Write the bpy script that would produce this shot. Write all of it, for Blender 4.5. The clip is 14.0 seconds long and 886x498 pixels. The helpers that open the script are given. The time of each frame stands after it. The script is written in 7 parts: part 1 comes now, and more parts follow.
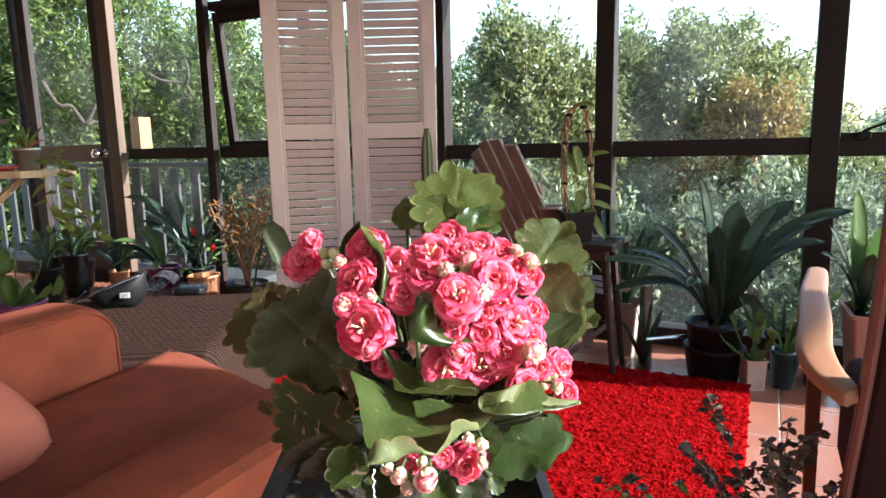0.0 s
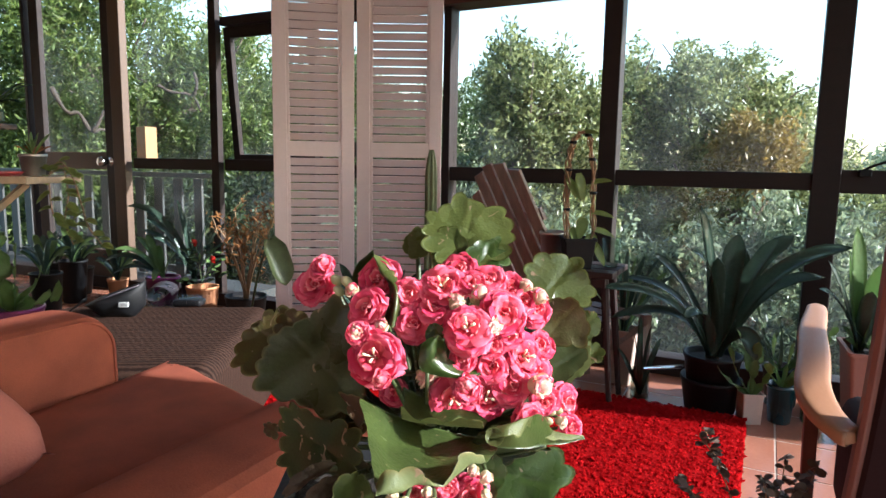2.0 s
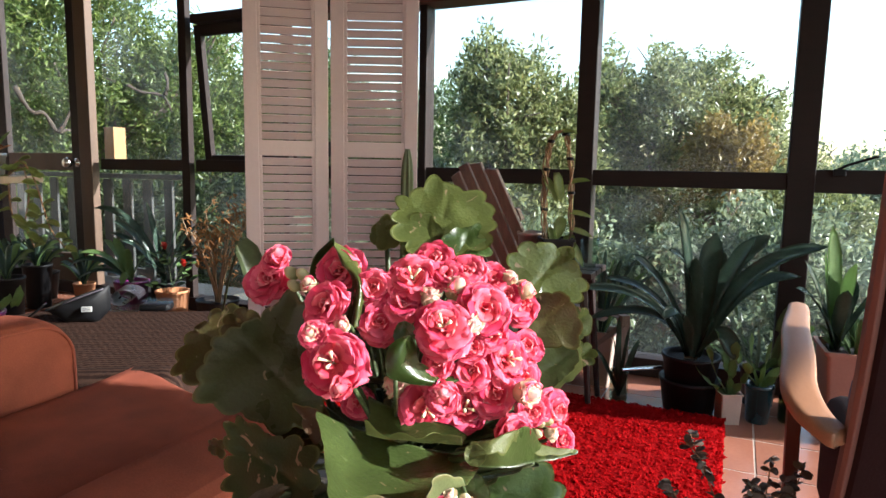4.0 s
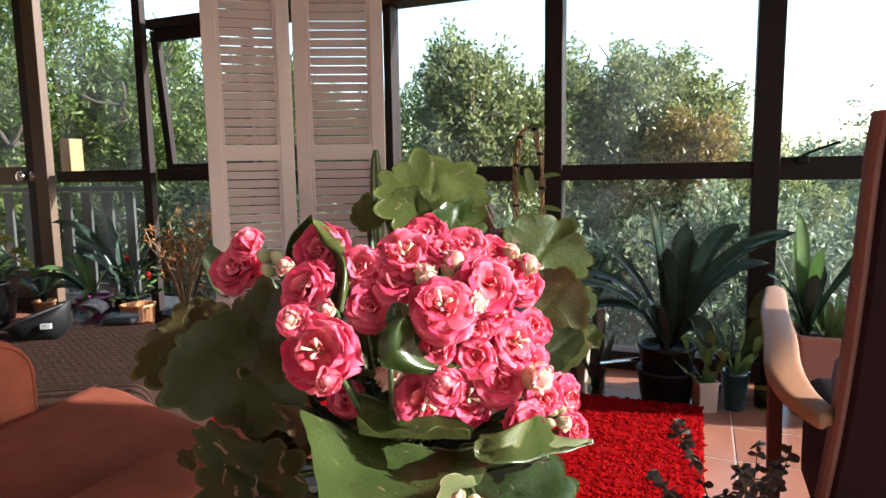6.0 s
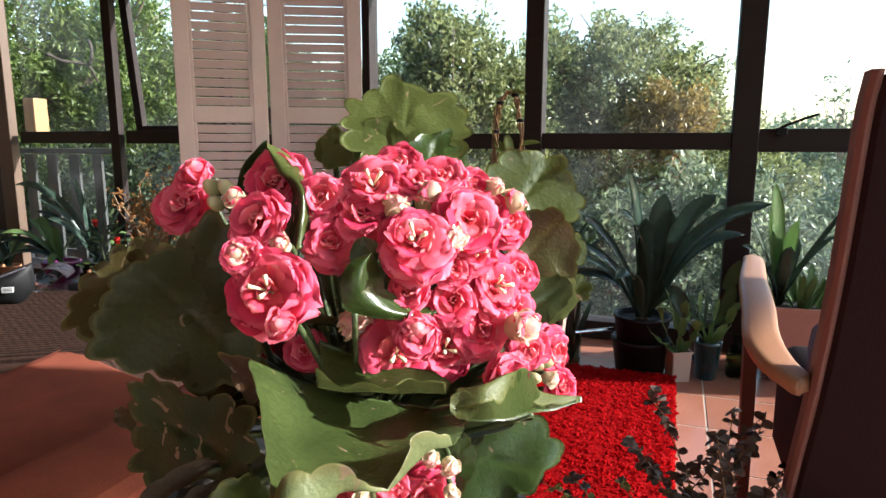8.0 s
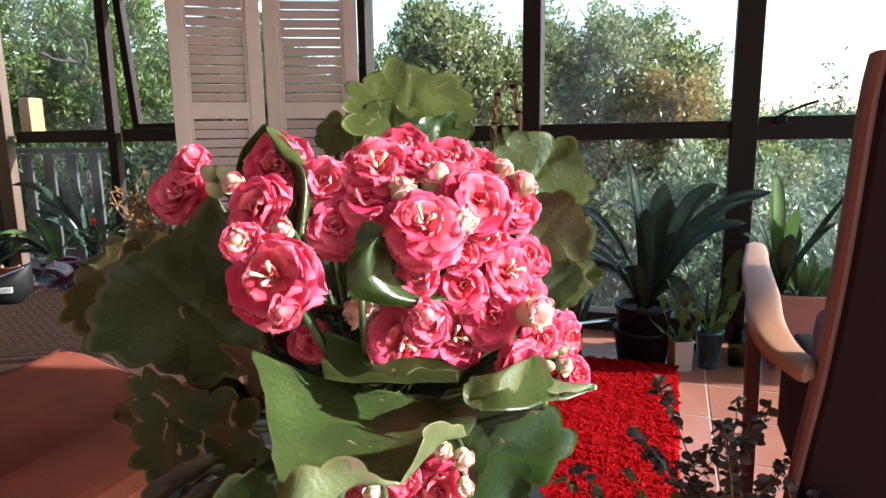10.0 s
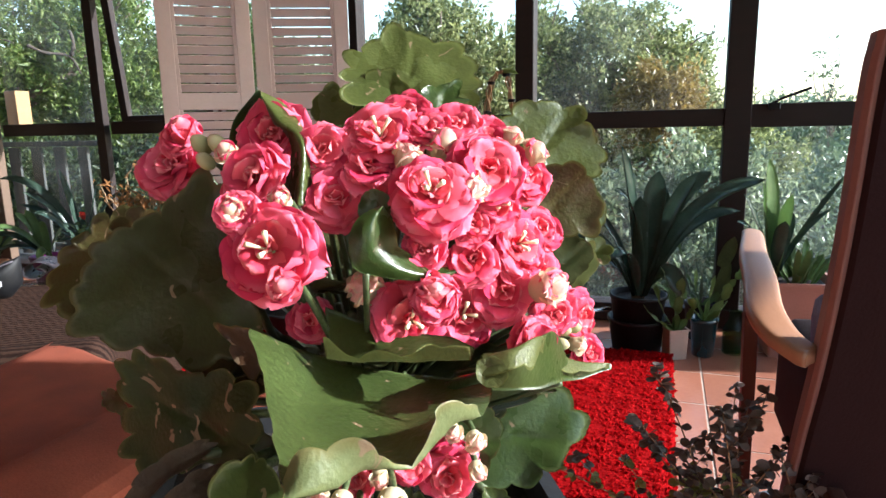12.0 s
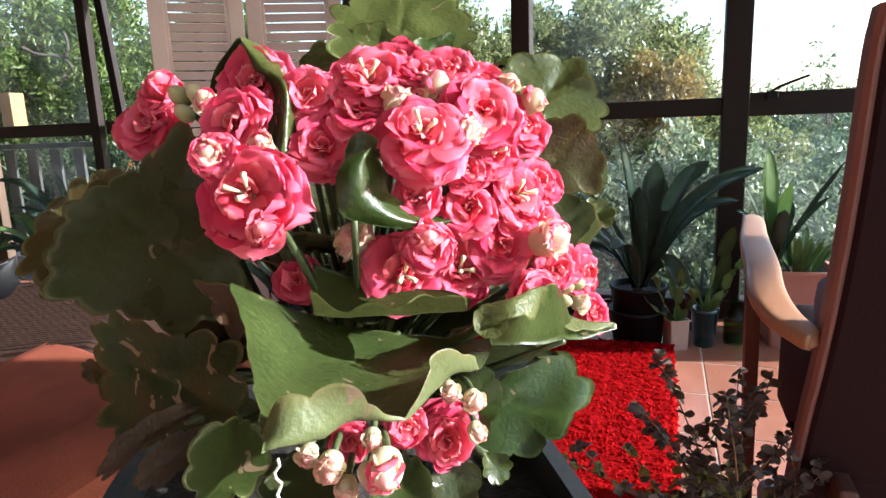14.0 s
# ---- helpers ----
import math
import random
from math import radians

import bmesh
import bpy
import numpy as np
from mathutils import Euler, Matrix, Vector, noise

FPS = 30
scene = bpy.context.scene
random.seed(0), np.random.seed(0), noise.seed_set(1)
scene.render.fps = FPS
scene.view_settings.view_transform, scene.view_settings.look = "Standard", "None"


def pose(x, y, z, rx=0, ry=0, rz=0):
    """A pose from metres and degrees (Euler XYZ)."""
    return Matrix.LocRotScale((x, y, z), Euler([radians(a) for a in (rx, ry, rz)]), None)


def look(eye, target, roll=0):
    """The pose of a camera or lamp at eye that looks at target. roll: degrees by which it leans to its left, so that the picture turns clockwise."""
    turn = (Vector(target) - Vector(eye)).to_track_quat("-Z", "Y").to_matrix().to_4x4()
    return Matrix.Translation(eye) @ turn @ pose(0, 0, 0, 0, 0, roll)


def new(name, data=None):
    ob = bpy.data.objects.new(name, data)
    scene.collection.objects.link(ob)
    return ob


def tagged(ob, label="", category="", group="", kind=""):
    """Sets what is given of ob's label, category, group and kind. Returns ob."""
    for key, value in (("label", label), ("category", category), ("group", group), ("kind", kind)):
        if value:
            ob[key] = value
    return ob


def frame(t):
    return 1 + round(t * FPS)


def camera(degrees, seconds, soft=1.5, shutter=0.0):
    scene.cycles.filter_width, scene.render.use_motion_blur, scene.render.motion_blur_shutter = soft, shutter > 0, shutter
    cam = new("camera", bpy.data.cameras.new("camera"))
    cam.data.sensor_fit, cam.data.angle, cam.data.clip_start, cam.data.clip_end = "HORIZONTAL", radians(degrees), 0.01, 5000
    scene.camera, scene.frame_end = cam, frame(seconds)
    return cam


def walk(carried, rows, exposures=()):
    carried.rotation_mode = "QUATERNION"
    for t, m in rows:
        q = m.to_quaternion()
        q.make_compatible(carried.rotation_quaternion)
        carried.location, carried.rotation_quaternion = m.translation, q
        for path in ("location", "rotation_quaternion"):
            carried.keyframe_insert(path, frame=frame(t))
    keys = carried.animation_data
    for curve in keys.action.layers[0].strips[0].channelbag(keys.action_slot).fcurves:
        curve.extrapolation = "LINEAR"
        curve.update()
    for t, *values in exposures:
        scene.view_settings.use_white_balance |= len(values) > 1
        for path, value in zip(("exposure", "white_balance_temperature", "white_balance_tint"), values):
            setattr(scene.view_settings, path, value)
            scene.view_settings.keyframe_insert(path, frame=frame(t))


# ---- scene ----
cam = camera(70.0, 14.0)
PATH = [
    (0, (0.021, 0.0134, 0.987), (-0.877, 1.772, 0.669), -1.2),
    (0.5, (0.0222, 0.0076, 0.994), (-0.872, 1.776, 0.718), -1.1),
    (1, (0.024, 0.009, 0.996), (-0.877, 1.776, 0.738), -1.1),
    (1.5, (0.022, 0.01, 0.996), (-0.878, 1.776, 0.737), -0.9),
    (2, (0.017, 0.005, 0.995), (-0.882, 1.773, 0.738), 1.0),
    (4.5, (-0.004, 0.054, 0.976), (-0.821, 1.863, 0.729), 0.6),
    (5, (-0.007, 0.054, 0.971), (-0.8, 1.873, 0.724), 0.2),
    (5.5, (-0.018, 0.06, 0.966), (-0.781, 1.893, 0.729), -0.3),
    (6, (-0.025, 0.074, 0.963), (-0.774, 1.914, 0.727), -0.9),
    (6.5, (-0.03, 0.08, 0.959), (-0.761, 1.927, 0.722), -1.0),
    (7, (-0.032, 0.088, 0.953), (-0.745, 1.936, 0.68), -0.3),
    (7.5, (-0.033, 0.099, 0.948), (-0.717, 1.953, 0.641), -0.1),
    (8, (-0.036, 0.104, 0.944), (-0.714, 1.957, 0.617), 0.1),
    (10.5, (-0.043, 0.111, 0.937), (-0.715, 1.961, 0.586), -1.0),
    (11, (-0.044, 0.112, 0.934), (-0.712, 1.963, 0.574), -1.1),
    (11.5, (-0.045, 0.116, 0.932), (-0.703, 1.969, 0.569), -1.2),
    (12, (-0.051, 0.12, 0.93), (-0.703, 1.974, 0.56), -1.2),
    (12.5, (-0.05, 0.126, 0.928), (-0.7, 1.981, 0.557), -1.2),
    (13, (-0.053, 0.13, 0.922), (-0.702, 1.985, 0.547), -1.8),
    (13.5, (-0.053, 0.131, 0.917), (-0.703, 1.984, 0.54), -2.0),
    (14, (-0.053, 0.129, 0.913), (-0.702, 1.983, 0.536), -2.1),
]
walk(cam, [(t, look(eye, target, roll)) for t, eye, target, roll in PATH], [(0, 2.20, 5650, 6), (0.5, 2.10, 5700, 6), (1.2, 1.92, 5600, 6), (2.0, 1.92, 5600, 6), (4.5, 1.86, 5850, 6), (8, 1.87, 5850, 6), (10.5, 1.96, 5600, 6), (13, 2.0, 5600, 6), (14, 2.05, 5650, 6)])

# ---- light ----
SUN = Vector((0.955, 0.205, 0.43)).normalized()
world = bpy.data.worlds.new("world")
scene.world = world
world.use_nodes = True
wn = world.node_tree
sky = wn.nodes.new("ShaderNodeTexSky")
sky.sky_type = "NISHITA"
sky.sun_disc = False
sky.sun_elevation = math.asin(SUN.z)
sky.sun_rotation = math.atan2(SUN.x, SUN.y)
sky.dust_density, sky.air_density, sky.ozone_density = 1.2, 1.3, 0.8
wn.nodes["Background"].inputs["Strength"].default_value = 0.15
wn.links.new(sky.outputs["Color"], wn.nodes["Background"].inputs["Color"])
sun = new("sun", bpy.data.lights.new("sun", "SUN"))
sun.data.energy, sun.data.angle, sun.data.color = 4.2, radians(0.6), (1.0, 0.93, 0.86)
sun.matrix_world = look(SUN * 20, (0, 0, 0))


# ---- materials ----
def mat(name, color, rough=0.6, vary=0.25, scale=8.0, bump=0.2, fine=90.0, metal=0.0, color2=None,
        translucent=0.0, sheen=0.0, random_hue=0.0, spec=0.5, stretch=(1, 1, 1), coat=0.0, sharp=False):
    """A surface with two scales of variation, relief and wear."""
    m = bpy.data.materials.new(name)
    m.use_nodes = True
    nt = m.node_tree
    n, l = nt.nodes, nt.links
    p = n["Principled BSDF"]
    tc = n.new("ShaderNodeTexCoord")
    mp = n.new("ShaderNodeMapping")
    mp.inputs["Scale"].default_value = stretch
    l.new(tc.outputs["Object"], mp.inputs["Vector"])
    big, small = n.new("ShaderNodeTexNoise"), n.new("ShaderNodeTexNoise")
    for t, s, d in ((big, scale, 3), (small, fine, 4)):
        t.inputs["Scale"].default_value = s
        t.inputs["Detail"].default_value = d
        l.new(mp.outputs["Vector"], t.inputs["Vector"])
    ramp = n.new("ShaderNodeValToRGB")
    c2 = color2 or tuple(c * (1 - vary) for c in color)
    ramp.color_ramp.elements[0].color = (*c2, 1)
    ramp.color_ramp.elements[1].color = (*color, 1)
    ramp.color_ramp.elements[0].position, ramp.color_ramp.elements[1].position = (0.44, 0.56) if sharp else (0.3, 0.7)
    mixf = n.new("ShaderNodeMath")
    mixf.operation = "MULTIPLY_ADD"
    mixf.inputs[1].default_value, mixf.inputs[2].default_value = 0.35, 0.0
    addf = n.new("ShaderNodeMath")
    addf.operation = "MULTIPLY_ADD"
    addf.inputs[1].default_value = 0.65
    l.new(small.outputs["Fac"], mixf.inputs[0])
    l.new(big.outputs["Fac"], addf.inputs[0])
    l.new(mixf.outputs[0], addf.inputs[2])
    l.new(addf.outputs[0], ramp.inputs["Fac"])
    last = ramp.outputs["Color"]
    if random_hue:
        oi = n.new("ShaderNodeObjectInfo")
        hs = n.new("ShaderNodeHueSaturation")
        mr = n.new("ShaderNodeMapRange")
        mr.inputs["To Min"].default_value, mr.inputs["To Max"].default_value = 1 - random_hue, 1 + random_hue
        l.new(oi.outputs["Random"], mr.inputs["Value"])
        l.new(mr.outputs["Result"], hs.inputs["Value"])
        l.new(last, hs.inputs["Color"])
        last = hs.outputs["Color"]
    l.new(last, p.inputs["Base Color"])
    rr = n.new("ShaderNodeMapRange")
    rr.inputs["To Min"].default_value, rr.inputs["To Max"].default_value = max(rough - 0.12, 0.03), min(rough + 0.12, 1)
    l.new(big.outputs["Fac"], rr.inputs["Value"])
    l.new(rr.outputs["Result"], p.inputs["Roughness"])
    p.inputs["Metallic"].default_value = metal
    p.inputs["Specular IOR Level"].default_value = spec
    p.inputs["Sheen Weight"].default_value = sheen
    p.inputs["Coat Weight"].default_value = coat
    if bump:
        b = n.new("ShaderNodeBump")
        b.inputs["Strength"].default_value, b.inputs["Distance"].default_value = bump, 0.004
        l.new(small.outputs["Fac"], b.inputs["Height"])
        l.new(b.outputs["Normal"], p.inputs["Normal"])
    if translucent:
        tr, mx = n.new("ShaderNodeBsdfTranslucent"), n.new("ShaderNodeMixShader")
        mx.inputs["Fac"].default_value = translucent
        l.new(last, tr.inputs["Color"])
        l.new(p.outputs["BSDF"], mx.inputs[1])
        l.new(tr.outputs["BSDF"], mx.inputs[2])
        l.new(mx.outputs["Shader"], n["Material Output"].inputs["Surface"])
    return m


def glass_mat(name, color=(0.97, 0.98, 0.97), rough=0.0):
    m = bpy.data.materials.new(name)
    m.use_nodes = True
    n, l = m.node_tree.nodes, m.node_tree.links
    p = n["Principled BSDF"]
    tr, mx, fr = n.new("ShaderNodeBsdfTransparent"), n.new("ShaderNodeMixShader"), n.new("ShaderNodeLayerWeight")
    pw = n.new("ShaderNodeMath")
    pw.operation = "POWER"
    pw.inputs[1].default_value = 3.0
    sc = n.new("ShaderNodeMath")
    sc.operation = "MULTIPLY_ADD"
    sc.inputs[1].default_value, sc.inputs[2].default_value = 0.22, 0.02
    gl = n.new("ShaderNodeBsdfGlossy")
    gl.inputs["Roughness"].default_value = rough
    tr.inputs["Color"].default_value = (*color, 1)
    l.new(fr.outputs["Facing"], pw.inputs[0])
    l.new(pw.outputs[0], sc.inputs[0])
    l.new(sc.outputs[0], mx.inputs["Fac"])
    l.new(tr.outputs["BSDF"], mx.inputs[1])
    l.new(gl.outputs["BSDF"], mx.inputs[2])
    l.new(mx.outputs["Shader"], n["Material Output"].inputs["Surface"])
    n.remove(p)
    return m


def dusty(m):
    """A thin uneven film of dust and smears on a pane."""
    n, l = m.node_tree.nodes, m.node_tree.links
    out = n["Material Output"]
    clean = out.inputs["Surface"].links[0].from_socket
    tc, ns, mr = n.new("ShaderNodeTexCoord"), n.new("ShaderNodeTexNoise"), n.new("ShaderNodeMapRange")
    ns.inputs["Scale"].default_value, ns.inputs["Detail"].default_value, ns.inputs["Distortion"].default_value = 1.6, 5, 0.8
    mr.inputs["From Min"].default_value, mr.inputs["From Max"].default_value = 0.45, 0.75
    mr.inputs["To Min"].default_value, mr.inputs["To Max"].default_value = 0.001, 0.035
    df, mx = n.new("ShaderNodeBsdfTranslucent"), n.new("ShaderNodeMixShader")
    df.inputs["Color"].default_value = (0.8, 0.8, 0.8, 1)
    l.new(tc.outputs["Object"], ns.inputs["Vector"])
    l.new(ns.outputs["Fac"], mr.inputs["Value"])
    l.new(mr.outputs["Result"], mx.inputs["Fac"])
    l.new(clean, mx.inputs[1])
    l.new(df.outputs["BSDF"], mx.inputs[2])
    l.new(mx.outputs["Shader"], out.inputs["Surface"])
    return m


M_FRAME = mat("dark_stained_frame", (0.022, 0.013, 0.011), 0.6, 0.4, 6, 0.15, 60, stretch=(1, 1, 6), spec=0.25)
M_JAMB = mat("brown_jamb_wood", (0.100, 0.056, 0.031), 0.55, 0.4, 5, 0.15, 50, stretch=(4, 4, 0.6))
M_BEAM = mat("red_brown_beam", (0.12, 0.035, 0.022), 0.5, 0.3, 5, 0.1, 60)
M_GLASS = dusty(glass_mat("window_glass"))
M_TILE = mat("terracotta_tile", (0.33, 0.142, 0.088), 0.24, 0.3, 5, 0.12, 70, random_hue=0.12, color2=(0.27, 0.105, 0.066))
M_GROUT = mat("grout", (0.42, 0.34, 0.28), 0.85, 0.3, 20, 0.3, 150)
M_WALL = mat("cream_wall", (0.72, 0.69, 0.65), 0.8, 0.12, 3, 0.15, 120)
M_CEIL = mat("timber_ceiling", (0.56, 0.47, 0.40), 0.6, 0.3, 4, 0.1, 60)
M_SHUTTER = mat("pinkish_white_paint", (0.60, 0.495, 0.495), 0.5, 0.1, 6, 0.1, 70)
M_RUST = mat("rust_velour", (0.265, 0.074, 0.043), 0.8, 0.22, 9, 0.15, 320, spec=0.1, color2=(0.150, 0.042, 0.025))
M_SALMON = mat("salmon_cloth", (0.34, 0.115, 0.085), 0.8, 0.15, 7, 0.15, 240, spec=0.15)
M_MAT = mat("woven_seagrass", (0.046, 0.024, 0.016), 0.85, 0.45, 40, 0.5, 260, color2=(0.024, 0.012, 0.008), spec=0.12)
# bands in step with the ribs paint groove shade into the weave colour
_n, _l = M_MAT.node_tree.nodes, M_MAT.node_tree.links
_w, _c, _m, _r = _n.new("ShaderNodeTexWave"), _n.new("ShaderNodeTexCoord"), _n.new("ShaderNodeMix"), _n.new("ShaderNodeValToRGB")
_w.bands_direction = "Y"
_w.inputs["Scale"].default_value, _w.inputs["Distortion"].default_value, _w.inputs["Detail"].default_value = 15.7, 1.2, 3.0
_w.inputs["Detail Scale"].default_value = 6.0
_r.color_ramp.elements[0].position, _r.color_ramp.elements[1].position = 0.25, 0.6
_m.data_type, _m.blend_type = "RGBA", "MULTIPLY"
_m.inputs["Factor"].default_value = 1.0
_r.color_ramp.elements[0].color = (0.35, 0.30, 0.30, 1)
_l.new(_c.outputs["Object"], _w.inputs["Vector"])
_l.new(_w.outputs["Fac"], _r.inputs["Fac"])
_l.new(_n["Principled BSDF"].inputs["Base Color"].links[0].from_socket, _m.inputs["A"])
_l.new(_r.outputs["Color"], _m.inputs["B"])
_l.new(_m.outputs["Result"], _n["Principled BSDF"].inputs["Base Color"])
M_RUG = mat("red_shag", (0.45, 0.007, 0.009), 0.9, 0.45, 12, 0.2, 50, spec=0.05, translucent=0.5, color2=(0.36, 0.004, 0.006))
M_DARKWOOD = mat("dark_weathered_wood", (0.27, 0.195, 0.155), 0.55, 0.5, 7, 0.3, 70, stretch=(6, 6, 0.6))
M_LIGHTWOOD = mat("honey_wood", (0.33, 0.165, 0.092), 0.42, 0.22, 5, 0.06, 60, stretch=(3, 0.7, 3), coat=0.08, spec=0.35)
M_BACKCLOTH = mat("purple_brown_cloth", (0.026, 0.013, 0.015), 0.85, 0.25, 12, 0.25, 250, spec=0.12)
M_BLACKPOT = mat("black_plastic", (0.010, 0.0095, 0.0105), 0.55, 0.3, 10, 0.05, 80, spec=0.2)
M_SOIL = mat("potting_soil", (0.022, 0.015, 0.010), 0.95, 0.5, 60, 0.8, 200)


# ---- building helpers ----
def part(name, bm, material, parent=None, label="", smooth=False):
    """Links a bmesh as one mesh object under a thing or a part."""
    me = bpy.data.meshes.new(name)
    bm.normal_update()
    bm.to_mesh(me)
    bm.free()
    me.materials.append(material)
    if smooth:
        me.polygons.foreach_set("use_smooth", [True] * len(me.polygons))
    ob = new(name, me)
    if parent:
        ob.parent = parent
    if label:
        ob["label"] = label
    return ob


def mesh_part(name, verts, faces, material, parent=None, label="", smooth=False):
    me = bpy.data.meshes.new(name)
    me.from_pydata(verts, [], faces)
    me.update()
    me.materials.append(material)
    if smooth:
        me.polygons.foreach_set("use_smooth", [True] * len(me.polygons))
    ob = new(name, me)
    if parent:
        ob.parent = parent
    if label:
        ob["label"] = label
    return ob


def thing(name, label, category, at=(0, 0, 0), group="", kind="", rz=0.0):
    ob = new(name)
    ob.matrix_basis = pose(*at, 0, 0, rz)
    return tagged(ob, label, category, group, kind)


def add_box(bm, lo, hi, m=None, bevel=0.0):
    r = bmesh.ops.create_cube(bm, size=1.0)
    vs = r["verts"]
    c = [(a + b) / 2 for a, b in zip(lo, hi)]
    s = [b - a for a, b in zip(lo, hi)]
    for v in vs:
        v.co = Vector((c[i] + v.co[i] * s[i] for i in range(3)))
    if bevel:
        es = list({e for v in vs for e in v.link_edges})
        g = bmesh.ops.bevel(bm, geom=es, offset=bevel, segments=2, affect="EDGES", profile=0.5)
        vs = list({v for f in g["faces"] for v in f.verts} | {v for v in vs if v.is_valid})
    if m is not None:
        for v in vs:
            v.co = m @ v.co
    return vs


def box(lo, hi, bevel=0.0, m=None):
    bm = bmesh.new()
    add_box(bm, lo, hi, m, bevel)
    return bm


def lathe(profile, n=28, m=None, squash=1.0):
    """A turned form from (radius, height) pairs."""
    bm = bmesh.new()
    rings = []
    for r, z in profile:
        rings.append([bm.verts.new((r * math.cos(2 * math.pi * k / n), squash * r * math.sin(2 * math.pi * k / n), z)) for k in range(n)])
    for a, b in zip(rings, rings[1:]):
        for k in range(n):
            bm.faces.new((a[k], a[(k + 1) % n], b[(k + 1) % n], b[k]))
    for ring, flip in ((rings[0], True), (rings[-1], False)):
        if (profile[0] if flip else profile[-1])[0] > 1e-4:
            bm.faces.new(list(reversed(ring)) if flip else ring)
    if m is not None:
        bmesh.ops.transform(bm, matrix=m, verts=bm.verts)
    return bm


def pot_profile(r0, r1, h, wall=0.004, rim=0.006):
    return [(r0 * 0.9, 0), (r0, 0.004), (r1, h - rim * 2), (r1 + rim * 0.6, h - rim * 2), (r1 + rim * 0.6, h), (r1 - wall, h), (r0 - wall, 0.012), (0.0001, 0.012)]


def smooth_path(pts, k=6):
    pts = [Vector(p) for p in pts]
    out = []
    for i in range(len(pts) - 1):
        p0, p1, p2, p3 = pts[max(i - 1, 0)], pts[i], pts[i + 1], pts[min(i + 2, len(pts) - 1)]
        for j in range(k):
            t = j / k
            out.append(0.5 * ((2 * p1) + (p2 - p0) * t + (2 * p0 - 5 * p1 + 4 * p2 - p3) * t * t + (3 * p1 - p0 - 3 * p2 + p3) * t ** 3))
    out.append(pts[-1])
    return out


def add_tube(bm, pts, radii, n=8, flat=1.0, up=(0, 0, 1)):
    """A swept tube; radii: one number or one per point."""
    pts = [Vector(p) for p in pts]
    if not hasattr(radii, "__len__"):
        radii = [radii] * len(pts)
    rings = []
    side = None
    for i, p in enumerate(pts):
        d = (pts[min(i + 1, len(pts) - 1)] - pts[max(i - 1, 0)]).normalized()
        if side is None:
            side = d.cross(Vector(up))
            if side.length < 1e-3:
                side = d.cross(Vector((1, 0, 0)))
        side = (side - d * side.dot(d)).normalized()
        o = d.cross(side)
        rings.append([bm.verts.new(p + radii[i] * (math.cos(2 * math.pi * k / n) * side + flat * math.sin(2 * math.pi * k / n) * o)) for k in range(n)])
    for a, b in zip(rings, rings[1:]):
        for k in range(n):
            bm.faces.new((a[k], a[(k + 1) % n], b[(k + 1) % n], b[k]))
    bm.faces.new(list(reversed(rings[0])))
    bm.faces.new(rings[-1])


def tube(pts, radii, n=8, flat=1.0):
    bm = bmesh.new()
    add_tube(bm, pts, radii, n, flat)
    return bm


# ---- the room: one long window wall at y = W ----
W, TOP, RAIL0, RAIL1 = 3.2, 1.86, 0.921, 0.997
ROOM_L, ROOM_R, ROOM_B, CEIL, TALL = -6.4, 2.3, -2.6, 2.75, 2.6
POSTS = [(-5.50, -5.42), (-4.53, -4.21), (-3.40, -3.285), (-2.55, -2.46), (-1.62, -1.574), (-0.746, -0.658), (0.186, 0.293), (1.16, 1.25), (2.14, 2.3)]

floor = tagged(part("floor", box((ROOM_L, ROOM_B, -0.12), (ROOM_R, W + 0.12, -0.0018)), M_GROUT), "pale grout bed under the terracotta floor tiles", "floor", kind="structure")
wall_north = tagged(new("wall_north"), "dark stained timber window wall with large panes", "wall", kind="structure")
part("sill_plinth", box((ROOM_L, W - 0.02, 0), (ROOM_R, W + 0.1, 0.09), 0.004), M_FRAME, wall_north)
part("top_beam", box((-2.5, W - 0.05, TOP), (ROOM_R, W + 0.12, CEIL), 0.004), M_BEAM, wall_north)
part("top_beam", box((ROOM_L, W - 0.05, TALL), (-2.5, W + 0.12, CEIL), 0.004), M_BEAM, wall_north)
part("transom", box((-3.30, W - 0.002, 1.90), (-2.55, W + 0.07, 1.955), 0.003), M_FRAME, wall_north)
for a, b in POSTS:
    if a == -4.53:
        continue
    shallow = a < -2.0
    part("post", box((a, W - 0.012, 0.09), (b - 0.045 if shallow else b, W + (0.035 if shallow else 0.09), TOP if a > -2.5 else TALL), 0.004), M_FRAME, wall_north)
part("post", box((-4.40, W - 0.03, 0.09), (-4.27, W + 0.03, TALL), 0.005), M_JAMB, wall_north, "brown varnished door jamb")
for (a0, a1), (b0, b1) in zip(POSTS, POSTS[1:]):
    if a1 == -5.42:
        continue
    z0, z1 = (0.945, 1.022) if a1 < -3 else (RAIL0, RAIL1) if a1 != 0.293 else (0.913, 1.012)
    part("transom", box((a1, W - 0.002, z0), (b0, W + 0.07, z1), 0.003), M_FRAME, wall_north)


def window(name, x0, x1, z0, z1, y=W + 0.045):
    w = tagged(new(name), "clear glass pane in the dark timber window wall", "window", kind="structure")
    p = part("pane", box((x0, y, z0), (x1, y + 0.004, z1)), M_GLASS, w)
    p.visible_shadow = False
    return w


count = 1
for (a0, a1), (b0, b1) in zip(POSTS, POSTS[1:]):
    if a1 == -5.42:
        continue
    for z0, z1 in ((0.09, RAIL0 if a1 > -3 else 0.945), (1.955 if a1 == -3.285 else RAIL1 if a1 > -3 else 1.022, TOP if a1 > -2.5 else TALL)):
        window(f"window_{count}", a1, b0, z0, z1)
        count += 1

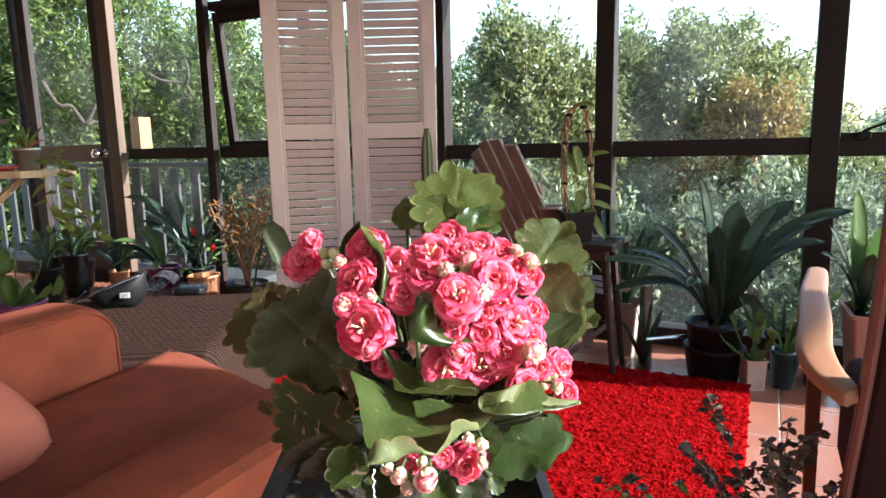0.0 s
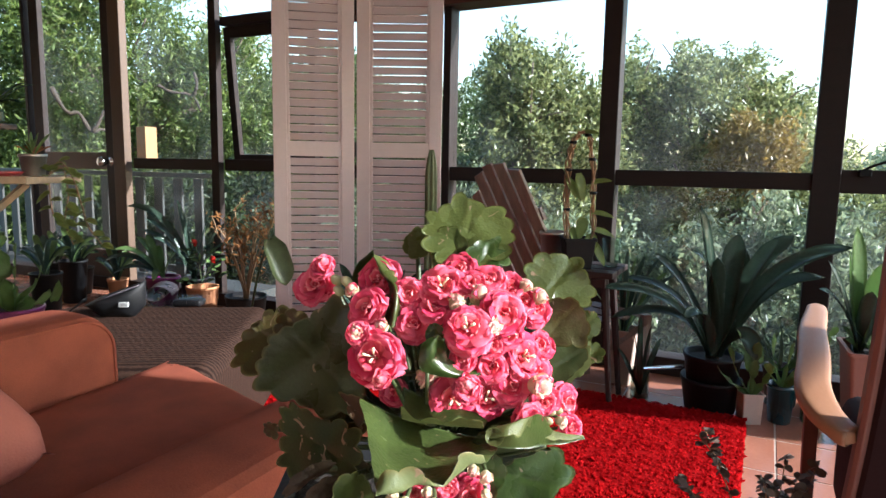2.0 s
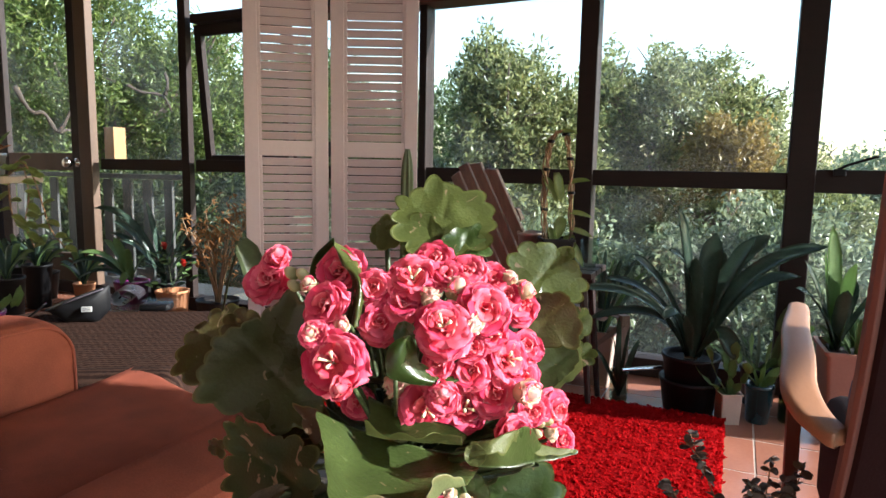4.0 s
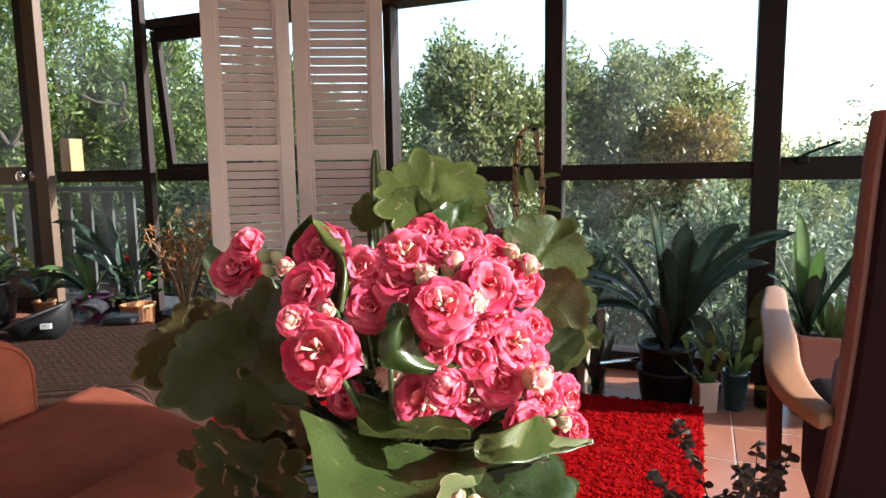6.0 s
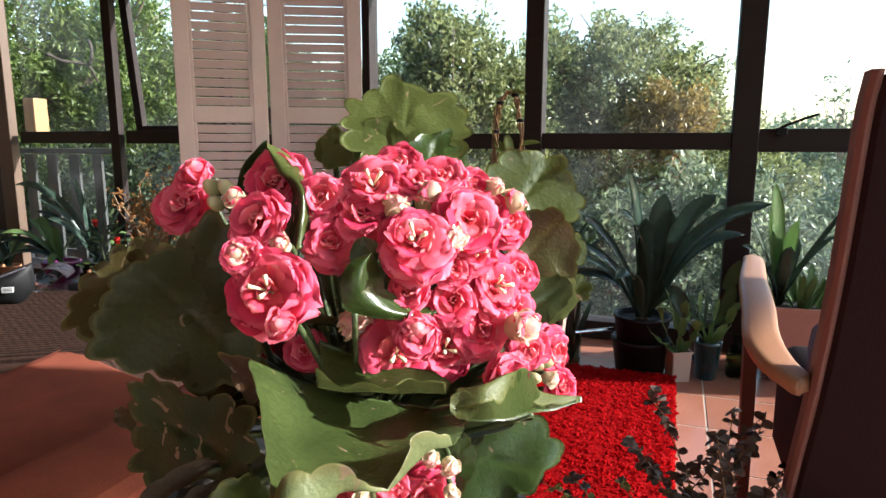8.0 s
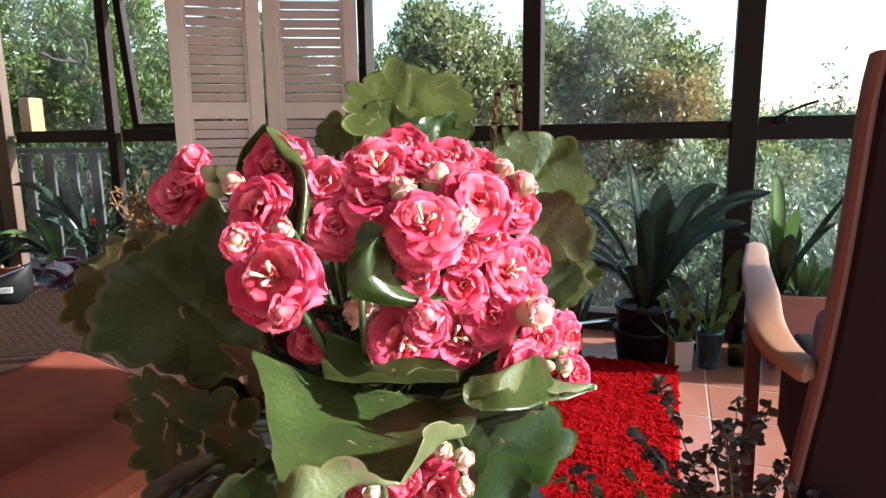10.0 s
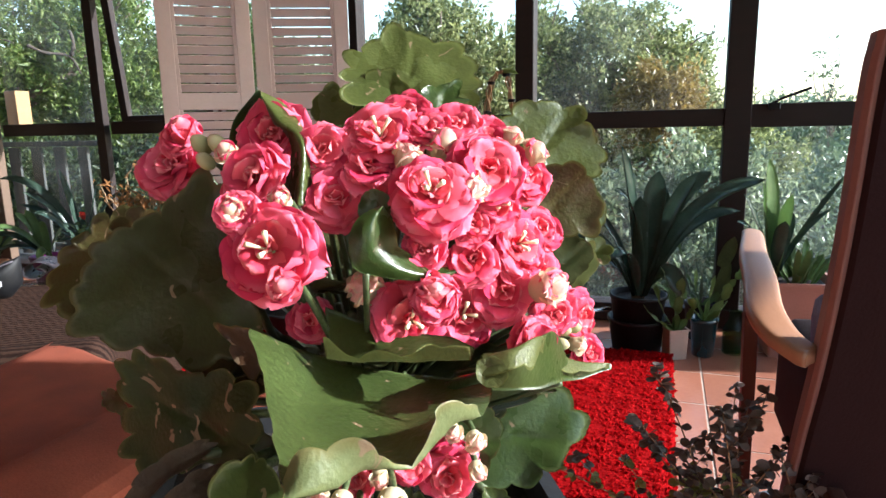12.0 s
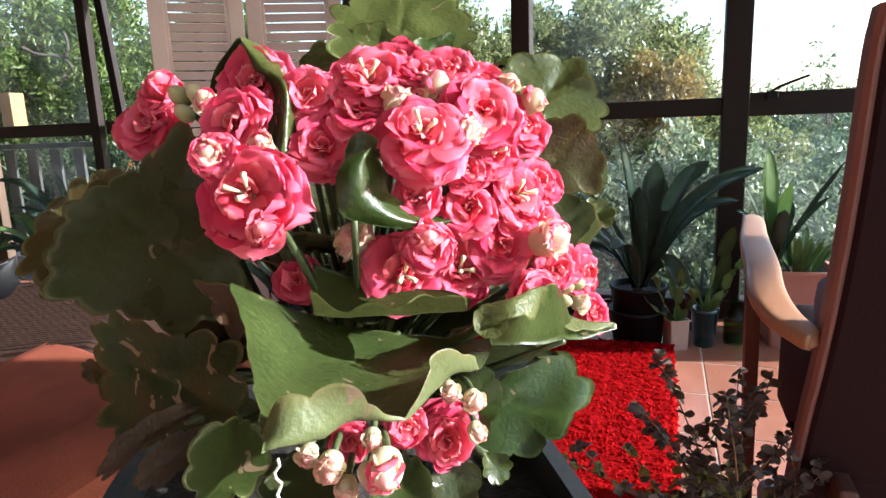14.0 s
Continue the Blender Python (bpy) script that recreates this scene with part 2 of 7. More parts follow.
# the closing walls and ceiling
tagged(part("ceiling", box((ROOM_L, ROOM_B, CEIL), (ROOM_R, W + 0.12, CEIL + 0.1)), M_CEIL), "timber boarded ceiling", "ceiling", kind="structure")
tagged(part("wall_south", box((ROOM_L, ROOM_B - 0.12, 0), (ROOM_R, ROOM_B, CEIL)), M_WALL), "plain cream wall behind the seats", "wall", kind="structure")
tagged(part("wall_west", box((ROOM_L - 0.12, ROOM_B, 0), (ROOM_L, W + 0.12, CEIL)), M_CEIL), "plain timber-lined end wall", "wall", kind="structure")
wall_east = tagged(new("wall_east"), "dark timber window wall on the sunny side", "wall", kind="structure")
part("plinth", box((ROOM_R, ROOM_B, 0), (ROOM_R + 0.1, W + 0.12, 0.60)), M_FRAME, wall_east)
part("top_beam", box((ROOM_R, ROOM_B, 2.62), (ROOM_R + 0.1, W + 0.12, CEIL)), M_BEAM, wall_east)
# added out of view to keep direct sun off the armchair and its seat
part("unseen_sun_block", box((ROOM_R, 1.02, 1.68), (ROOM_R + 0.1, 1.95, 2.36)), M_BEAM, wall_east)
for y in (-2.6, -1.2, 0.25, 3.1):
    part("post", box((ROOM_R, y, 0.09), (ROOM_R + 0.1, y + 0.09, 2.62)), M_FRAME, wall_east)

# ---- door at the end of the window wall ----
door = tagged(new("door_1"), "brown timber glazed door with a chrome knob, closed", "door", kind="structure")
for x0, x1 in ((-4.53, -4.405), (-5.42, -5.30)):
    part("stile", box((x0, W + 0.005, 0.02), (x1, W + 0.05, TALL - 0.04), 0.004), M_FRAME, door)
for z0, z1 in ((0.02, 0.30), (0.932, 1.062), (TALL - 0.14, TALL - 0.04)):
    part("door_rail", box((-5.30, W + 0.007, z0), (-4.53, W + 0.048, z1), 0.004), M_JAMB, door)
for z0, z1 in ((0.30, 0.932), (1.062, TALL - 0.14)):
    p = part("pane", box((-5.30, W + 0.026, z0), (-4.53, W + 0.03, z1)), M_GLASS, door)
    p.visible_shadow = False
part("head", box((-5.42, W - 0.002, TALL - 0.04), (-4.40, W + 0.07, TALL)), M_FRAME, door)
M_CHROME = mat("chrome", (0.75, 0.73, 0.7), 0.15, 0.1, 10, 0.0, 60, metal=1.0)
knob = part("knob", lathe([(0.024, 0), (0.024, 0.006), (0.011, 0.010), (0.011, 0.035), (0.022, 0.042), (0.027, 0.055), (0.024, 0.068), (0.012, 0.075), (0.0001, 0.076)], 24,
                          Matrix.Translation((-4.475, W + 0.005, 0.99)) @ Matrix.Rotation(radians(90), 4, "X") @ Matrix.Scale(1.45, 4)), M_CHROME, door, "round chrome knob", True)

# ---- awning sash, pushed open at its foot ----
sash = tagged(new("window_sash"), "dark timber awning sash pushed open at the bottom", "window", kind="structure")
sm = Matrix.Translation((0, W + 0.07, 1.90)) @ Matrix.Rotation(radians(5), 4, "X")
for lo, hi in (((-3.325, -0.02, -0.895), (-3.268, 0.02, 0)), ((-2.62, -0.02, -0.895), (-2.55, 0.02, 0)), ((-3.268, -0.02, -0.895), (-2.62, 0.02, -0.845)), ((-3.268, -0.02, -0.07), (-2.62, 0.02, 0))):
    part("sash_bar", box(lo, hi, 0.003, sm), M_FRAME, sash)
p = part("pane", box((-3.268, -0.002, -0.845), (-2.62, 0.002, -0.07), 0, sm), M_GLASS, sash)
p.visible_shadow = False
# black stay on the right-hand sash
stay = tagged(new("window_stay"), "black metal window stay on the transom", "window stay")
stay.parent = None
part("arm", tube([(0.37, W - 0.012, 1.012), (0.40, W - 0.035, 1.03), (0.45, W - 0.06, 1.05), (0.50, W - 0.085, 1.068)], 0.006, 6), M_BLACKPOT, stay)
part("foot", box((0.355, W - 0.025, 0.985), (0.40, W - 0.002, 1.015), 0.003), M_BLACKPOT, stay)

# ---- folding louvred screen ----
screen = thing("folding_screen", "pinkish white painted folding screen with louvred panels", "folding screen")


def shutter(ox, oy, dx, dy, width, height):
    d = Vector((dx, dy, 0)).normalized()
    m = Matrix(((d.x, -d.y, 0, ox), (d.y, d.x, 0, oy), (0, 0, 1, 0.0), (0, 0, 0, 1)))
    pn = part("panel", box((0, -0.014, 0.01), (0.062, 0.014, height), 0.003, m), M_SHUTTER, screen)
    part("stile", box((width - 0.062, -0.014, 0.01), (width, 0.014, height), 0.003, m), M_SHUTTER, pn)
    for z0, z1 in ((0.01, 0.20), (1.035, 1.105), (height - 0.10, height)):
        part("rail", box((0.062, -0.0125, z0), (width - 0.062, 0.0125, z1), 0.002, m), M_SHUTTER, pn)
    for x0, x1 in ((0.062, 0.076), (width - 0.076, width - 0.062)):
        for z0, z1 in ((0.20, 1.035), (1.105, height - 0.10)):
            part("bead", box((x0, -0.008, z0), (x1, 0.008, z1), 0.002, m), M_SHUTTER, pn)
    bm = box((0.076, -0.0035, -0.0194), (width - 0.076, 0.0035, 0.0194), 0.002)
    bmesh.ops.rotate(bm, verts=bm.verts, cent=(0, 0, 0), matrix=Matrix.Rotation(radians(33), 3, "X"))
    first = part("louver", bm, M_SHUTTER, pn)
    step, z, k = 0.0392, 0.225, 0
    while z < height - 0.12:
        if not 1.02 < z < 1.12:
            ob = first if k == 0 else first.copy()
            if k:
                scene.collection.objects.link(ob)
            tilt = Matrix.Rotation(radians(random.uniform(-3, 3) + (7 if z > 1.1 else 0)), 4, "X")
            ob.matrix_basis = m @ Matrix.Translation((0, 0, z)) @ tilt
            k += 1
        z += step
    return m


shutter(-2.060, 2.318, 0.80, 0.60, 0.375, 1.98)
shutter(-1.752, 2.555, 0.90, 0.43, 0.405, 1.98)
for z in (0.35, 1.07, 1.75):
    part("hinge", box((-1.772, 2.535, z - 0.035), (-1.748, 2.553, z + 0.035), 0.002), M_BLACKPOT, screen)

# ---- outdoors: ground, deck fence ----
M_GROUND = mat("leafy_ground", (0.07, 0.09, 0.03), 0.95, 0.5, 1.2, 0.4, 12)
M_FENCE = mat("grey_fence_paint", (0.046, 0.047, 0.045), 0.7, 0.3, 8, 0.2, 60)
M_NEWPINE = mat("fresh_pine", (0.33, 0.185, 0.075), 0.55, 0.2, 8, 0.15, 50, stretch=(3, 3, 0.5))
tagged(part("ground", box((-400, -300, -1.6), (400, 600, -1.3)), M_GROUND), "leafy sloping garden ground", "ground", kind="structure")
deck = tagged(part("deck", box((-8.5, W + 0.14, -0.10), (-3.55, 4.05, -0.02)), M_FENCE), "grey painted timber deck outside the door", "deck", kind="structure")
fence = thing("fence", "grey painted timber picket balustrade along the deck", "fence")
part("rail", box((-8.5, 3.86, 0.865), (-4.09, 3.93, 0.905), 0.004), M_FENCE, fence)
part("rail", box((-8.5, 3.87, 0.03), (-4.09, 3.91, 0.09), 0.004), M_FENCE, fence)
x = -8.4
pk = None
while x < -4.08:
    if pk is None:
        pk = part("picket", box((-0.05, -0.012, 0), (0.05, 0.012, 0.86), 0.004), M_FENCE, fence)
        ob = pk
    else:
        ob = pk.copy()
        scene.collection.objects.link(ob)
    ob.matrix_basis = pose(x, 3.85, 0.0, 0, 0, random.uniform(-4, 4))
    x += 0.243
part("post", box((-4.985, 3.82, 0.975), (-4.865, 3.94, 1.30), 0.005), M_NEWPINE, fence, "fresh yellow pine newel post")

# ---- foliage ----


def leaf_mat(name, c1, c2, trans=0.5, rough=0.35):
    m = bpy.data.materials.new(name)
    m.use_nodes = True
    n, l = m.node_tree.nodes, m.node_tree.links
    p = n["Principled BSDF"]
    g = n.new("ShaderNodeNewGeometry")
    r = n.new("ShaderNodeValToRGB")
    r.color_ramp.elements[0].color, r.color_ramp.elements[1].color = (*c1, 1), (*c2, 1)
    l.new(g.outputs["Random Per Island"], r.inputs["Fac"])
    p.inputs["Roughness"].default_value = rough
    l.new(r.outputs["Color"], p.inputs["Base Color"])
    t, mx = n.new("ShaderNodeBsdfTranslucent"), n.new("ShaderNodeMixShader")
    mx.inputs["Fac"].default_value = trans
    l.new(r.outputs["Color"], t.inputs["Color"])
    l.new(p.outputs["BSDF"], mx.inputs[1])
    l.new(t.outputs["BSDF"], mx.inputs[2])
    l.new(mx.outputs["Shader"], n["Material Output"].inputs["Surface"])
    return m


M_LEAF_A = leaf_mat("tree_leaf_olive", (0.055, 0.078, 0.028), (0.35, 0.37, 0.155), 0.5, 0.3)
M_LEAF_B = leaf_mat("tree_leaf_light", (0.055, 0.092, 0.022), (0.215, 0.275, 0.070), 0.5)
M_LEAF_Y = leaf_mat("tree_leaf_yellowed", (0.16, 0.11, 0.03), (0.34, 0.24, 0.07), 0.4)
M_LEAF_C = leaf_mat("tree_leaf_green", (0.030, 0.056, 0.014), (0.115, 0.165, 0.042), 0.45, 0.4)
M_LEAF_D = leaf_mat("shrub_leaf_dark", (0.016, 0.030, 0.010), (0.062, 0.085, 0.028), 0.35, 0.45)
M_LEAF_H = leaf_mat("hedge_leaf", (0.045, 0.070, 0.036), (0.32, 0.37, 0.22), 0.45, 0.3)
M_LEAF_FAR = leaf_mat("far_leaf", (0.08, 0.12, 0.07), (0.20, 0.25, 0.14), 0.3)
M_LIMB = mat("dark_limb_bark", (0.060, 0.044, 0.034), 0.85, 0.5, 6, 0.6, 30)
M_BARK = mat("grey_brown_bark", (0.24, 0.18, 0.145), 0.85, 0.5, 6, 0.6, 30)


def crown(parent, blobs, clusters, per, size, slim, material, seed, up=0.35):
    """Leaves gathered in twig clusters over a set of lobes: (x, y, z, rx, ry, rz)."""
    rng = np.random.default_rng(seed)
    blobs = np.array(blobs, float)
    wts = (blobs[:, 3] * blobs[:, 4] * blobs[:, 5]) ** 0.66
    pick = rng.choice(len(blobs), clusters, p=wts / wts.sum())
    d = rng.normal(size=(clusters, 3))
    d /= np.linalg.norm(d, axis=1)[:, None]
    rad = rng.uniform(0.45, 1.0, clusters) ** 0.6 * np.where(rng.random(clusters) < 0.06, rng.uniform(1.0, 1.25, clusters), 1.0)
    lump = 0.86 + 0.22 * np.sin(d[:, 0] * 7 + pick) * np.sin(d[:, 2] * 6 + pick * 2) + rng.normal(0, 0.05, clusters)
    cc = blobs[pick, :3] + d * blobs[pick, 3:] * (rad * lump)[:, None]
    twig = d * 0.7 + rng.normal(0, 0.5, (clusters, 3)) + np.array([0, 0, up])
    twig /= np.linalg.norm(twig, axis=1)[:, None]
    n = clusters * per
    c = np.repeat(cc, per, 0) + np.repeat(twig, per, 0) * (rng.uniform(-1.6, 1.6, n) * size)[:, None] + rng.normal(0, size * 0.55, (n, 3))
    ax = np.repeat(twig, per, 0) * 0.8 + rng.normal(0, 0.75, (n, 3))
    ax /= np.linalg.norm(ax, axis=1)[:, None]
    sd = np.cross(ax, rng.normal(size=(n, 3)))
    sd /= np.linalg.norm(sd, axis=1)[:, None]
    nn = np.cross(ax, sd)
    ln = size * rng.uniform(0.7, 1.3, n)[:, None]
    v = np.empty((n, 4, 3))
    v[:, 0], v[:, 2] = c - ax * ln * 0.5, c + ax * ln * 0.5
    v[:, 1] = c + sd * ln * slim + nn * ln * 0.10
    v[:, 3] = c - sd * ln * slim + nn * ln * 0.10
    me = bpy.data.meshes.new("crown")
    k = np.arange(n)[:, None] * 4
    tri = np.concatenate([k + np.array([0, 1, 2]), k + np.array([0, 2, 3])], 1).reshape(-1, 3)
    me.vertices.add(n * 4)
    me.vertices.foreach_set("co", v.ravel())
    me.loops.add(tri.size)
    me.loops.foreach_set("vertex_index", tri.ravel().astype(np.int32))
    me.polygons.add(len(tri))
    me.polygons.foreach_set("loop_start", np.arange(0, tri.size, 3, dtype=np.int32))
    me.polygons.foreach_set("loop_total", np.full(len(tri), 3, dtype=np.int32))
    me.update(calc_edges=True)
    me.materials.append(material)
    ob = new("crown", me)
    ob.parent = parent
    return ob


def limbs(parent, foot, blobs, seed, r0=0.09, twigs=6):
    rng = random.Random(seed)
    bm = bmesh.new()
    foot = Vector(foot)
    top = Vector(blobs[0][:3])
    fork = foot.lerp(top, 0.55) + Vector((rng.uniform(-.15, .15), rng.uniform(-.15, .15), 0))
    add_tube(bm, smooth_path([foot, foot.lerp(fork, 0.5) + Vector((0.08, 0.03, 0)), fork], 5), [r0 * (1 - 0.045 * i) for i in range(11)], 9)
    trunk = part("trunk", bm, M_BARK, parent, smooth=True)
    for b in blobs:
        c = Vector(b[:3])
        bm = bmesh.new()
        mid = fork.lerp(c, 0.5) + Vector((rng.uniform(-.2, .2), rng.uniform(-.2, .2), rng.uniform(0, .25)))
        pts = smooth_path([fork, mid, c], 5)
        add_tube(bm, pts, [r0 * 0.6 * (1 - 0.06 * i) for i in range(len(pts))], 7)
        for _ in range(twigs):
            s = pts[rng.randint(3, len(pts) - 1)]
            e = c + Vector((rng.uniform(-1, 1) * b[3], rng.uniform(-1, 1) * b[4], rng.uniform(-0.4, 1) * b[5])) * 0.9
            q = smooth_path([s, s.lerp(e, 0.5) + Vector((rng.uniform(-.1, .1), rng.uniform(-.1, .1), rng.uniform(-.05, .2))), e], 4)
            add_tube(bm, q, [r0 * 0.2 * (1 - 0.1 * i) + 0.003 for i in range(len(q))], 5)
        part("limb", bm, M_BARK, parent, smooth=True)


def tree(label, foot, blobs, clusters, per, size, slim, material, seed, r0=0.09, category="tree", twigs=6):
    t = thing("tree", label, category, (0, 0, 0), "garden trees")
    limbs(t, foot, blobs, seed, r0, twigs)
    crown(t, blobs, clusters, per, size, slim, material, seed)
    return t


tree("broad olive-green garden tree outside the window", (-2.3, 6.7, -1.3),
     [(-2.25, 6.6, 1.45, 0.55, 0.8, 0.95), (-2.55, 6.5, 2.0, 0.30, 0.45, 0.45), (-1.80, 6.9, 1.25, 0.5, 0.7, 0.85), (-2.4, 6.6, 0.3, 1.2, 0.9, 0.9), (-3.0, 6.4, 0.55, 0.5, 0.5, 0.6), (-2.68, 6.50, 1.25, 0.22, 0.4, 0.50)], 4000, 13, 0.070, 0.2, M_LEAF_A, 3)
tree("tall round olive-green tree with small leaves", (-0.6, 9.2, -1.3),
     [(-0.8, 9.1, 1.75, 0.95, 1.0, 0.95), (-1.65, 8.7, 1.65, 0.55, 0.8, 0.95), (0.0, 9.4, 1.50, 0.62, 0.8, 0.78), (0.70, 9.6, 0.70, 0.62, 0.7, 0.75), (-0.4, 8.9, 0.2, 2.2, 1.0, 1.1), (1.2, 9.6, 0.0, 0.7, 0.8, 0.8)], 7200, 13, 0.072, 0.2, M_LEAF_A, 5)
tree("yellowing shrub among the green trees", (-0.15, 7.7, -1.3), [(-0.15, 7.7, 1.15, 0.52, 0.35, 0.5)], 420, 12, 0.075, 0.2, M_LEAF_Y, 6, 0.04)
willow = tree("light-green willowy tree beyond the fence", (-8.6, 6.2, -1.3),
     [(-8.5, 6.0, 2.4, 1.7, 1.2, 1.7), (-10.0, 5.2, 2.9, 1.6, 1.2, 2.1), (-7.2, 6.9, 1.9, 1.1, 1.0, 1.3), (-9.2, 5.6, 0.4, 2.4, 1.2, 1.3), (-11.0, 4.6, 1.0, 1.6, 1.2, 1.8), (-7.0, 7.0, 0.2, 1.2, 1.0, 1.2)], 9600, 13, 0.095, 0.15, M_LEAF_B, 8, 0.13, twigs=9)
for pts, r in ((((-6.01, 3.50, 1.67), (-5.95, 3.64, 1.45), (-5.88, 3.76, 1.31), (-5.85, 3.90, 1.26), (-5.82, 4.04, 1.36)), 0.055),
               (((-5.88, 3.76, 1.31), (-5.81, 3.86, 1.48), (-5.82, 3.91, 1.64), (-5.80, 4.01, 1.72)), 0.045),
               (((-5.96, 4.63, 1.80), (-5.87, 4.76, 1.73), (-5.77, 4.89, 1.70), (-5.75, 5.00, 1.61)), 0.042),
               (((-5.75, 4.90, 1.70), (-5.75, 4.89, 1.81), (-5.77, 4.93, 1.94)), 0.05)):
    q = smooth_path(pts, 5)
    part("limb", tube([p + Vector((0.10 * noise.noise(p * 5), 0.25, 0.10 * noise.noise(p * 6 + Vector((3, 1, 2))))) for p in q], [0.40 * r * (1 - 0.025 * i) * (1 + 0.25 * math.sin(i * 1.7)) for i in range(len(q))], 9), M_LIMB, willow, "gnarled brown limb", True)
tree("light-green tree behind the folding screen", (-5.6, 8.2, -1.3),
     [(-6.0, 8.0, 1.7, 1.0, 0.9, 1.2), (-5.2, 8.4, 1.1, 1.0, 0.9, 1.0), (-4.6, 8.4, 0.3, 1.3, 0.9, 0.9)], 3000, 13, 0.11, 0.14, M_LEAF_C, 9, 0.08)
tree("pale wispy young tree with sparse leaves", (1.75, 8.6, -1.3), [(1.62, 8.6, 1.35, 0.14, 0.15, 0.55), (1.75, 8.6, 0.85, 0.32, 0.3, 0.35)], 60, 7, 0.07, 0.2, M_LEAF_FAR, 12, 0.02)


def hedge(label, blobs, clusters, size, slim, material, seed):
    h = thing("shrub", label, "shrub", (0, 0, 0), "garden shrubs", "stuff")
    crown(h, blobs, clusters, 13, size, slim, material, seed)
    return h


hedge("dense dark green shrubs below the windows", [(-3.3 + 0.9 * i, 5.3 + 0.25 * math.sin(i * 2.1), -0.15 + 0.18 * math.sin(i * 1.7), 0.8, 0.7, 0.95) for i in range(5)], 4800, 0.07, 0.2, M_LEAF_H, 14)
hedge("grey-green shrubs in the side garden", [(1.6, 6.6, -0.1, 1.0, 0.8, 0.9), (2.6, 7.6, 0.1, 1.1, 0.9, 0.9), (1.2, 5.35, -0.5, 0.8, 0.7, 0.9), (3.6, 8.6, 0.2, 1.2, 1, 1.0), (2.4, 5.4, -0.5, 1, 0.8, 0.8)], 2600, 0.08, 0.2, M_LEAF_FAR, 15)
hedge("dark shrubs under the fence", [(-4.6 - 1.0 * i, 5.2, -0.3, 0.8, 0.7, 0.9) for i in range(8)] + [(-5.5 - 1.2 * i, 5.6, 0.35, 0.9, 0.6, 0.7) for i in range(6)], 4600, 0.08, 0.2, M_LEAF_D, 16)
hedge("tall green thicket behind the willowy tree", [(-15.5 + 1.9 * i, 8.6 + 0.75 * i, 1.3 + 0.25 * math.sin(i * 2.3), 1.5, 1.1, 1.9 + 0.3 * math.sin(i * 1.3)) for i in range(6)], 5600, 0.13, 0.18, M_LEAF_C, 18)
hedge("far wooded hillside", [(8 + 9 * i, 44 - 2 * i, -1.0 + 0.9 * i, 7, 5, 4) for i in range(5)] + [(-12 - 8 * i, 40, -2, 7, 5, 4) for i in range(4)], 8000, 0.4, 0.25, M_LEAF_FAR, 17)

# ---- floor tiles ----
tile_mesh = None
step, gap = 0.30, 0.007
rest = bmesh.new()
x = 0.1155 - 22 * step
while x < ROOM_R - 0.02:
    y = 2.60 - 18 * step
    while y < W - 0.03:
        x1, y1 = min(x + step - gap, ROOM_R), min(y + step - gap, W - 0.021)
        if x > ROOM_L and y > ROOM_B:
            full = x1 - x > step * 0.9 and y1 - y > step * 0.9
            if -3.4 < x < 1.4 and y > 0.4 and full:
                if tile_mesh is None:
                    bm = box((0, 0, -0.006), (step - gap, step - gap, 0.0), 0.0015)
                    t0 = part("tile", bm, M_TILE, floor)
                    tile_mesh = t0.data
                else:
                    t0 = new("tile", tile_mesh)
                    t0.parent = floor
                t0.matrix_basis = pose(x, y, random.uniform(-0.0006, 0.0004), random.uniform(-.12, .12), random.uniform(-.12, .12))
            else:
                add_box(rest, (x, y, -0.006), (x1, y1, 0.0))
        y += step
    x += step
tagged(part("tile_field", rest, M_TILE, floor), kind="stuff")

# ---- the flowering pot plant close to the camera ----


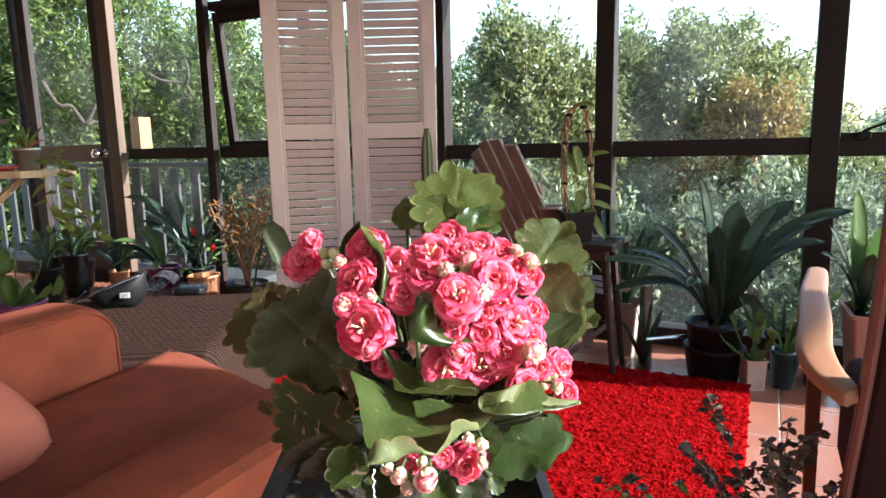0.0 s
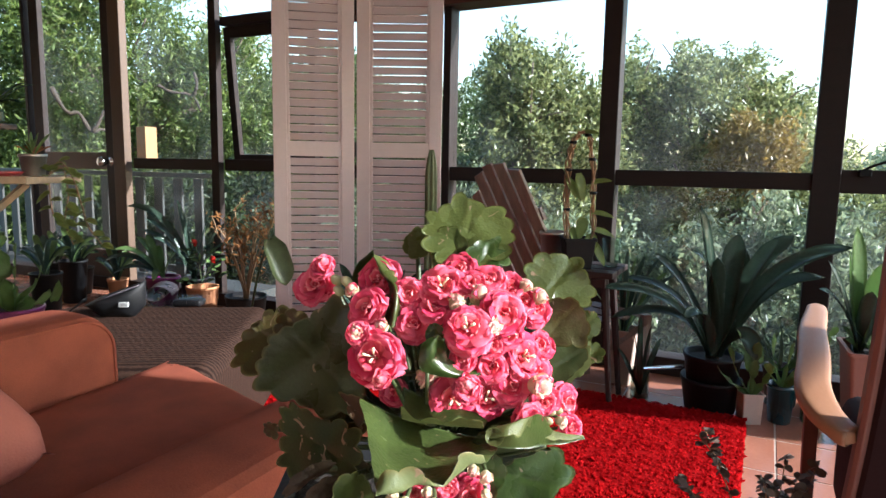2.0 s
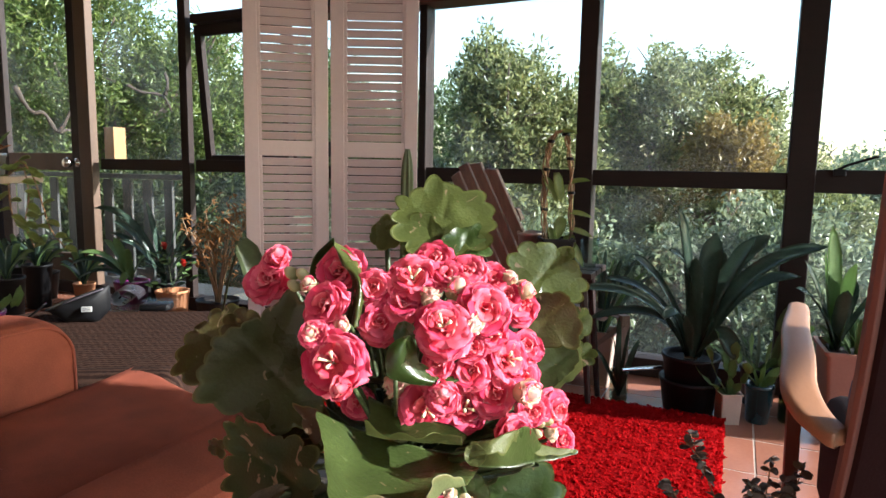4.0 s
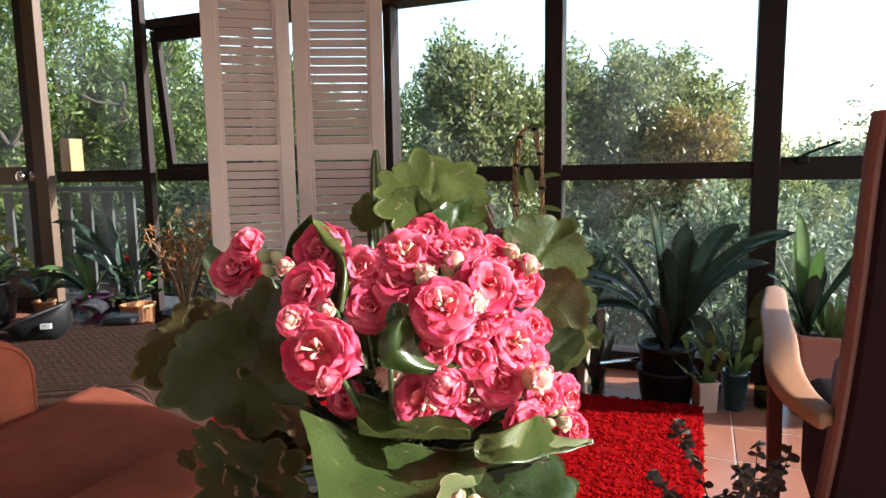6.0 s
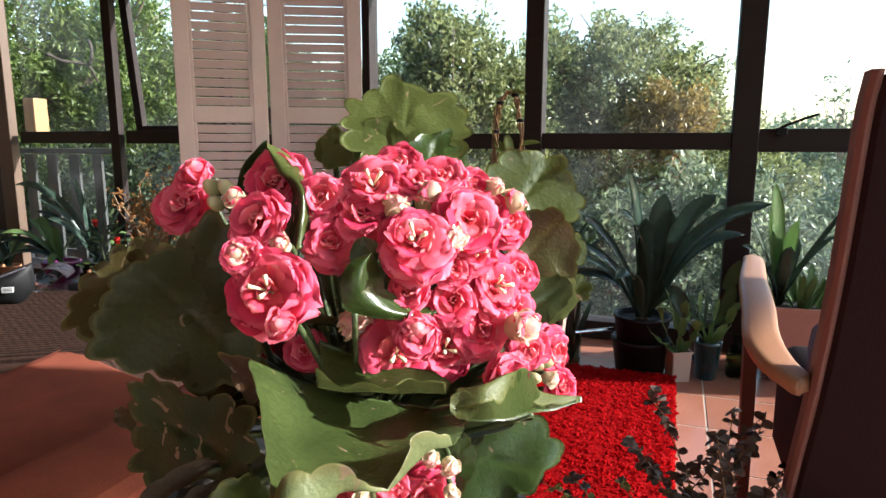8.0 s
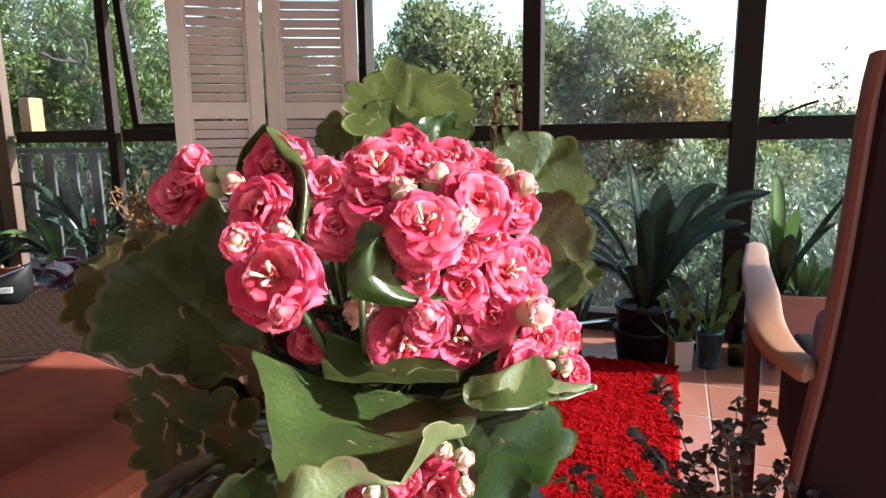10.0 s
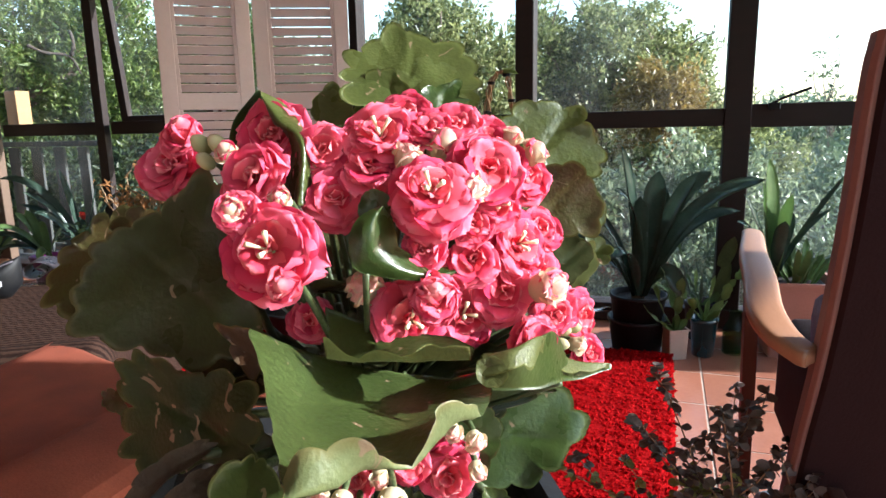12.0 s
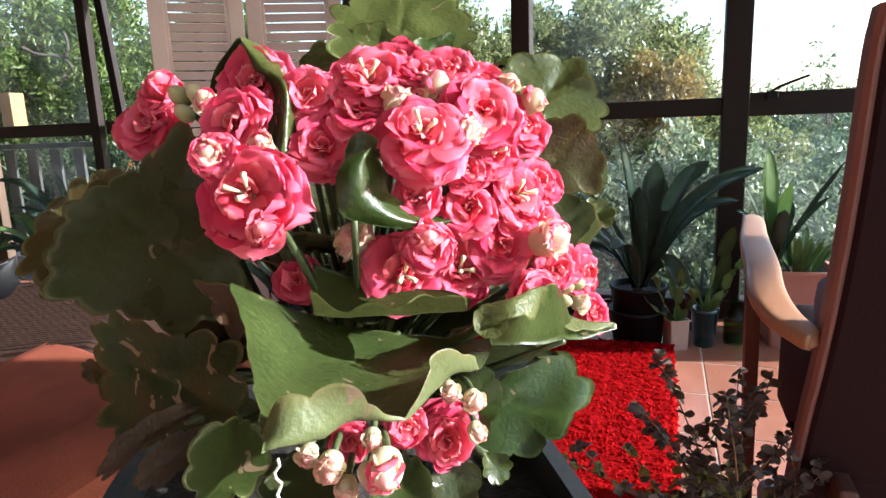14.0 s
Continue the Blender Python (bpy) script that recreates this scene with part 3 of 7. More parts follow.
def kal_mat(name, col, dark, rim, scars=0.0, trans=0.12, rough=0.26, bump=0.13, fine=900, spec=0.5, wax=0.0):
    m = mat(name, col, rough, 0.3, 45, bump, fine, color2=dark, spec=spec, coat=wax)
    n, l = m.node_tree.nodes, m.node_tree.links
    p = n["Principled BSDF"]
    p.inputs["Coat Roughness"].default_value = 0.30
    l.new(p.inputs["Normal"].links[0].from_socket, p.inputs["Coat Normal"])
    last = p.inputs["Base Color"].links[0].from_socket
    at = n.new("ShaderNodeAttribute")
    at.attribute_name = "rim"
    rp = n.new("ShaderNodeValToRGB")
    rp.color_ramp.elements[0].position, rp.color_ramp.elements[1].position = 0.90, 1.0
    mx = n.new("ShaderNodeMix")
    mx.data_type = "RGBA"
    mx.inputs["B"].default_value = (*rim, 1)
    l.new(at.outputs["Fac"], rp.inputs["Fac"])
    l.new(rp.outputs["Color"], mx.inputs["Factor"])
    l.new(last, mx.inputs["A"])
    last = mx.outputs["Result"]
    if scars:
        tc, ns, sr, m2 = n.new("ShaderNodeTexCoord"), n.new("ShaderNodeTexNoise"), n.new("ShaderNodeValToRGB"), n.new("ShaderNodeMix")
        ns.inputs["Scale"].default_value, ns.inputs["Detail"].default_value, ns.inputs["Distortion"].default_value = 105, 2, 1.2
        sr.color_ramp.elements[0].position, sr.color_ramp.elements[1].position = 0.66 - scars, 0.685 - scars
        m2.data_type = "RGBA"
        m2.inputs["B"].default_value = (0.34, 0.25, 0.16, 1)
        l.new(tc.outputs["Object"], ns.inputs["Vector"])
        l.new(ns.outputs["Fac"], sr.inputs["Fac"])
        l.new(sr.outputs["Color"], m2.inputs["Factor"])
        l.new(last, m2.inputs["A"])
        last = m2.outputs["Result"]
    l.new(last, p.inputs["Base Color"])
    tr, ms = n.new("ShaderNodeBsdfTranslucent"), n.new("ShaderNodeMixShader")
    ms.inputs["Fac"].default_value = trans
    l.new(last, tr.inputs["Color"])
    l.new(p.outputs["BSDF"], ms.inputs[1])
    l.new(tr.outputs["BSDF"], ms.inputs[2])
    l.new(ms.outputs["Shader"], n["Material Output"].inputs["Surface"])
    return m


M_KAL = kal_mat("succulent_leaf", (0.090, 0.125, 0.030), (0.050, 0.075, 0.018), (0.20, 0.22, 0.07), -0.03, 0.16, 0.30, 0.13, 520, 0.6, 0.4)
M_KAL_FRONT = kal_mat("succulent_leaf_speckled", (0.115, 0.160, 0.042), (0.050, 0.074, 0.020), (0.24, 0.16, 0.07), -0.02, 0.14, 0.24, 0.17, 480, 0.9, 1.0)
M_KAL_G = kal_mat("succulent_leaf_deep_green", (0.068, 0.112, 0.024), (0.040, 0.070, 0.015), (0.15, 0.20, 0.07), -0.03, 0.12, 0.27, 0.11, 520, 0.7, 0.4)
# lighter copy of the leaf green, sunlight put into its colour
M_KAL_T = kal_mat("succulent_leaf_sunlit_tone", (0.150, 0.180, 0.048), (0.085, 0.110, 0.028), (0.20, 0.23, 0.06), -0.03, 0.20, 0.27, 0.15, 520, 0.8, 0.6)
M_KAL_F = kal_mat("succulent_leaf_light_green", (0.20, 0.225, 0.075), (0.12, 0.13, 0.045), (0.24, 0.26, 0.09), 0.0, 0.22, 0.3, 0.24, 900)
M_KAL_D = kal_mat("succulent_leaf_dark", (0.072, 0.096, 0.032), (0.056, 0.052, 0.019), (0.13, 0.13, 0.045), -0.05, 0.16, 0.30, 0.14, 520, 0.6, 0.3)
M_KAL_R = kal_mat("succulent_leaf_reddened", (0.115, 0.120, 0.032), (0.100, 0.042, 0.018), (0.20, 0.20, 0.06), -0.03, 0.22, 0.33, 0.16, 700, 0.6)
M_KAL_RB = kal_mat("succulent_leaf_browned", (0.13, 0.060, 0.024), (0.085, 0.038, 0.016), (0.20, 0.15, 0.05), -0.04, 0.3, 0.4, 0.16, 700)
M_KAL_P = kal_mat("succulent_leaf_pale", (0.24, 0.28, 0.125), (0.19, 0.215, 0.085), (0.28, 0.26, 0.10), -0.02, 0.25, 0.4, 0.14, 700)
M_KAL_S = kal_mat("succulent_leaf_scarred", (0.048, 0.080, 0.022), (0.030, 0.046, 0.014), (0.10, 0.13, 0.04), 0.012, 0.08, 0.36, 0.14, 700, 0.4)
M_LABEL = mat("white_label", (0.75, 0.74, 0.72), 0.6, 0.1, 30, 0.0, 90)
M_KAL_DRY = mat("dried_leaf", (0.14, 0.10, 0.065), 0.8, 0.4, 60, 0.5, 400)


def petal_mat(name, base, tip, cream):
    m = bpy.data.materials.new(name)
    m.use_nodes = True
    n, l = m.node_tree.nodes, m.node_tree.links
    p = n["Principled BSDF"]
    at, rp = n.new("ShaderNodeAttribute"), n.new("ShaderNodeValToRGB")
    at.attribute_name = "along"
    e = rp.color_ramp.elements
    e[0].color, e[1].color = (*base, 1), (*tip, 1)
    e[0].position, e[1].position = 0.12, 0.85
    x = e.new(0.97)
    x.color = (*cream, 1)
    oi, hs, mr = n.new("ShaderNodeObjectInfo"), n.new("ShaderNodeHueSaturation"), n.new("ShaderNodeMapRange")
    mr.inputs["To Min"].default_value, mr.inputs["To Max"].default_value = 0.82, 1.12
    l.new(at.outputs["Fac"], rp.inputs["Fac"])
    l.new(oi.outputs["Random"], mr.inputs["Value"])
    l.new(mr.outputs["Result"], hs.inputs["Value"])
    sr = n.new("ShaderNodeMapRange")
    sr.inputs["To Min"].default_value, sr.inputs["To Max"].default_value = 1.02, 0.88
    l.new(oi.outputs["Random"], sr.inputs["Value"])
    l.new(sr.outputs["Result"], hs.inputs["Saturation"])
    l.new(rp.outputs["Color"], hs.inputs["Color"])
    l.new(hs.outputs["Color"], p.inputs["Base Color"])
    tc, mp, ns, b = n.new("ShaderNodeTexCoord"), n.new("ShaderNodeMapping"), n.new("ShaderNodeTexNoise"), n.new("ShaderNodeBump")
    mp.inputs["Scale"].default_value = (900, 140, 200)
    b.inputs["Strength"].default_value, b.inputs["Distance"].default_value = 0.25, 0.001
    l.new(tc.outputs["Object"], mp.inputs["Vector"])
    l.new(mp.outputs["Vector"], ns.inputs["Vector"])
    l.new(ns.outputs["Fac"], b.inputs["Height"])
    l.new(b.outputs["Normal"], p.inputs["Normal"])
    p.inputs["Roughness"].default_value = 0.6
    p.inputs["Specular IOR Level"].default_value = 0.08
    tr, ms = n.new("ShaderNodeBsdfTranslucent"), n.new("ShaderNodeMixShader")
    ms.inputs["Fac"].default_value = 0.36
    l.new(hs.outputs["Color"], tr.inputs["Color"])
    l.new(p.outputs["BSDF"], ms.inputs[1])
    l.new(tr.outputs["BSDF"], ms.inputs[2])
    l.new(ms.outputs["Shader"], n["Material Output"].inputs["Surface"])
    return m


M_PETAL = petal_mat("pink_petal", (0.64, 0.027, 0.062), (0.80, 0.072, 0.165), (0.85, 0.155, 0.245))
M_PETAL_IN = petal_mat("pink_inner_petal", (0.58, 0.024, 0.036), (0.79, 0.066, 0.125), (0.87, 0.26, 0.29))
M_CREAM = petal_mat("cream_bud_petal", (0.66, 0.60, 0.34), (0.82, 0.66, 0.46), (0.85, 0.42, 0.38))
M_GREENBUD = petal_mat("green_bud", (0.36, 0.40, 0.17), (0.56, 0.54, 0.30), (0.55, 0.45, 0.28))
M_STAMEN = mat("cream_stamen", (0.85, 0.75, 0.5), 0.5, 0.15, 80, 0.0, 300)
M_STEM = mat("pale_green_stem", (0.058, 0.078, 0.028), 0.45, 0.3, 60, 0.2, 500)

kalanchoe = thing("flowering_pot_plant", "potted kalanchoe with double pink flowers and scalloped fleshy leaves", "potted plant", (0, 0, 0))
HEART = Vector((-0.165, 0.345, 0.815))


def float_attr(me, name, values):
    a = me.attributes.new(name, "FLOAT", "POINT")
    a.data.foreach_set("value", values)


def petal_mesh(name, cup, ripple, back, seed):
    """One petal of unit length along y, base at the origin, its inner face towards +z."""
    rng = random.Random(seed)
    us = (0.0, 0.14, 0.28, 0.42, 0.55, 0.67, 0.77, 0.86, 0.93, 0.975, 1.0)
    nu, nv = len(us) - 1, 10
    ph, lean = rng.uniform(0, 6), rng.uniform(-0.10, 0.10)
    notch = rng.uniform(0.03, 0.10)
    vs, al = [], []
    for u in us:
        if u < 0.58:
            k = u / 0.58
            w = 0.10 + 0.48 * k * k * (3 - 2 * k)
        else:
            w = 0.58 * max(0.0, 1 - ((u - 0.58) / 0.43) ** 2.8) ** 0.5
        w = max(w, 0.05)
        for j in range(nv + 1):
            v = -1 + 2 * j / nv
            crumple = noise.noise(Vector((v * 1.7, u * 2.6, seed))) + 0.5 * noise.noise(Vector((v * 4.0, u * 5.0, seed + 9)))
            z = cup * u * u * 0.55 + 0.18 * v * v * w * (1 - 0.7 * u) - back * u ** 4 * 0.30 + 0.9 * ripple * u * crumple
            z += ripple * u * u * math.sin(3.4 * v + ph) * abs(v)
            yy = u * (1 - 0.11 * v * v) - 0.08 * u * u * cup - notch * u ** 6 * (1 - min(1, 2.6 * abs(v - 3 * lean))) + 0.035 * u ** 5 * noise.noise(Vector((v * 4.5, seed, 3)))
            vs.append((v * w + lean * u * u, yy, z))
            al.append(u if abs(v) < 0.99 else max(u, 0.75 * u + 0.22))
    fs = [(i * (nv + 1) + j, i * (nv + 1) + j + 1, (i + 1) * (nv + 1) + j + 1, (i + 1) * (nv + 1) + j) for i in range(nu) for j in range(nv)]
    me = bpy.data.meshes.new(name)
    me.from_pydata(vs, [], fs)
    me.update()
    me.polygons.foreach_set("use_smooth", [True] * len(me.polygons))
    float_attr(me, "along", al)
    return me


PETALS = {}
for key, material in (("pink", M_PETAL), ("inner", M_PETAL_IN), ("cream", M_CREAM), ("green", M_GREENBUD)):
    PETALS[key] = [petal_mesh("petal", c, r, b, 10 * k + 3) for k, (c, r, b) in enumerate(((0.22, 0.10, 0.4), (0.34, 0.13, 0.8), (0.10, 0.16, 0.2), (0.42, 0.12, 1.1), (0.26, 0.17, 0.6), (0.30, 0.20, 0.9), (0.16, 0.14, 0.5)))]
    for me in PETALS[key]:
        me.materials.append(material)


def frame_of(p, n, spin):
    n = Vector(n).normalized()
    x = n.orthogonal().normalized()
    x = Matrix.Rotation(spin, 3, n) @ x
    y = n.cross(x)
    return Matrix(((x.x, y.x, n.x, p[0]), (x.y, y.y, n.y, p[1]), (x.z, y.z, n.z, p[2]), (0, 0, 0, 1)))


flower_rng = random.Random(5)


def set_petals(host, whorls, radius, openness, key_of):
    """Whorls of petals round the host's z axis: (count, tilt from the axis, length, height)."""
    for k, (cnt, tilt, ln, zz) in enumerate(whorls):
        off = flower_rng.uniform(0, 6.28)
        for i in range(cnt):
            ob = new("petal", flower_rng.choice(PETALS[key_of(k)]))
            ob.parent = host
            az = off + 2 * math.pi * i / cnt + flower_rng.uniform(-0.18, 0.18)
            ti = radians(tilt * (0.35 + 0.65 * openness) + flower_rng.uniform(-18, 18))
            s = radius * ln * flower_rng.uniform(0.88, 1.10)
            ob.matrix_basis = Matrix.Translation((0, 0, radius * zz)) @ Matrix.Rotation(az, 4, "Z") @ Matrix.Rotation(radians(90) - ti, 4, "X") @ Matrix.Rotation(flower_rng.uniform(-0.25, 0.25), 4, "Y") @ Matrix.Diagonal((s * flower_rng.uniform(0.9, 1.12), s, s, 1))


def stalk(p, n):
    p = Vector(p)
    a = p - Vector(n) * 0.012
    q = smooth_path([p, a, a.lerp(HEART, 0.5), HEART + Vector((random.uniform(-.012, .012), random.uniform(-.012, .012), 0))], 4)
    part("stalk", tube(q, [0.0010 + 0.00003 * i for i in range(len(q))], 6), M_STEM, kalanchoe, smooth=True)


def flower(p, dia, openness, n):
    n = (Vector(n) + Vector((flower_rng.uniform(-.22, .22), flower_rng.uniform(-.22, .22), flower_rng.uniform(-.12, .22)))).normalized()
    h = part("flower", lathe([(dia * 0.05, -dia * 0.22), (dia * 0.13, -dia * 0.16), (dia * 0.15, -dia * 0.05), (dia * 0.06, 0.0)], 10), M_GREENBUD, kalanchoe, smooth=True)
    float_attr(h.data, "along", [0.3] * len(h.data.vertices))
    h.matrix_basis = frame_of(p, n, flower_rng.uniform(0, 6.28))
    r = dia * 0.555
    set_petals(h, [(8, 98, 1.0, -0.14), (8, 86, 0.95, -0.10), (7, 72, 0.80, -0.06), (6, 54, 0.58, -0.04), (4, 30, 0.36, -0.02)], r, openness, lambda k: "inner" if k >= 3 else "pink")
    if openness > 0.8 and (dia > 0.0275 or flower_rng.random() < 0.35):
        bm = bmesh.new()
        for i in range(3):
            a = 2.1 * i + flower_rng.uniform(-.4, .4)
            add_tube(bm, [(0, 0, 0), (0.10 * r * math.cos(a), 0.10 * r * math.sin(a), 0.25 * r), (0.22 * r * math.cos(a), 0.22 * r * math.sin(a), 0.46 * r)], [0.0005, 0.0005, 0.0009], 5)
        part("stamen", bm, M_STAMEN, h, "cream stamens", True)
    stalk(p, n)


def bud(p, dia, sort, n):
    """sort: 0 cream, 1 cream and pink half open, 2 rosy half open, 3 small green."""
    key = {0: "cream", 1: "cream", 2: "inner", 3: "green"}[sort]
    rr = dia * 0.5
    h = part("bud", lathe([(rr * 0.25, -rr * 1.2), (rr * 0.72, -rr * 0.75), (rr * 0.84, -rr * 0.1), (rr * 0.70, rr * 0.5), (rr * 0.30, rr * 0.95), (0.0001, rr * 1.05)], 14), {"cream": M_CREAM, "inner": M_PETAL_IN, "green": M_GREENBUD}[key], kalanchoe, smooth=True)
    zs = [v.co.z for v in h.data.vertices]
    float_attr(h.data, "along", [(z + 1.2 * rr) / (2.25 * rr) for z in zs])
    h.matrix_basis = frame_of(p, n, flower_rng.uniform(0, 6.28))
    if sort != 3:
        two = {0: ("cream", "cream"), 1: ("cream", "pink"), 2: ("pink", "inner")}[sort]
        set_petals(h, [(4, 20, 1.75, -0.75), (4, 12, 1.6, -0.55)], rr, 1.0, lambda k: two[k % 2])
    stalk(p, n)


def leaf(base, tip, width, n, cup, fold, ripple, bend, material, lobes, square=1.0):
    """A fleshy leaf with a scalloped margin, from its base to its tip."""
    base, tip = Vector(base), Vector(tip)
    y = tip - base
    ln = y.length
    y.normalize()
    x = y.cross(Vector(n)).normalized()
    z = x.cross(y)
    rng = random.Random(int(ln * 1e5))
    ph, p2 = rng.uniform(0, 6), rng.uniform(0, 6)
    lobes += 3
    rings, seg = 9, 96
    bm = bmesh.new()
    lay = bm.verts.layers.float.new("rim")

    def vert(rho, th):
        s = 1 - 0.19 * (1 - abs(math.sin(0.5 * lobes * th + ph)) ** 0.65) * (0.5 + 0.5 * math.sin(th) ** 2 if math.sin(th) < 0 else 1)
        s *= 1 + 0.06 * math.sin(2 * th + p2) + 0.05 * math.sin(3 * th + ph) + 0.03 * math.sin(7 * th + 2 * p2)
        r = rho * (1 + (s - 1) * rho ** 2)
        co, si = math.cos(th), math.sin(th)
        cx = math.copysign(abs(co) ** square, co) * width * 0.5 * r
        cy = math.copysign(abs(si) ** square, si) * ln * 0.5 * r
        taper = 1.0 if cy > 0 else 1 - 0.45 * (cy / (ln * 0.5)) ** 2
        cx *= taper
        u = cy / (ln * 0.5)
        zz = cup * width * (rho ** 2.2) + fold * abs(cx) * 1.6 + ripple * width * rho ** 3 * (math.sin(3 * th + p2) + 0.5 * math.sin(5 * th + ph)) - bend * ln * (u + 0.3) ** 2 * (1 if u > -0.3 else 0)
        v = bm.verts.new(base + x * cx + y * (ln * 0.5 + cy) + z * zz)
        v[lay] = rho
        return v

    mid = vert(0.0, 0.0)
    prev = None
    for i in range(1, rings + 1):
        rho = (i / rings) ** 0.85
        ring = [vert(rho, 2 * math.pi * k / seg) for k in range(seg)]
        for k in range(seg):
            if prev is None:
                bm.faces.new((mid, ring[k], ring[(k + 1) % seg]))
            else:
                bm.faces.new((prev[k], ring[k], ring[(k + 1) % seg], prev[(k + 1) % seg]))
        prev = ring
    bmesh.ops.solidify(bm, geom=bm.faces[:], thickness=0.0017)
    ob = part("leaf", bm, material, kalanchoe, smooth=True)
    q = smooth_path([base + y * ln * 0.12 - z * 0.002, base.lerp(HEART, 0.5) - z * 0.006, HEART], 4)
    part("leaf_stalk", tube(q, 0.0017, 7), M_STEM, ob, smooth=True)
    return ob


def shaped_leaf(centre, n, lobes, material, notch=0.12, cup=0.05, wave=0.05):
    """A fleshy leaf round its centre, facing n; lobes: (degrees round the centre, reach in millimetres) of its rounded scallops."""
    n = Vector(n).normalized()
    x = Vector((0, 0, 1)).cross(n).normalized()
    y = n.cross(x)
    centre = Vector(centre)
    rng = random.Random(int(centre.x * -1e5 + centre.z * 1e4))
    ph, p2 = rng.uniform(0, 6), rng.uniform(0, 6)
    size = 0.001 * sum(r for _, r in lobes) / len(lobes)
    seg, rings = 144, 12
    rim = []
    for k in range(seg):
        a = 360 * k / seg
        for i, (a0, r0) in enumerate(lobes):
            a1, r1 = lobes[(i + 1) % len(lobes)]
            span = (a1 - a0) % 360 or 360
            if (a - a0) % 360 < span:
                t = (a - a0) % 360 / span
                break
        e = t * t * (3 - 2 * t)
        dip = 1.5 * notch * min(1.0, span / 20) * (1 - abs(math.cos(math.pi * t)) ** 0.5)
        rim.append(0.001 * (r0 + (r1 - r0) * e) * (1 - dip) * (1 + 0.05 * noise.noise(Vector((a * 0.06, ph, p2)))))
    bm = bmesh.new()
    lay = bm.verts.layers.float.new("rim")
    stem = HEART - centre
    rib = math.atan2(stem.dot(y), stem.dot(x))

    def vert(rho, k):
        th = 2 * math.pi * k / seg
        r = rho * (rim[k] * rho ** 1.2 + size * (1 - rho ** 1.2)) if rho < 1 else rim[k]
        across = abs(r * math.sin(th - rib))
        h = cup * size * rho ** 2.4 + wave * size * rho ** 2.5 * (math.sin(3 * th + ph) + 0.6 * math.sin(5 * th + p2))
        h += 0.08 * size * noise.noise(Vector((r * math.cos(th) * 55, r * math.sin(th) * 55, ph)))
        h -= 0.0012 * math.exp(-(across / 0.0022) ** 2) * (1 - rho)
        v = bm.verts.new(centre + x * (r * math.cos(th)) + y * (r * math.sin(th)) + n * h)
        v[lay] = rho
        return v

    mid = vert(0.0, 0)
    prev = None
    for i in range(1, rings + 1):
        ring = [vert((i / rings) ** 0.8, k) for k in range(seg)]
        for k in range(seg):
            if prev is None:
                bm.faces.new((mid, ring[k], ring[(k + 1) % seg]))
            else:
                bm.faces.new((prev[k], ring[k], ring[(k + 1) % seg], prev[(k + 1) % seg]))
        prev = ring
    bmesh.ops.solidify(bm, geom=bm.faces[:], thickness=0.0018)
    ob = part("leaf", bm, material, kalanchoe, smooth=True)
    q = smooth_path([centre + stem.normalized() * size * 0.4 - n * 0.0035, centre.lerp(HEART, 0.6) - n * 0.006, HEART], 4)
    part("leaf_stalk", tube(q, 0.0017, 7), M_STEM, ob, smooth=True)
    return ob


def folded_leaf(rails, material, under):
    """A fleshy leaf lofted across its back edge, folds and free margin."""
    curves = [smooth_path(r, 8) for r in rails]
    n = len(curves[0])
    cols = [smooth_path([c[i] for c in curves], 7) for i in range(n)]
    k = len(cols[0])
    bm = bmesh.new()
    lay = bm.verts.layers.float.new("rim")
    grid = []
    run = 0.0
    for i, col in enumerate(cols):
        row = []
        run += (col[-1] - cols[i - 1][-1]).length if i else 0.0
        scallop = 0.0026 * abs(math.sin(math.pi * run / 0.014)) ** 0.6
        for j, p in enumerate(col):
            wob = 0.0007 * noise.noise(p * 90)
            edge = j / (k - 1)
            p = p + (col[-1] - col[-2]).normalized() * ((0.0016 * noise.noise(p * 95) + scallop - 0.0013) * edge ** 4) + (cols[1][j] - cols[0][j]).normalized() * (0.0016 * noise.noise(p * 150) * max(0.0, 1 - i / 4))
            v = bm.verts.new(p + Vector((0, 0, wob)))
            v[lay] = max(j / (k - 1), 0.985 if i in (0, n - 1) else 0.0, 0.95 if j == 0 else 0.0)
            row.append(v)
        grid.append(row)
    for a, b in zip(grid, grid[1:]):
        for j in range(k - 1):
            bm.faces.new((a[j], a[j + 1], b[j + 1], b[j])).material_index = 1 if j >= k - 8 else 0
    bmesh.ops.solidify(bm, geom=bm.faces[:], thickness=0.0021)
    ob = part("leaf", bm, material, kalanchoe, "folded leaf with a pale rolled margin", True)
    ob.data.materials.append(under)
    q = smooth_path([curves[0][n // 2], curves[0][n // 2].lerp(HEART, 0.5) - Vector((0, 0, 0.006)), HEART], 4)
    part("leaf_stalk", tube(q, 0.0011, 7), M_STEM, ob, smooth=True)
    return ob


flower((-0.238, 0.327, 0.917), 0.0285, 0.62, (0.015, -0.876, 0.482))
flower((-0.234, 0.329, 0.928), 0.0190, 0.45, (0.032, -0.757, 0.615))
bud((-0.231, 0.326, 0.932), 0.0110, 2, (0.1, -0.6, 0.8))
flower((-0.181, 0.315, 0.929), 0.0261, 0.55, (0.170, -0.823, 0.542))
flower((-0.177, 0.295, 0.916), 0.0249, 0.65, (0.195, -0.875, 0.444))
flower((-0.169, 0.275, 0.907), 0.0154, 0.4, (0.255, -0.896, 0.363))
flower((-0.157, 0.272, 0.897), 0.0301, 1.0, (0.290, -0.899, 0.328))
flower((-0.152, 0.303, 0.908), 0.0211, 0.75, (0.280, -0.849, 0.449))
flower((-0.158, 0.308, 0.924), 0.0204, 0.75, (0.267, -0.822, 0.503))
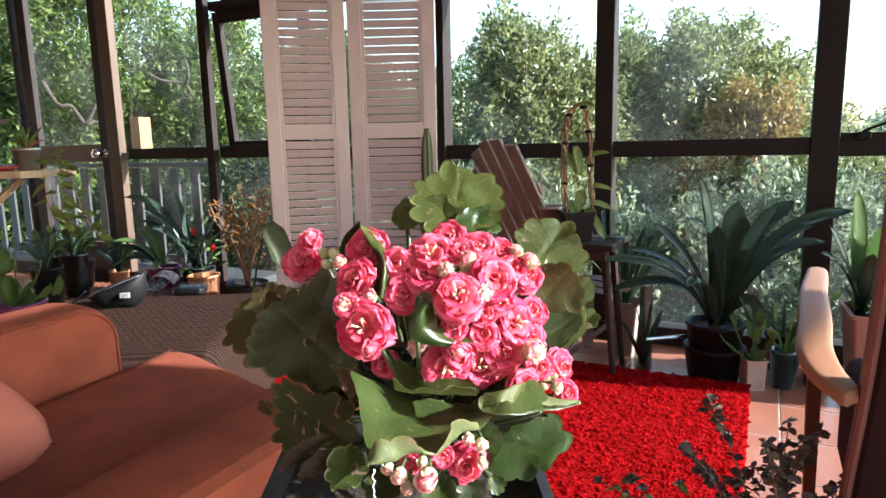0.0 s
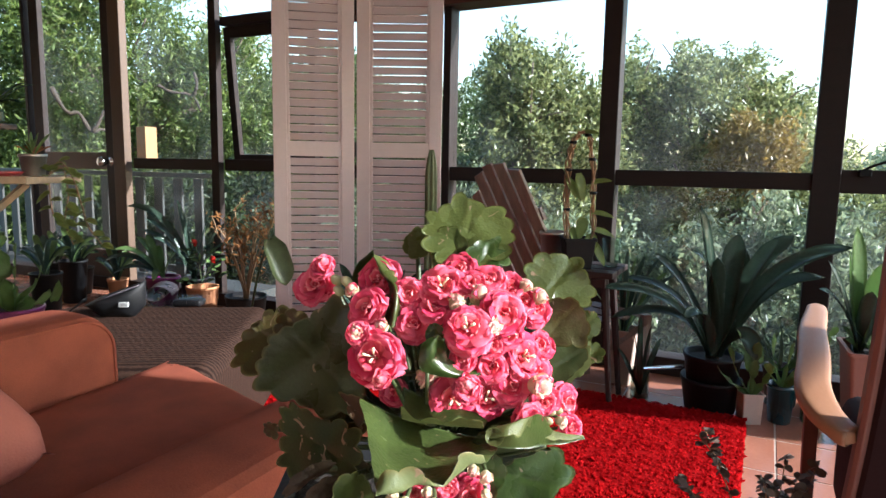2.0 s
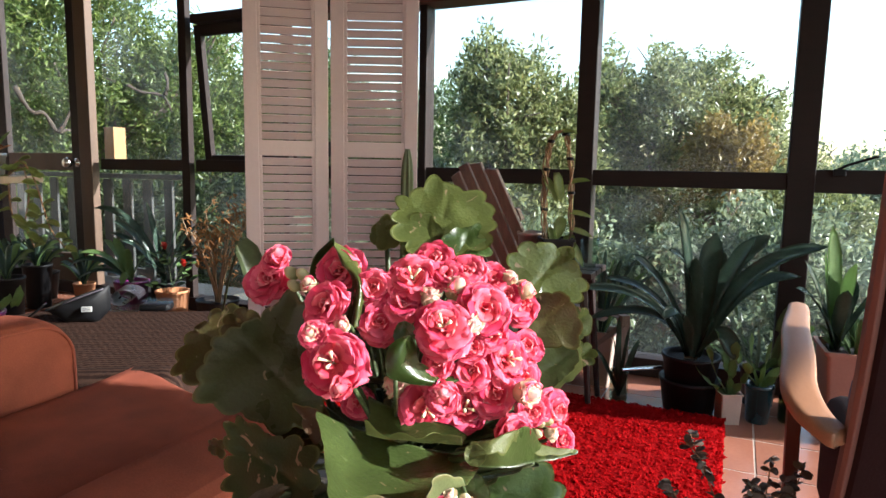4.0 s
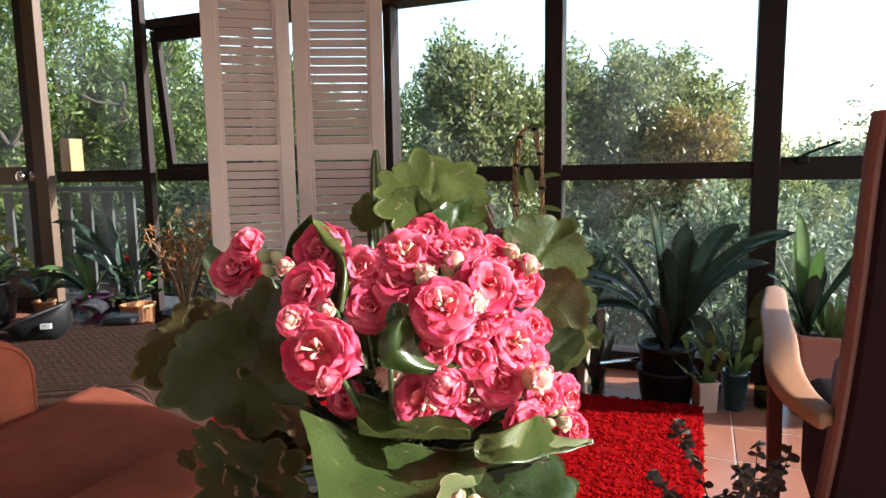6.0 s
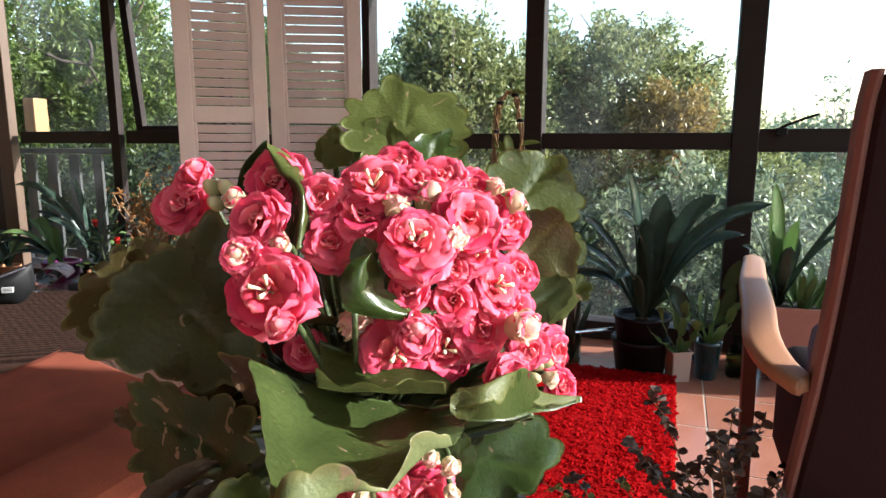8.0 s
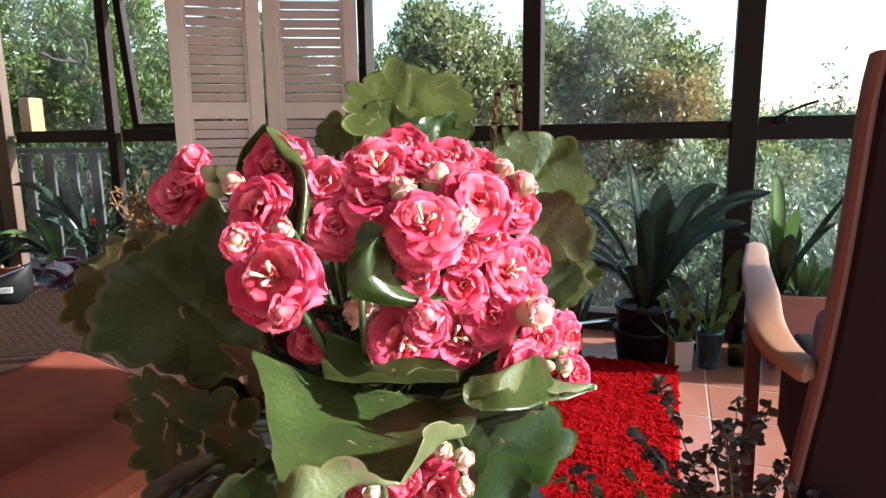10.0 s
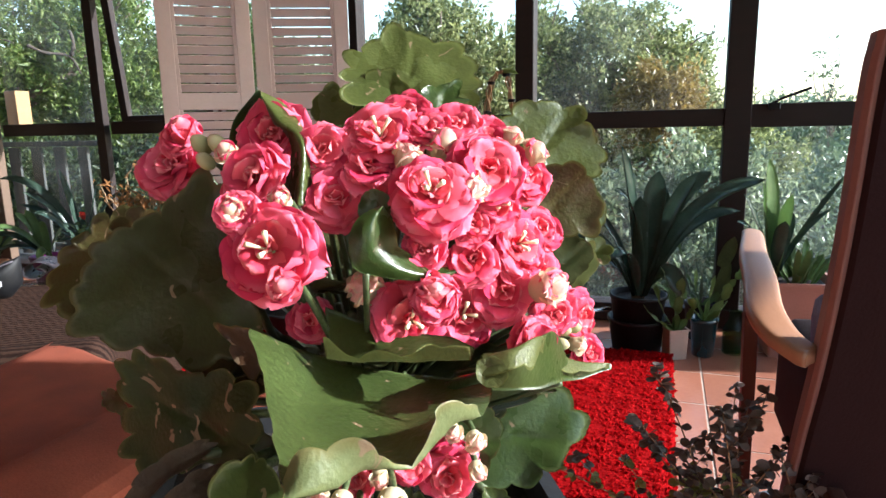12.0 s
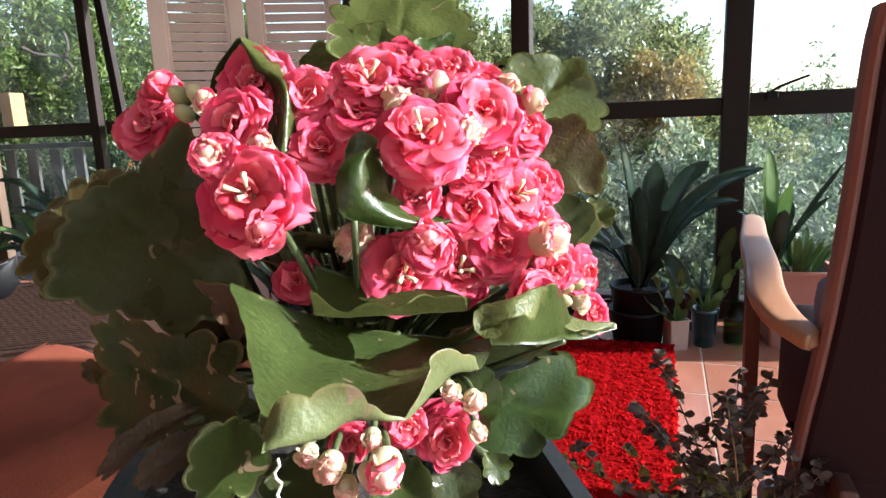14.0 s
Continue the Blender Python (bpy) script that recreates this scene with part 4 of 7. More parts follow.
flower((-0.142, 0.317, 0.928), 0.0281, 0.9, (0.344, -0.778, 0.525))
flower((-0.142, 0.339, 0.935), 0.0222, 0.9, (0.362, -0.701, 0.615))
flower((-0.122, 0.335, 0.931), 0.0214, 0.85, (0.450, -0.705, 0.548))
flower((-0.113, 0.349, 0.926), 0.0175, 0.7, (0.520, -0.646, 0.559))
flower((-0.118, 0.301, 0.911), 0.0281, 1.0, (0.430, -0.810, 0.398))
flower((-0.105, 0.319, 0.917), 0.0254, 1.0, (0.495, -0.753, 0.435))
flower((-0.102, 0.359, 0.912), 0.0229, 0.9, (0.618, -0.591, 0.518))
flower((-0.122, 0.304, 0.893), 0.0153, 0.55, (0.439, -0.824, 0.357))
flower((-0.110, 0.315, 0.900), 0.0167, 0.6, (0.503, -0.770, 0.392))
flower((-0.099, 0.334, 0.890), 0.0285, 1.0, (0.622, -0.690, 0.370))
flower((-0.093, 0.343, 0.879), 0.0218, 1.0, (0.692, -0.652, 0.311))
flower((-0.102, 0.327, 0.875), 0.0242, 1.0, (0.627, -0.729, 0.274))
flower((-0.115, 0.321, 0.867), 0.0246, 1.0, (0.583, -0.785, 0.211))
flower((-0.129, 0.308, 0.868), 0.0275, 1.0, (0.427, -0.873, 0.234))
flower((-0.086, 0.338, 0.865), 0.0169, 0.9, (0.692, -0.688, 0.218))
flower((-0.090, 0.322, 0.859), 0.0193, 0.8, (0.628, -0.757, 0.180))
flower((-0.081, 0.360, 0.858), 0.0219, 0.9, (0.772, -0.606, 0.192))
flower((-0.077, 0.359, 0.843), 0.0165, 0.65, (0.764, -0.635, 0.114))
flower((-0.167, 0.308, 0.865), 0.0169, 0.55, (0.108, -0.974, 0.200))
flower((-0.114, 0.299, 0.819), 0.0218, 1.0, (0.483, -0.876, 0.005))
flower((-0.122, 0.287, 0.828), 0.0140, 0.85, (0.430, -0.901, 0.058))
flower((-0.135, 0.277, 0.827), 0.0129, 0.8, (0.372, -0.925, 0.074))
flower((-0.143, 0.310, 0.918), 0.0212, 0.85, (0.333, -0.807, 0.488))
flower((-0.103, 0.323, 0.905), 0.0181, 0.9, (0.535, -0.737, 0.413))
flower((-0.109, 0.313, 0.888), 0.0178, 0.9, (0.522, -0.784, 0.335))
flower((-0.095, 0.350, 0.893), 0.0187, 0.9, (0.673, -0.619, 0.405))
flower((-0.117, 0.300, 0.878), 0.0161, 0.8, (0.464, -0.843, 0.272))
flower((-0.106, 0.350, 0.918), 0.0187, 0.8, (0.566, -0.634, 0.526))
flower((-0.128, 0.325, 0.930), 0.0175, 0.8, (0.413, -0.742, 0.528))
bud((-0.122, 0.324, 0.925), 0.0130, 1, (0.436, -0.507, 0.743))
bud((-0.107, 0.309, 0.911), 0.0097, 0, (0.552, -0.634, 0.542))
bud((-0.118, 0.300, 0.881), 0.0113, 2, (0.513, -0.811, 0.283))
bud((-0.144, 0.305, 0.879), 0.0124, 0, (0.221, -0.921, 0.319))
bud((-0.087, 0.331, 0.876), 0.0136, 1, (0.870, -0.441, 0.222))
bud((-0.148, 0.265, 0.889), 0.0101, 2, (0.159, -0.942, 0.294))
bud((-0.130, 0.312, 0.921), 0.0105, 0, (0.347, -0.632, 0.693))
bud((-0.104, 0.298, 0.833), 0.0070, 0, (0.604, -0.763, -0.231))
bud((-0.103, 0.296, 0.824), 0.0064, 0, (0.586, -0.755, -0.295))
bud((-0.111, 0.296, 0.836), 0.0067, 0, (0.551, -0.806, -0.216))
bud((-0.119, 0.266, 0.826), 0.0118, 1, (0.380, -0.904, -0.195))
bud((-0.133, 0.262, 0.827), 0.0085, 0, (0.275, -0.942, -0.192))
bud((-0.130, 0.264, 0.820), 0.0072, 0, (0.297, -0.923, -0.244))
bud((-0.127, 0.275, 0.829), 0.0066, 0, (0.343, -0.913, -0.221))
bud((-0.140, 0.263, 0.829), 0.0063, 0, (0.222, -0.957, -0.189))
bud((-0.170, 0.274, 0.908), 0.0093, 1, (-0.026, -0.888, 0.459))
bud((-0.161, 0.285, 0.910), 0.0072, 1, (0.033, -0.853, 0.521))
bud((-0.191, 0.301, 0.924), 0.0084, 1, (-0.255, -0.707, 0.660))
bud((-0.209, 0.309, 0.927), 0.0078, 3, (-0.408, -0.621, 0.670))
bud((-0.201, 0.308, 0.927), 0.0073, 3, (-0.348, -0.639, 0.686))
bud((-0.206, 0.307, 0.921), 0.0069, 3, (-0.405, -0.655, 0.638))
bud((-0.083, 0.341, 0.858), 0.0055, 3, (0.945, -0.327, 0.009))
bud((-0.080, 0.345, 0.858), 0.0055, 3, (0.960, -0.281, 0.012))
bud((-0.083, 0.337, 0.854), 0.0054, 3, (0.927, -0.374, -0.036))
bud((-0.079, 0.349, 0.850), 0.0070, 0, (0.969, -0.235, -0.081))
bud((-0.097, 0.354, 0.921), 0.0098, 1, (0.698, -0.188, 0.691))
bud((-0.105, 0.352, 0.927), 0.0084, 1, (0.616, -0.208, 0.759))
bud((-0.163, 0.305, 0.917), 0.0077, 0, (-0.015, -0.731, 0.682))
# added dark filler leaf, its colour stands for the shaded gap above the pot
leaf((-0.171, 0.291, 0.824), (-0.194, 0.282, 0.819), 0.0220, (0.309, -0.837, 0.442), 0.1, 0.05, 0.05, 0.05, M_KAL_D, 4)
leaf((-0.181, 0.309, 0.842), (-0.218, 0.309, 0.848), 0.0304, (0.309, -0.837, 0.442), 0.1, 0.05, 0.05, 0.05, M_KAL_R, 4)
leaf((-0.164, 0.268, 0.834), (-0.157, 0.244, 0.821), 0.0211, (0.403, -0.803, 0.442), 0.1, 0.06, 0.05, 0.06, M_KAL, 7)
leaf((-0.183, 0.272, 0.832), (-0.197, 0.247, 0.828), 0.0097, (0.302, -0.528, 0.700), 0.2, 0.2, 0.1, 0.3, M_KAL_DRY, 6)
leaf((-0.173, 0.265, 0.831), (-0.181, 0.244, 0.824), 0.0095, (0.534, -0.580, 0.518), 0.25, 0.2, 0.1, 0.3, M_KAL_DRY, 6)
leaf((-0.151, 0.276, 0.821), (-0.139, 0.257, 0.812), 0.0234, (0.287, -0.777, 0.533), 0.1, 0.06, 0.05, 0.06, M_KAL_D, 7)
leaf((-0.127, 0.299, 0.813), (-0.124, 0.280, 0.794), 0.0206, (0.309, -0.837, 0.442), 0.1, 0.06, 0.05, 0.06, M_KAL, 7)
leaf((-0.113, 0.303, 0.812), (-0.109, 0.296, 0.797), 0.0159, (0.309, -0.837, 0.442), 0.1, 0.06, 0.05, 0.06, M_KAL_D, 7)
leaf((-0.105, 0.311, 0.809), (-0.098, 0.311, 0.800), 0.0110, (0.248, -0.669, 0.617), 0.1, 0.06, 0.05, 0.06, M_KAL, 6)
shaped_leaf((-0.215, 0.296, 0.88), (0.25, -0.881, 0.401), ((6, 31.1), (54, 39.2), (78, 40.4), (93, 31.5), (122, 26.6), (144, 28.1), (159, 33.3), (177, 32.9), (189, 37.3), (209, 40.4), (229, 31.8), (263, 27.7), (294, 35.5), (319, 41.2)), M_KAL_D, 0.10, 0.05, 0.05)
shaped_leaf((-0.269, 0.317, 0.88), (0.304, -0.862, 0.406), ((41, 27.8), (73, 24.4), (102, 19.4), (138, 14.7), (174, 20.0), (198, 26.1), (220, 30.6), (242, 27.7), (291, 24.6), (334, 28.3)), M_KAL_R, 0.16, 0.06, 0.08)
shaped_leaf((-0.249, 0.318, 0.893), (0.304, -0.862, 0.406), ((43, 9.7), (120, 10.1), (164, 13.9), (205, 14.9), (261, 13.6), (330, 14.4)), M_KAL_R, 0.16, 0.06, 0.08)
shaped_leaf((-0.195, 0.277, 0.837), (0.0, -0.979, 0.202), ((2, 29.2), (30, 28.5), (55, 21.0), (100, 16.0), (128, 24.7), (137, 32.2), (152, 36.8), (166, 34.0), (189, 32.9), (206, 35.1), (223, 28.4), (291, 13.6), (337, 27.9)), M_KAL_S, 0.14, 0.04, 0.05)
shaped_leaf((-0.253, 0.298, 0.828), (0.309, -0.928, 0.206), ((20, 5.8), (115, 4.8), (142, 5.4), (198, 4.3), (256, 5.0), (314, 7.6)), M_KAL_R, 0.2, 0.06, 0.1)
shaped_leaf((-0.177, 0.283, 0.861), (0.355, -0.913, 0.203), ((66, 7.0), (116, 9.0), (137, 13.5), (150, 4.8), (253, 4.8), (286, 10.2), (335, 5.4)), M_KAL_RB, 0.04, 0.05, 0.05)
folded_leaf((((-0.1687, 0.2752, 0.8716), (-0.1629, 0.2825, 0.8660), (-0.1575, 0.2915, 0.8592), (-0.1492, 0.3008, 0.8524), (-0.1365, 0.3072, 0.8488), (-0.1289, 0.3101, 0.8477), (-0.1217, 0.3117, 0.8473), (-0.1168, 0.3113, 0.8474), (-0.1102, 0.3113, 0.8475), (-0.1009, 0.3089, 0.8487)),
             ((-0.1535, 0.2591, 0.8627), (-0.1502, 0.2676, 0.8562), (-0.1448, 0.2756, 0.8517), (-0.137, 0.2808, 0.8487), (-0.126, 0.2854, 0.8465), (-0.12, 0.2878, 0.8458), (-0.1144, 0.2891, 0.8462), (-0.1103, 0.291, 0.8472), (-0.1058, 0.2941, 0.8482), (-0.0991, 0.2995, 0.8486)),
             ((-0.1396, 0.2427, 0.8558), (-0.1361, 0.2477, 0.8512), (-0.1301, 0.2528, 0.8484), (-0.123, 0.2567, 0.8466), (-0.1149, 0.262, 0.8467), (-0.1104, 0.266, 0.8484), (-0.1081, 0.2712, 0.85), (-0.1058, 0.2769, 0.8506), (-0.1032, 0.2833, 0.8503), (-0.0979, 0.2912, 0.8491)),
             ((-0.1261, 0.2260, 0.8511), (-0.1225, 0.2307, 0.8497), (-0.1188, 0.2383, 0.8499), (-0.1156, 0.2458, 0.8494), (-0.1103, 0.253, 0.8463), (-0.1064, 0.2588, 0.8472), (-0.1039, 0.2646, 0.8498), (-0.1024, 0.2683, 0.8517), (-0.1005, 0.2734, 0.8514), (-0.0974, 0.2824, 0.8492)),
             ((-0.1309, 0.2321, 0.8518), (-0.1263, 0.2337, 0.8583), (-0.1211, 0.2378, 0.8596), (-0.1133, 0.2434, 0.8568), (-0.1105, 0.2514, 0.8481), (-0.1065, 0.2585, 0.849), (-0.1045, 0.2629, 0.8543), (-0.1043, 0.2636, 0.8586), (-0.1008, 0.2694, 0.8584), (-0.0978, 0.2796, 0.8536))), M_KAL_FRONT, M_KAL_P)
folded_leaf((((-0.1561, 0.3013, 0.8715), (-0.1457, 0.3038, 0.8676), (-0.1347, 0.3052, 0.865), (-0.1234, 0.3054, 0.8646), (-0.1132, 0.3027, 0.8649), (-0.1036, 0.2969, 0.8644)),
             ((-0.1498, 0.2875, 0.86), (-0.1402, 0.2882, 0.8597), (-0.1297, 0.2892, 0.8603), (-0.1192, 0.2895, 0.861), (-0.1107, 0.2897, 0.8618), (-0.1029, 0.2902, 0.8625)),
             ((-0.15, 0.2861, 0.8677), (-0.1403, 0.2854, 0.8624), (-0.13, 0.2866, 0.8635), (-0.1199, 0.2854, 0.8643), (-0.1125, 0.2862, 0.868), (-0.1027, 0.2889, 0.8653))), M_KAL, M_KAL_F)
folded_leaf((((-0.0982, 0.2975, 0.8514), (-0.0897, 0.3041, 0.8491), (-0.0831, 0.3202, 0.8454), (-0.0807, 0.3351, 0.8411), (-0.0762, 0.3453, 0.8384), (-0.067, 0.3569, 0.839)),
             ((-0.0999, 0.2925, 0.8642), (-0.0909, 0.2955, 0.8663), (-0.0849, 0.3103, 0.8661), (-0.083, 0.3253, 0.8619), (-0.0813, 0.3394, 0.8481), (-0.0674, 0.3565, 0.8413)),
             ((-0.0989, 0.286, 0.8598), (-0.0901, 0.2883, 0.8631), (-0.0855, 0.296, 0.8608), (-0.0852, 0.3109, 0.8607), (-0.0818, 0.3295, 0.8471), (-0.0682, 0.3541, 0.8403))), M_KAL, M_KAL_F)
shaped_leaf((-0.096, 0.287, 0.861), (0.204, -0.865, 0.458), ((35, 4.8), (93, 4.6), (140, 4.8), (201, 4.2), (262, 4.3), (308, 5.0), (351, 5.2)), M_KAL_F, 0.05, 0.12, 0.04)
shaped_leaf((-0.109, 0.361, 0.804), (0.321, -0.843, 0.432), ((7, 36.0), (29, 33.2), (62, 26.4), (103, 23.0), (132, 25.4), (168, 27.6), (211, 27.3), (249, 23.3), (295, 22.9), (330, 24.9)), M_KAL_G, 0.11, 0.05, 0.05)
shaped_leaf((-0.11, 0.316, 0.825), (0.25, -0.851, 0.461), ((19, 10.9), (64, 11.6), (123, 13.4), (174, 10.3), (240, 13.4), (281, 12.8), (332, 9.7)), M_KAL_G, 0.12, 0.06, 0.06)
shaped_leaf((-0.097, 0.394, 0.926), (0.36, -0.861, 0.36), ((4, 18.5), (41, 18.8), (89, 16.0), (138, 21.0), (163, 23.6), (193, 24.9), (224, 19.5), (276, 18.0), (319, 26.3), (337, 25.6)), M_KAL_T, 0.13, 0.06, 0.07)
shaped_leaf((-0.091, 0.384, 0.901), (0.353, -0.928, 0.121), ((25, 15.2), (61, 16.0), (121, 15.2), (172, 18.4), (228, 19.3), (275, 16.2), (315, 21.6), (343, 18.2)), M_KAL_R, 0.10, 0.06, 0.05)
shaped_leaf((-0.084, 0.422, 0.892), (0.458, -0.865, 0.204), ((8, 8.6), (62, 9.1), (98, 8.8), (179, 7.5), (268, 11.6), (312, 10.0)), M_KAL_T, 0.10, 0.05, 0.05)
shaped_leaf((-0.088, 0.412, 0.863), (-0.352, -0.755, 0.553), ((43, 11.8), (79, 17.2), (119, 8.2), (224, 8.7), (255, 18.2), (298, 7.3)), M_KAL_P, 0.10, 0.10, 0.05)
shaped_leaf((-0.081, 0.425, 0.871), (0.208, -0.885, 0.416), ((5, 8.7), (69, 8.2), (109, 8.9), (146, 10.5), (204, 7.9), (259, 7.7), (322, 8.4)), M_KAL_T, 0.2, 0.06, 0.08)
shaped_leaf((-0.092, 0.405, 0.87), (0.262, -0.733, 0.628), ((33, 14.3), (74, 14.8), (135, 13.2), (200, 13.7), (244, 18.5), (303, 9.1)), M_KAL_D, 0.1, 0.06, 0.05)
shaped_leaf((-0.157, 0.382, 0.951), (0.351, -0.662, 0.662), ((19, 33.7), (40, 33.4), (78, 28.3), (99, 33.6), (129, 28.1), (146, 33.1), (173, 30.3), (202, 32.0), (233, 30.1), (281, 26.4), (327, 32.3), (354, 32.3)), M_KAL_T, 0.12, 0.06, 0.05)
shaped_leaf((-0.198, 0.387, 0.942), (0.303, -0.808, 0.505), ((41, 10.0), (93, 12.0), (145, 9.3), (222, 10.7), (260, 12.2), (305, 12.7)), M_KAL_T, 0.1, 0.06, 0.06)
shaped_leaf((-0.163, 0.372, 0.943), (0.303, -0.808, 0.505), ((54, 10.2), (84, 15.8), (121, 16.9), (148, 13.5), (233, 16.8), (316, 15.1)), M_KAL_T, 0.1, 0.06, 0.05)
shaped_leaf((-0.14, 0.378, 0.942), (0.447, -0.744, 0.496), ((12, 6.8), (50, 13.4), (81, 7.9), (136, 9.6), (186, 14.8), (219, 16.3), (278, 11.9), (329, 16.5), (357, 13.5)), M_KAL_G, 0.14, 0.06, 0.06)
folded_leaf((((-0.1308, 0.2913, 0.9082), (-0.1355, 0.2865, 0.9052), (-0.1377, 0.2838, 0.8994), (-0.1365, 0.2834, 0.8905), (-0.1302, 0.2884, 0.8871), (-0.1234, 0.2945, 0.8851), (-0.116, 0.3027, 0.8841), (-0.1072, 0.3145, 0.8867)),
             ((-0.1293, 0.2897, 0.9082), (-0.1308, 0.2867, 0.9048), (-0.1312, 0.285, 0.8996), (-0.1303, 0.286, 0.8945), (-0.1258, 0.2898, 0.89), (-0.1209, 0.2959, 0.8871), (-0.1153, 0.3032, 0.8855), (-0.1068, 0.3136, 0.8872)),
             ((-0.1301, 0.2927, 0.9079), (-0.1294, 0.294, 0.9047), (-0.1288, 0.2951, 0.9011), (-0.1276, 0.2963, 0.8961), (-0.1247, 0.2993, 0.8917), (-0.1203, 0.3028, 0.8882), (-0.1155, 0.3065, 0.8866), (-0.1069, 0.3147, 0.8874))), M_KAL_G, M_KAL_G)
shaped_leaf((-0.135, 0.296, 0.907), (0.101, -0.962, 0.253), ((51, 5.8), (92, 5.6), (135, 5.5), (182, 5.2), (248, 6.5), (304, 6.4), (358, 5.8)), M_KAL_G, 0.03, 0.08, 0.05)
folded_leaf((((-0.1887, 0.3167, 0.9453), (-0.2004, 0.3189, 0.9365), (-0.2047, 0.3185, 0.924), (-0.1995, 0.3133, 0.9104), (-0.1869, 0.3069, 0.8991)),
             ((-0.1902, 0.3206, 0.9453), (-0.1954, 0.33, 0.9377), (-0.1951, 0.3308, 0.9236), (-0.1862, 0.3196, 0.9099), (-0.1735, 0.303, 0.8997)),
             ((-0.1824, 0.3091, 0.9436), (-0.176, 0.3072, 0.9336), (-0.1652, 0.3027, 0.9282), (-0.1622, 0.2987, 0.92), (-0.1608, 0.293, 0.9073)),
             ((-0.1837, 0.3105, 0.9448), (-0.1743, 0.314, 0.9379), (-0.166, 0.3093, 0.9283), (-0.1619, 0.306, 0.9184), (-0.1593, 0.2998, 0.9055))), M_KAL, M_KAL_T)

thread = [Vector((-0.1295 + 0.0006 * math.sin(i * 1.9), 0.2345 + 0.0005 * math.cos(i * 1.3), 0.8445 - 0.0014 * i)) for i in range(22)]
part("root_thread", tube(thread, 0.00035, 5), M_LABEL, kalanchoe, "thin white dried root")
# hidden inner leaves added to close the crown, dark green for its inner shade
inner_rng = random.Random(9)
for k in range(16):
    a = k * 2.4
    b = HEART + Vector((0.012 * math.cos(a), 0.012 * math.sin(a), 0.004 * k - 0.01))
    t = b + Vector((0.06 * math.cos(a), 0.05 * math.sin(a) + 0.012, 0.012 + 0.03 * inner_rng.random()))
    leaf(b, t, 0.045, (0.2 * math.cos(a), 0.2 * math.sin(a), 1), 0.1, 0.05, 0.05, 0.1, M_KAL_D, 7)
for pts in (((-0.165, 0.345, 0.72), (-0.164, 0.338, 0.80), (-0.152, 0.310, 0.868)), ((-0.165, 0.345, 0.72), (-0.158, 0.345, 0.80), (-0.13, 0.335, 0.86)), ((-0.17, 0.35, 0.72), (-0.19, 0.345, 0.80), (-0.205, 0.325, 0.87))):
    q = smooth_path(pts, 6)
    part("stem", tube(q, [0.0024 - 0.00006 * i for i in range(len(q))], 9), M_STEM, kalanchoe, smooth=True)

# square-shouldered black pot with soil and grey nursery label slot
POT = Vector((-0.172, 0.335, 0.0))


def round_square(half, rad, z, n=6):
    out = []
    for cx, cy, a0 in ((1, 1, 0), (-1, 1, 90), (-1, -1, 180), (1, -1, 270)):
        for i in range(n + 1):
            a = radians(a0 + 90 * i / n)
            out.append((cx * (half - rad) + rad * math.cos(a), cy * (half - rad) + rad * math.sin(a), z))
    return out


def square_pot(half0, half1, z0, z1, rad, wall, lip):
    bm = bmesh.new()
    rows = [round_square(half0, rad * 0.7, z0), round_square(half1, rad, z1 - lip), round_square(half1 + wall * 1.6, rad, z1 - lip), round_square(half1 + wall * 1.6, rad, z1),
            round_square(half1 - wall, rad, z1), round_square(half0 - wall, rad * 0.7, z0 + 0.004)]
    rings = [[bm.verts.new(v) for v in r] for r in rows]
    for a, b in zip(rings, rings[1:]):
        for k in range(len(a)):
            bm.faces.new((a[k], a[(k + 1) % len(a)], b[(k + 1) % len(a)], b[k]))
    bm.faces.new(list(reversed(rings[0])))
    bm.faces.new(rings[-1])
    return bm


M_POTGREY = mat("dark_grey_plastic", (0.022, 0.023, 0.026), 0.5, 0.25, 20, 0.08, 200, spec=0.3)
pm = Matrix.Translation(POT) @ Matrix.Rotation(radians(29), 4, "Z")
bm = square_pot(0.062, 0.082, 0.640, 0.785, 0.026, 0.0025, 0.016)
bmesh.ops.transform(bm, matrix=pm, verts=bm.verts)
part("pot", bm, M_POTGREY, kalanchoe, "dark grey square plastic pot")
bm = bmesh.new()
bm.faces.new([bm.verts.new(v) for v in round_square(0.0785, 0.024, 0.774)])
bmesh.ops.triangulate(bm, faces=bm.faces[:])
bmesh.ops.subdivide_edges(bm, edges=bm.edges[:], cuts=3, use_grid_fill=True)
for v in bm.verts:
    v.co.z += 0.004 * noise.noise(v.co * 60)
bmesh.ops.transform(bm, matrix=pm, verts=bm.verts)
part("soil", bm, M_SOIL, kalanchoe)

# side table under the pot
stool = thing("side_table", "small dark wooden side table under the pot plant", "side table")
part("tabletop", lathe([(0.14, 0.615), (0.146, 0.620), (0.146, 0.634), (0.14, 0.64)], 40, Matrix.Translation((-0.172, 0.335, 0))), M_DARKWOOD, stool)
for k in range(3):
    a = 2.09 * k + 0.4
    part("leg", tube([(-0.172 + 0.10 * math.cos(a), 0.335 + 0.10 * math.sin(a), 0.616), (-0.172 + 0.13 * math.cos(a), 0.335 + 0.13 * math.sin(a), 0.0)], [0.014, 0.010], 10), M_DARKWOOD, stool)

# ---- soft forms ----


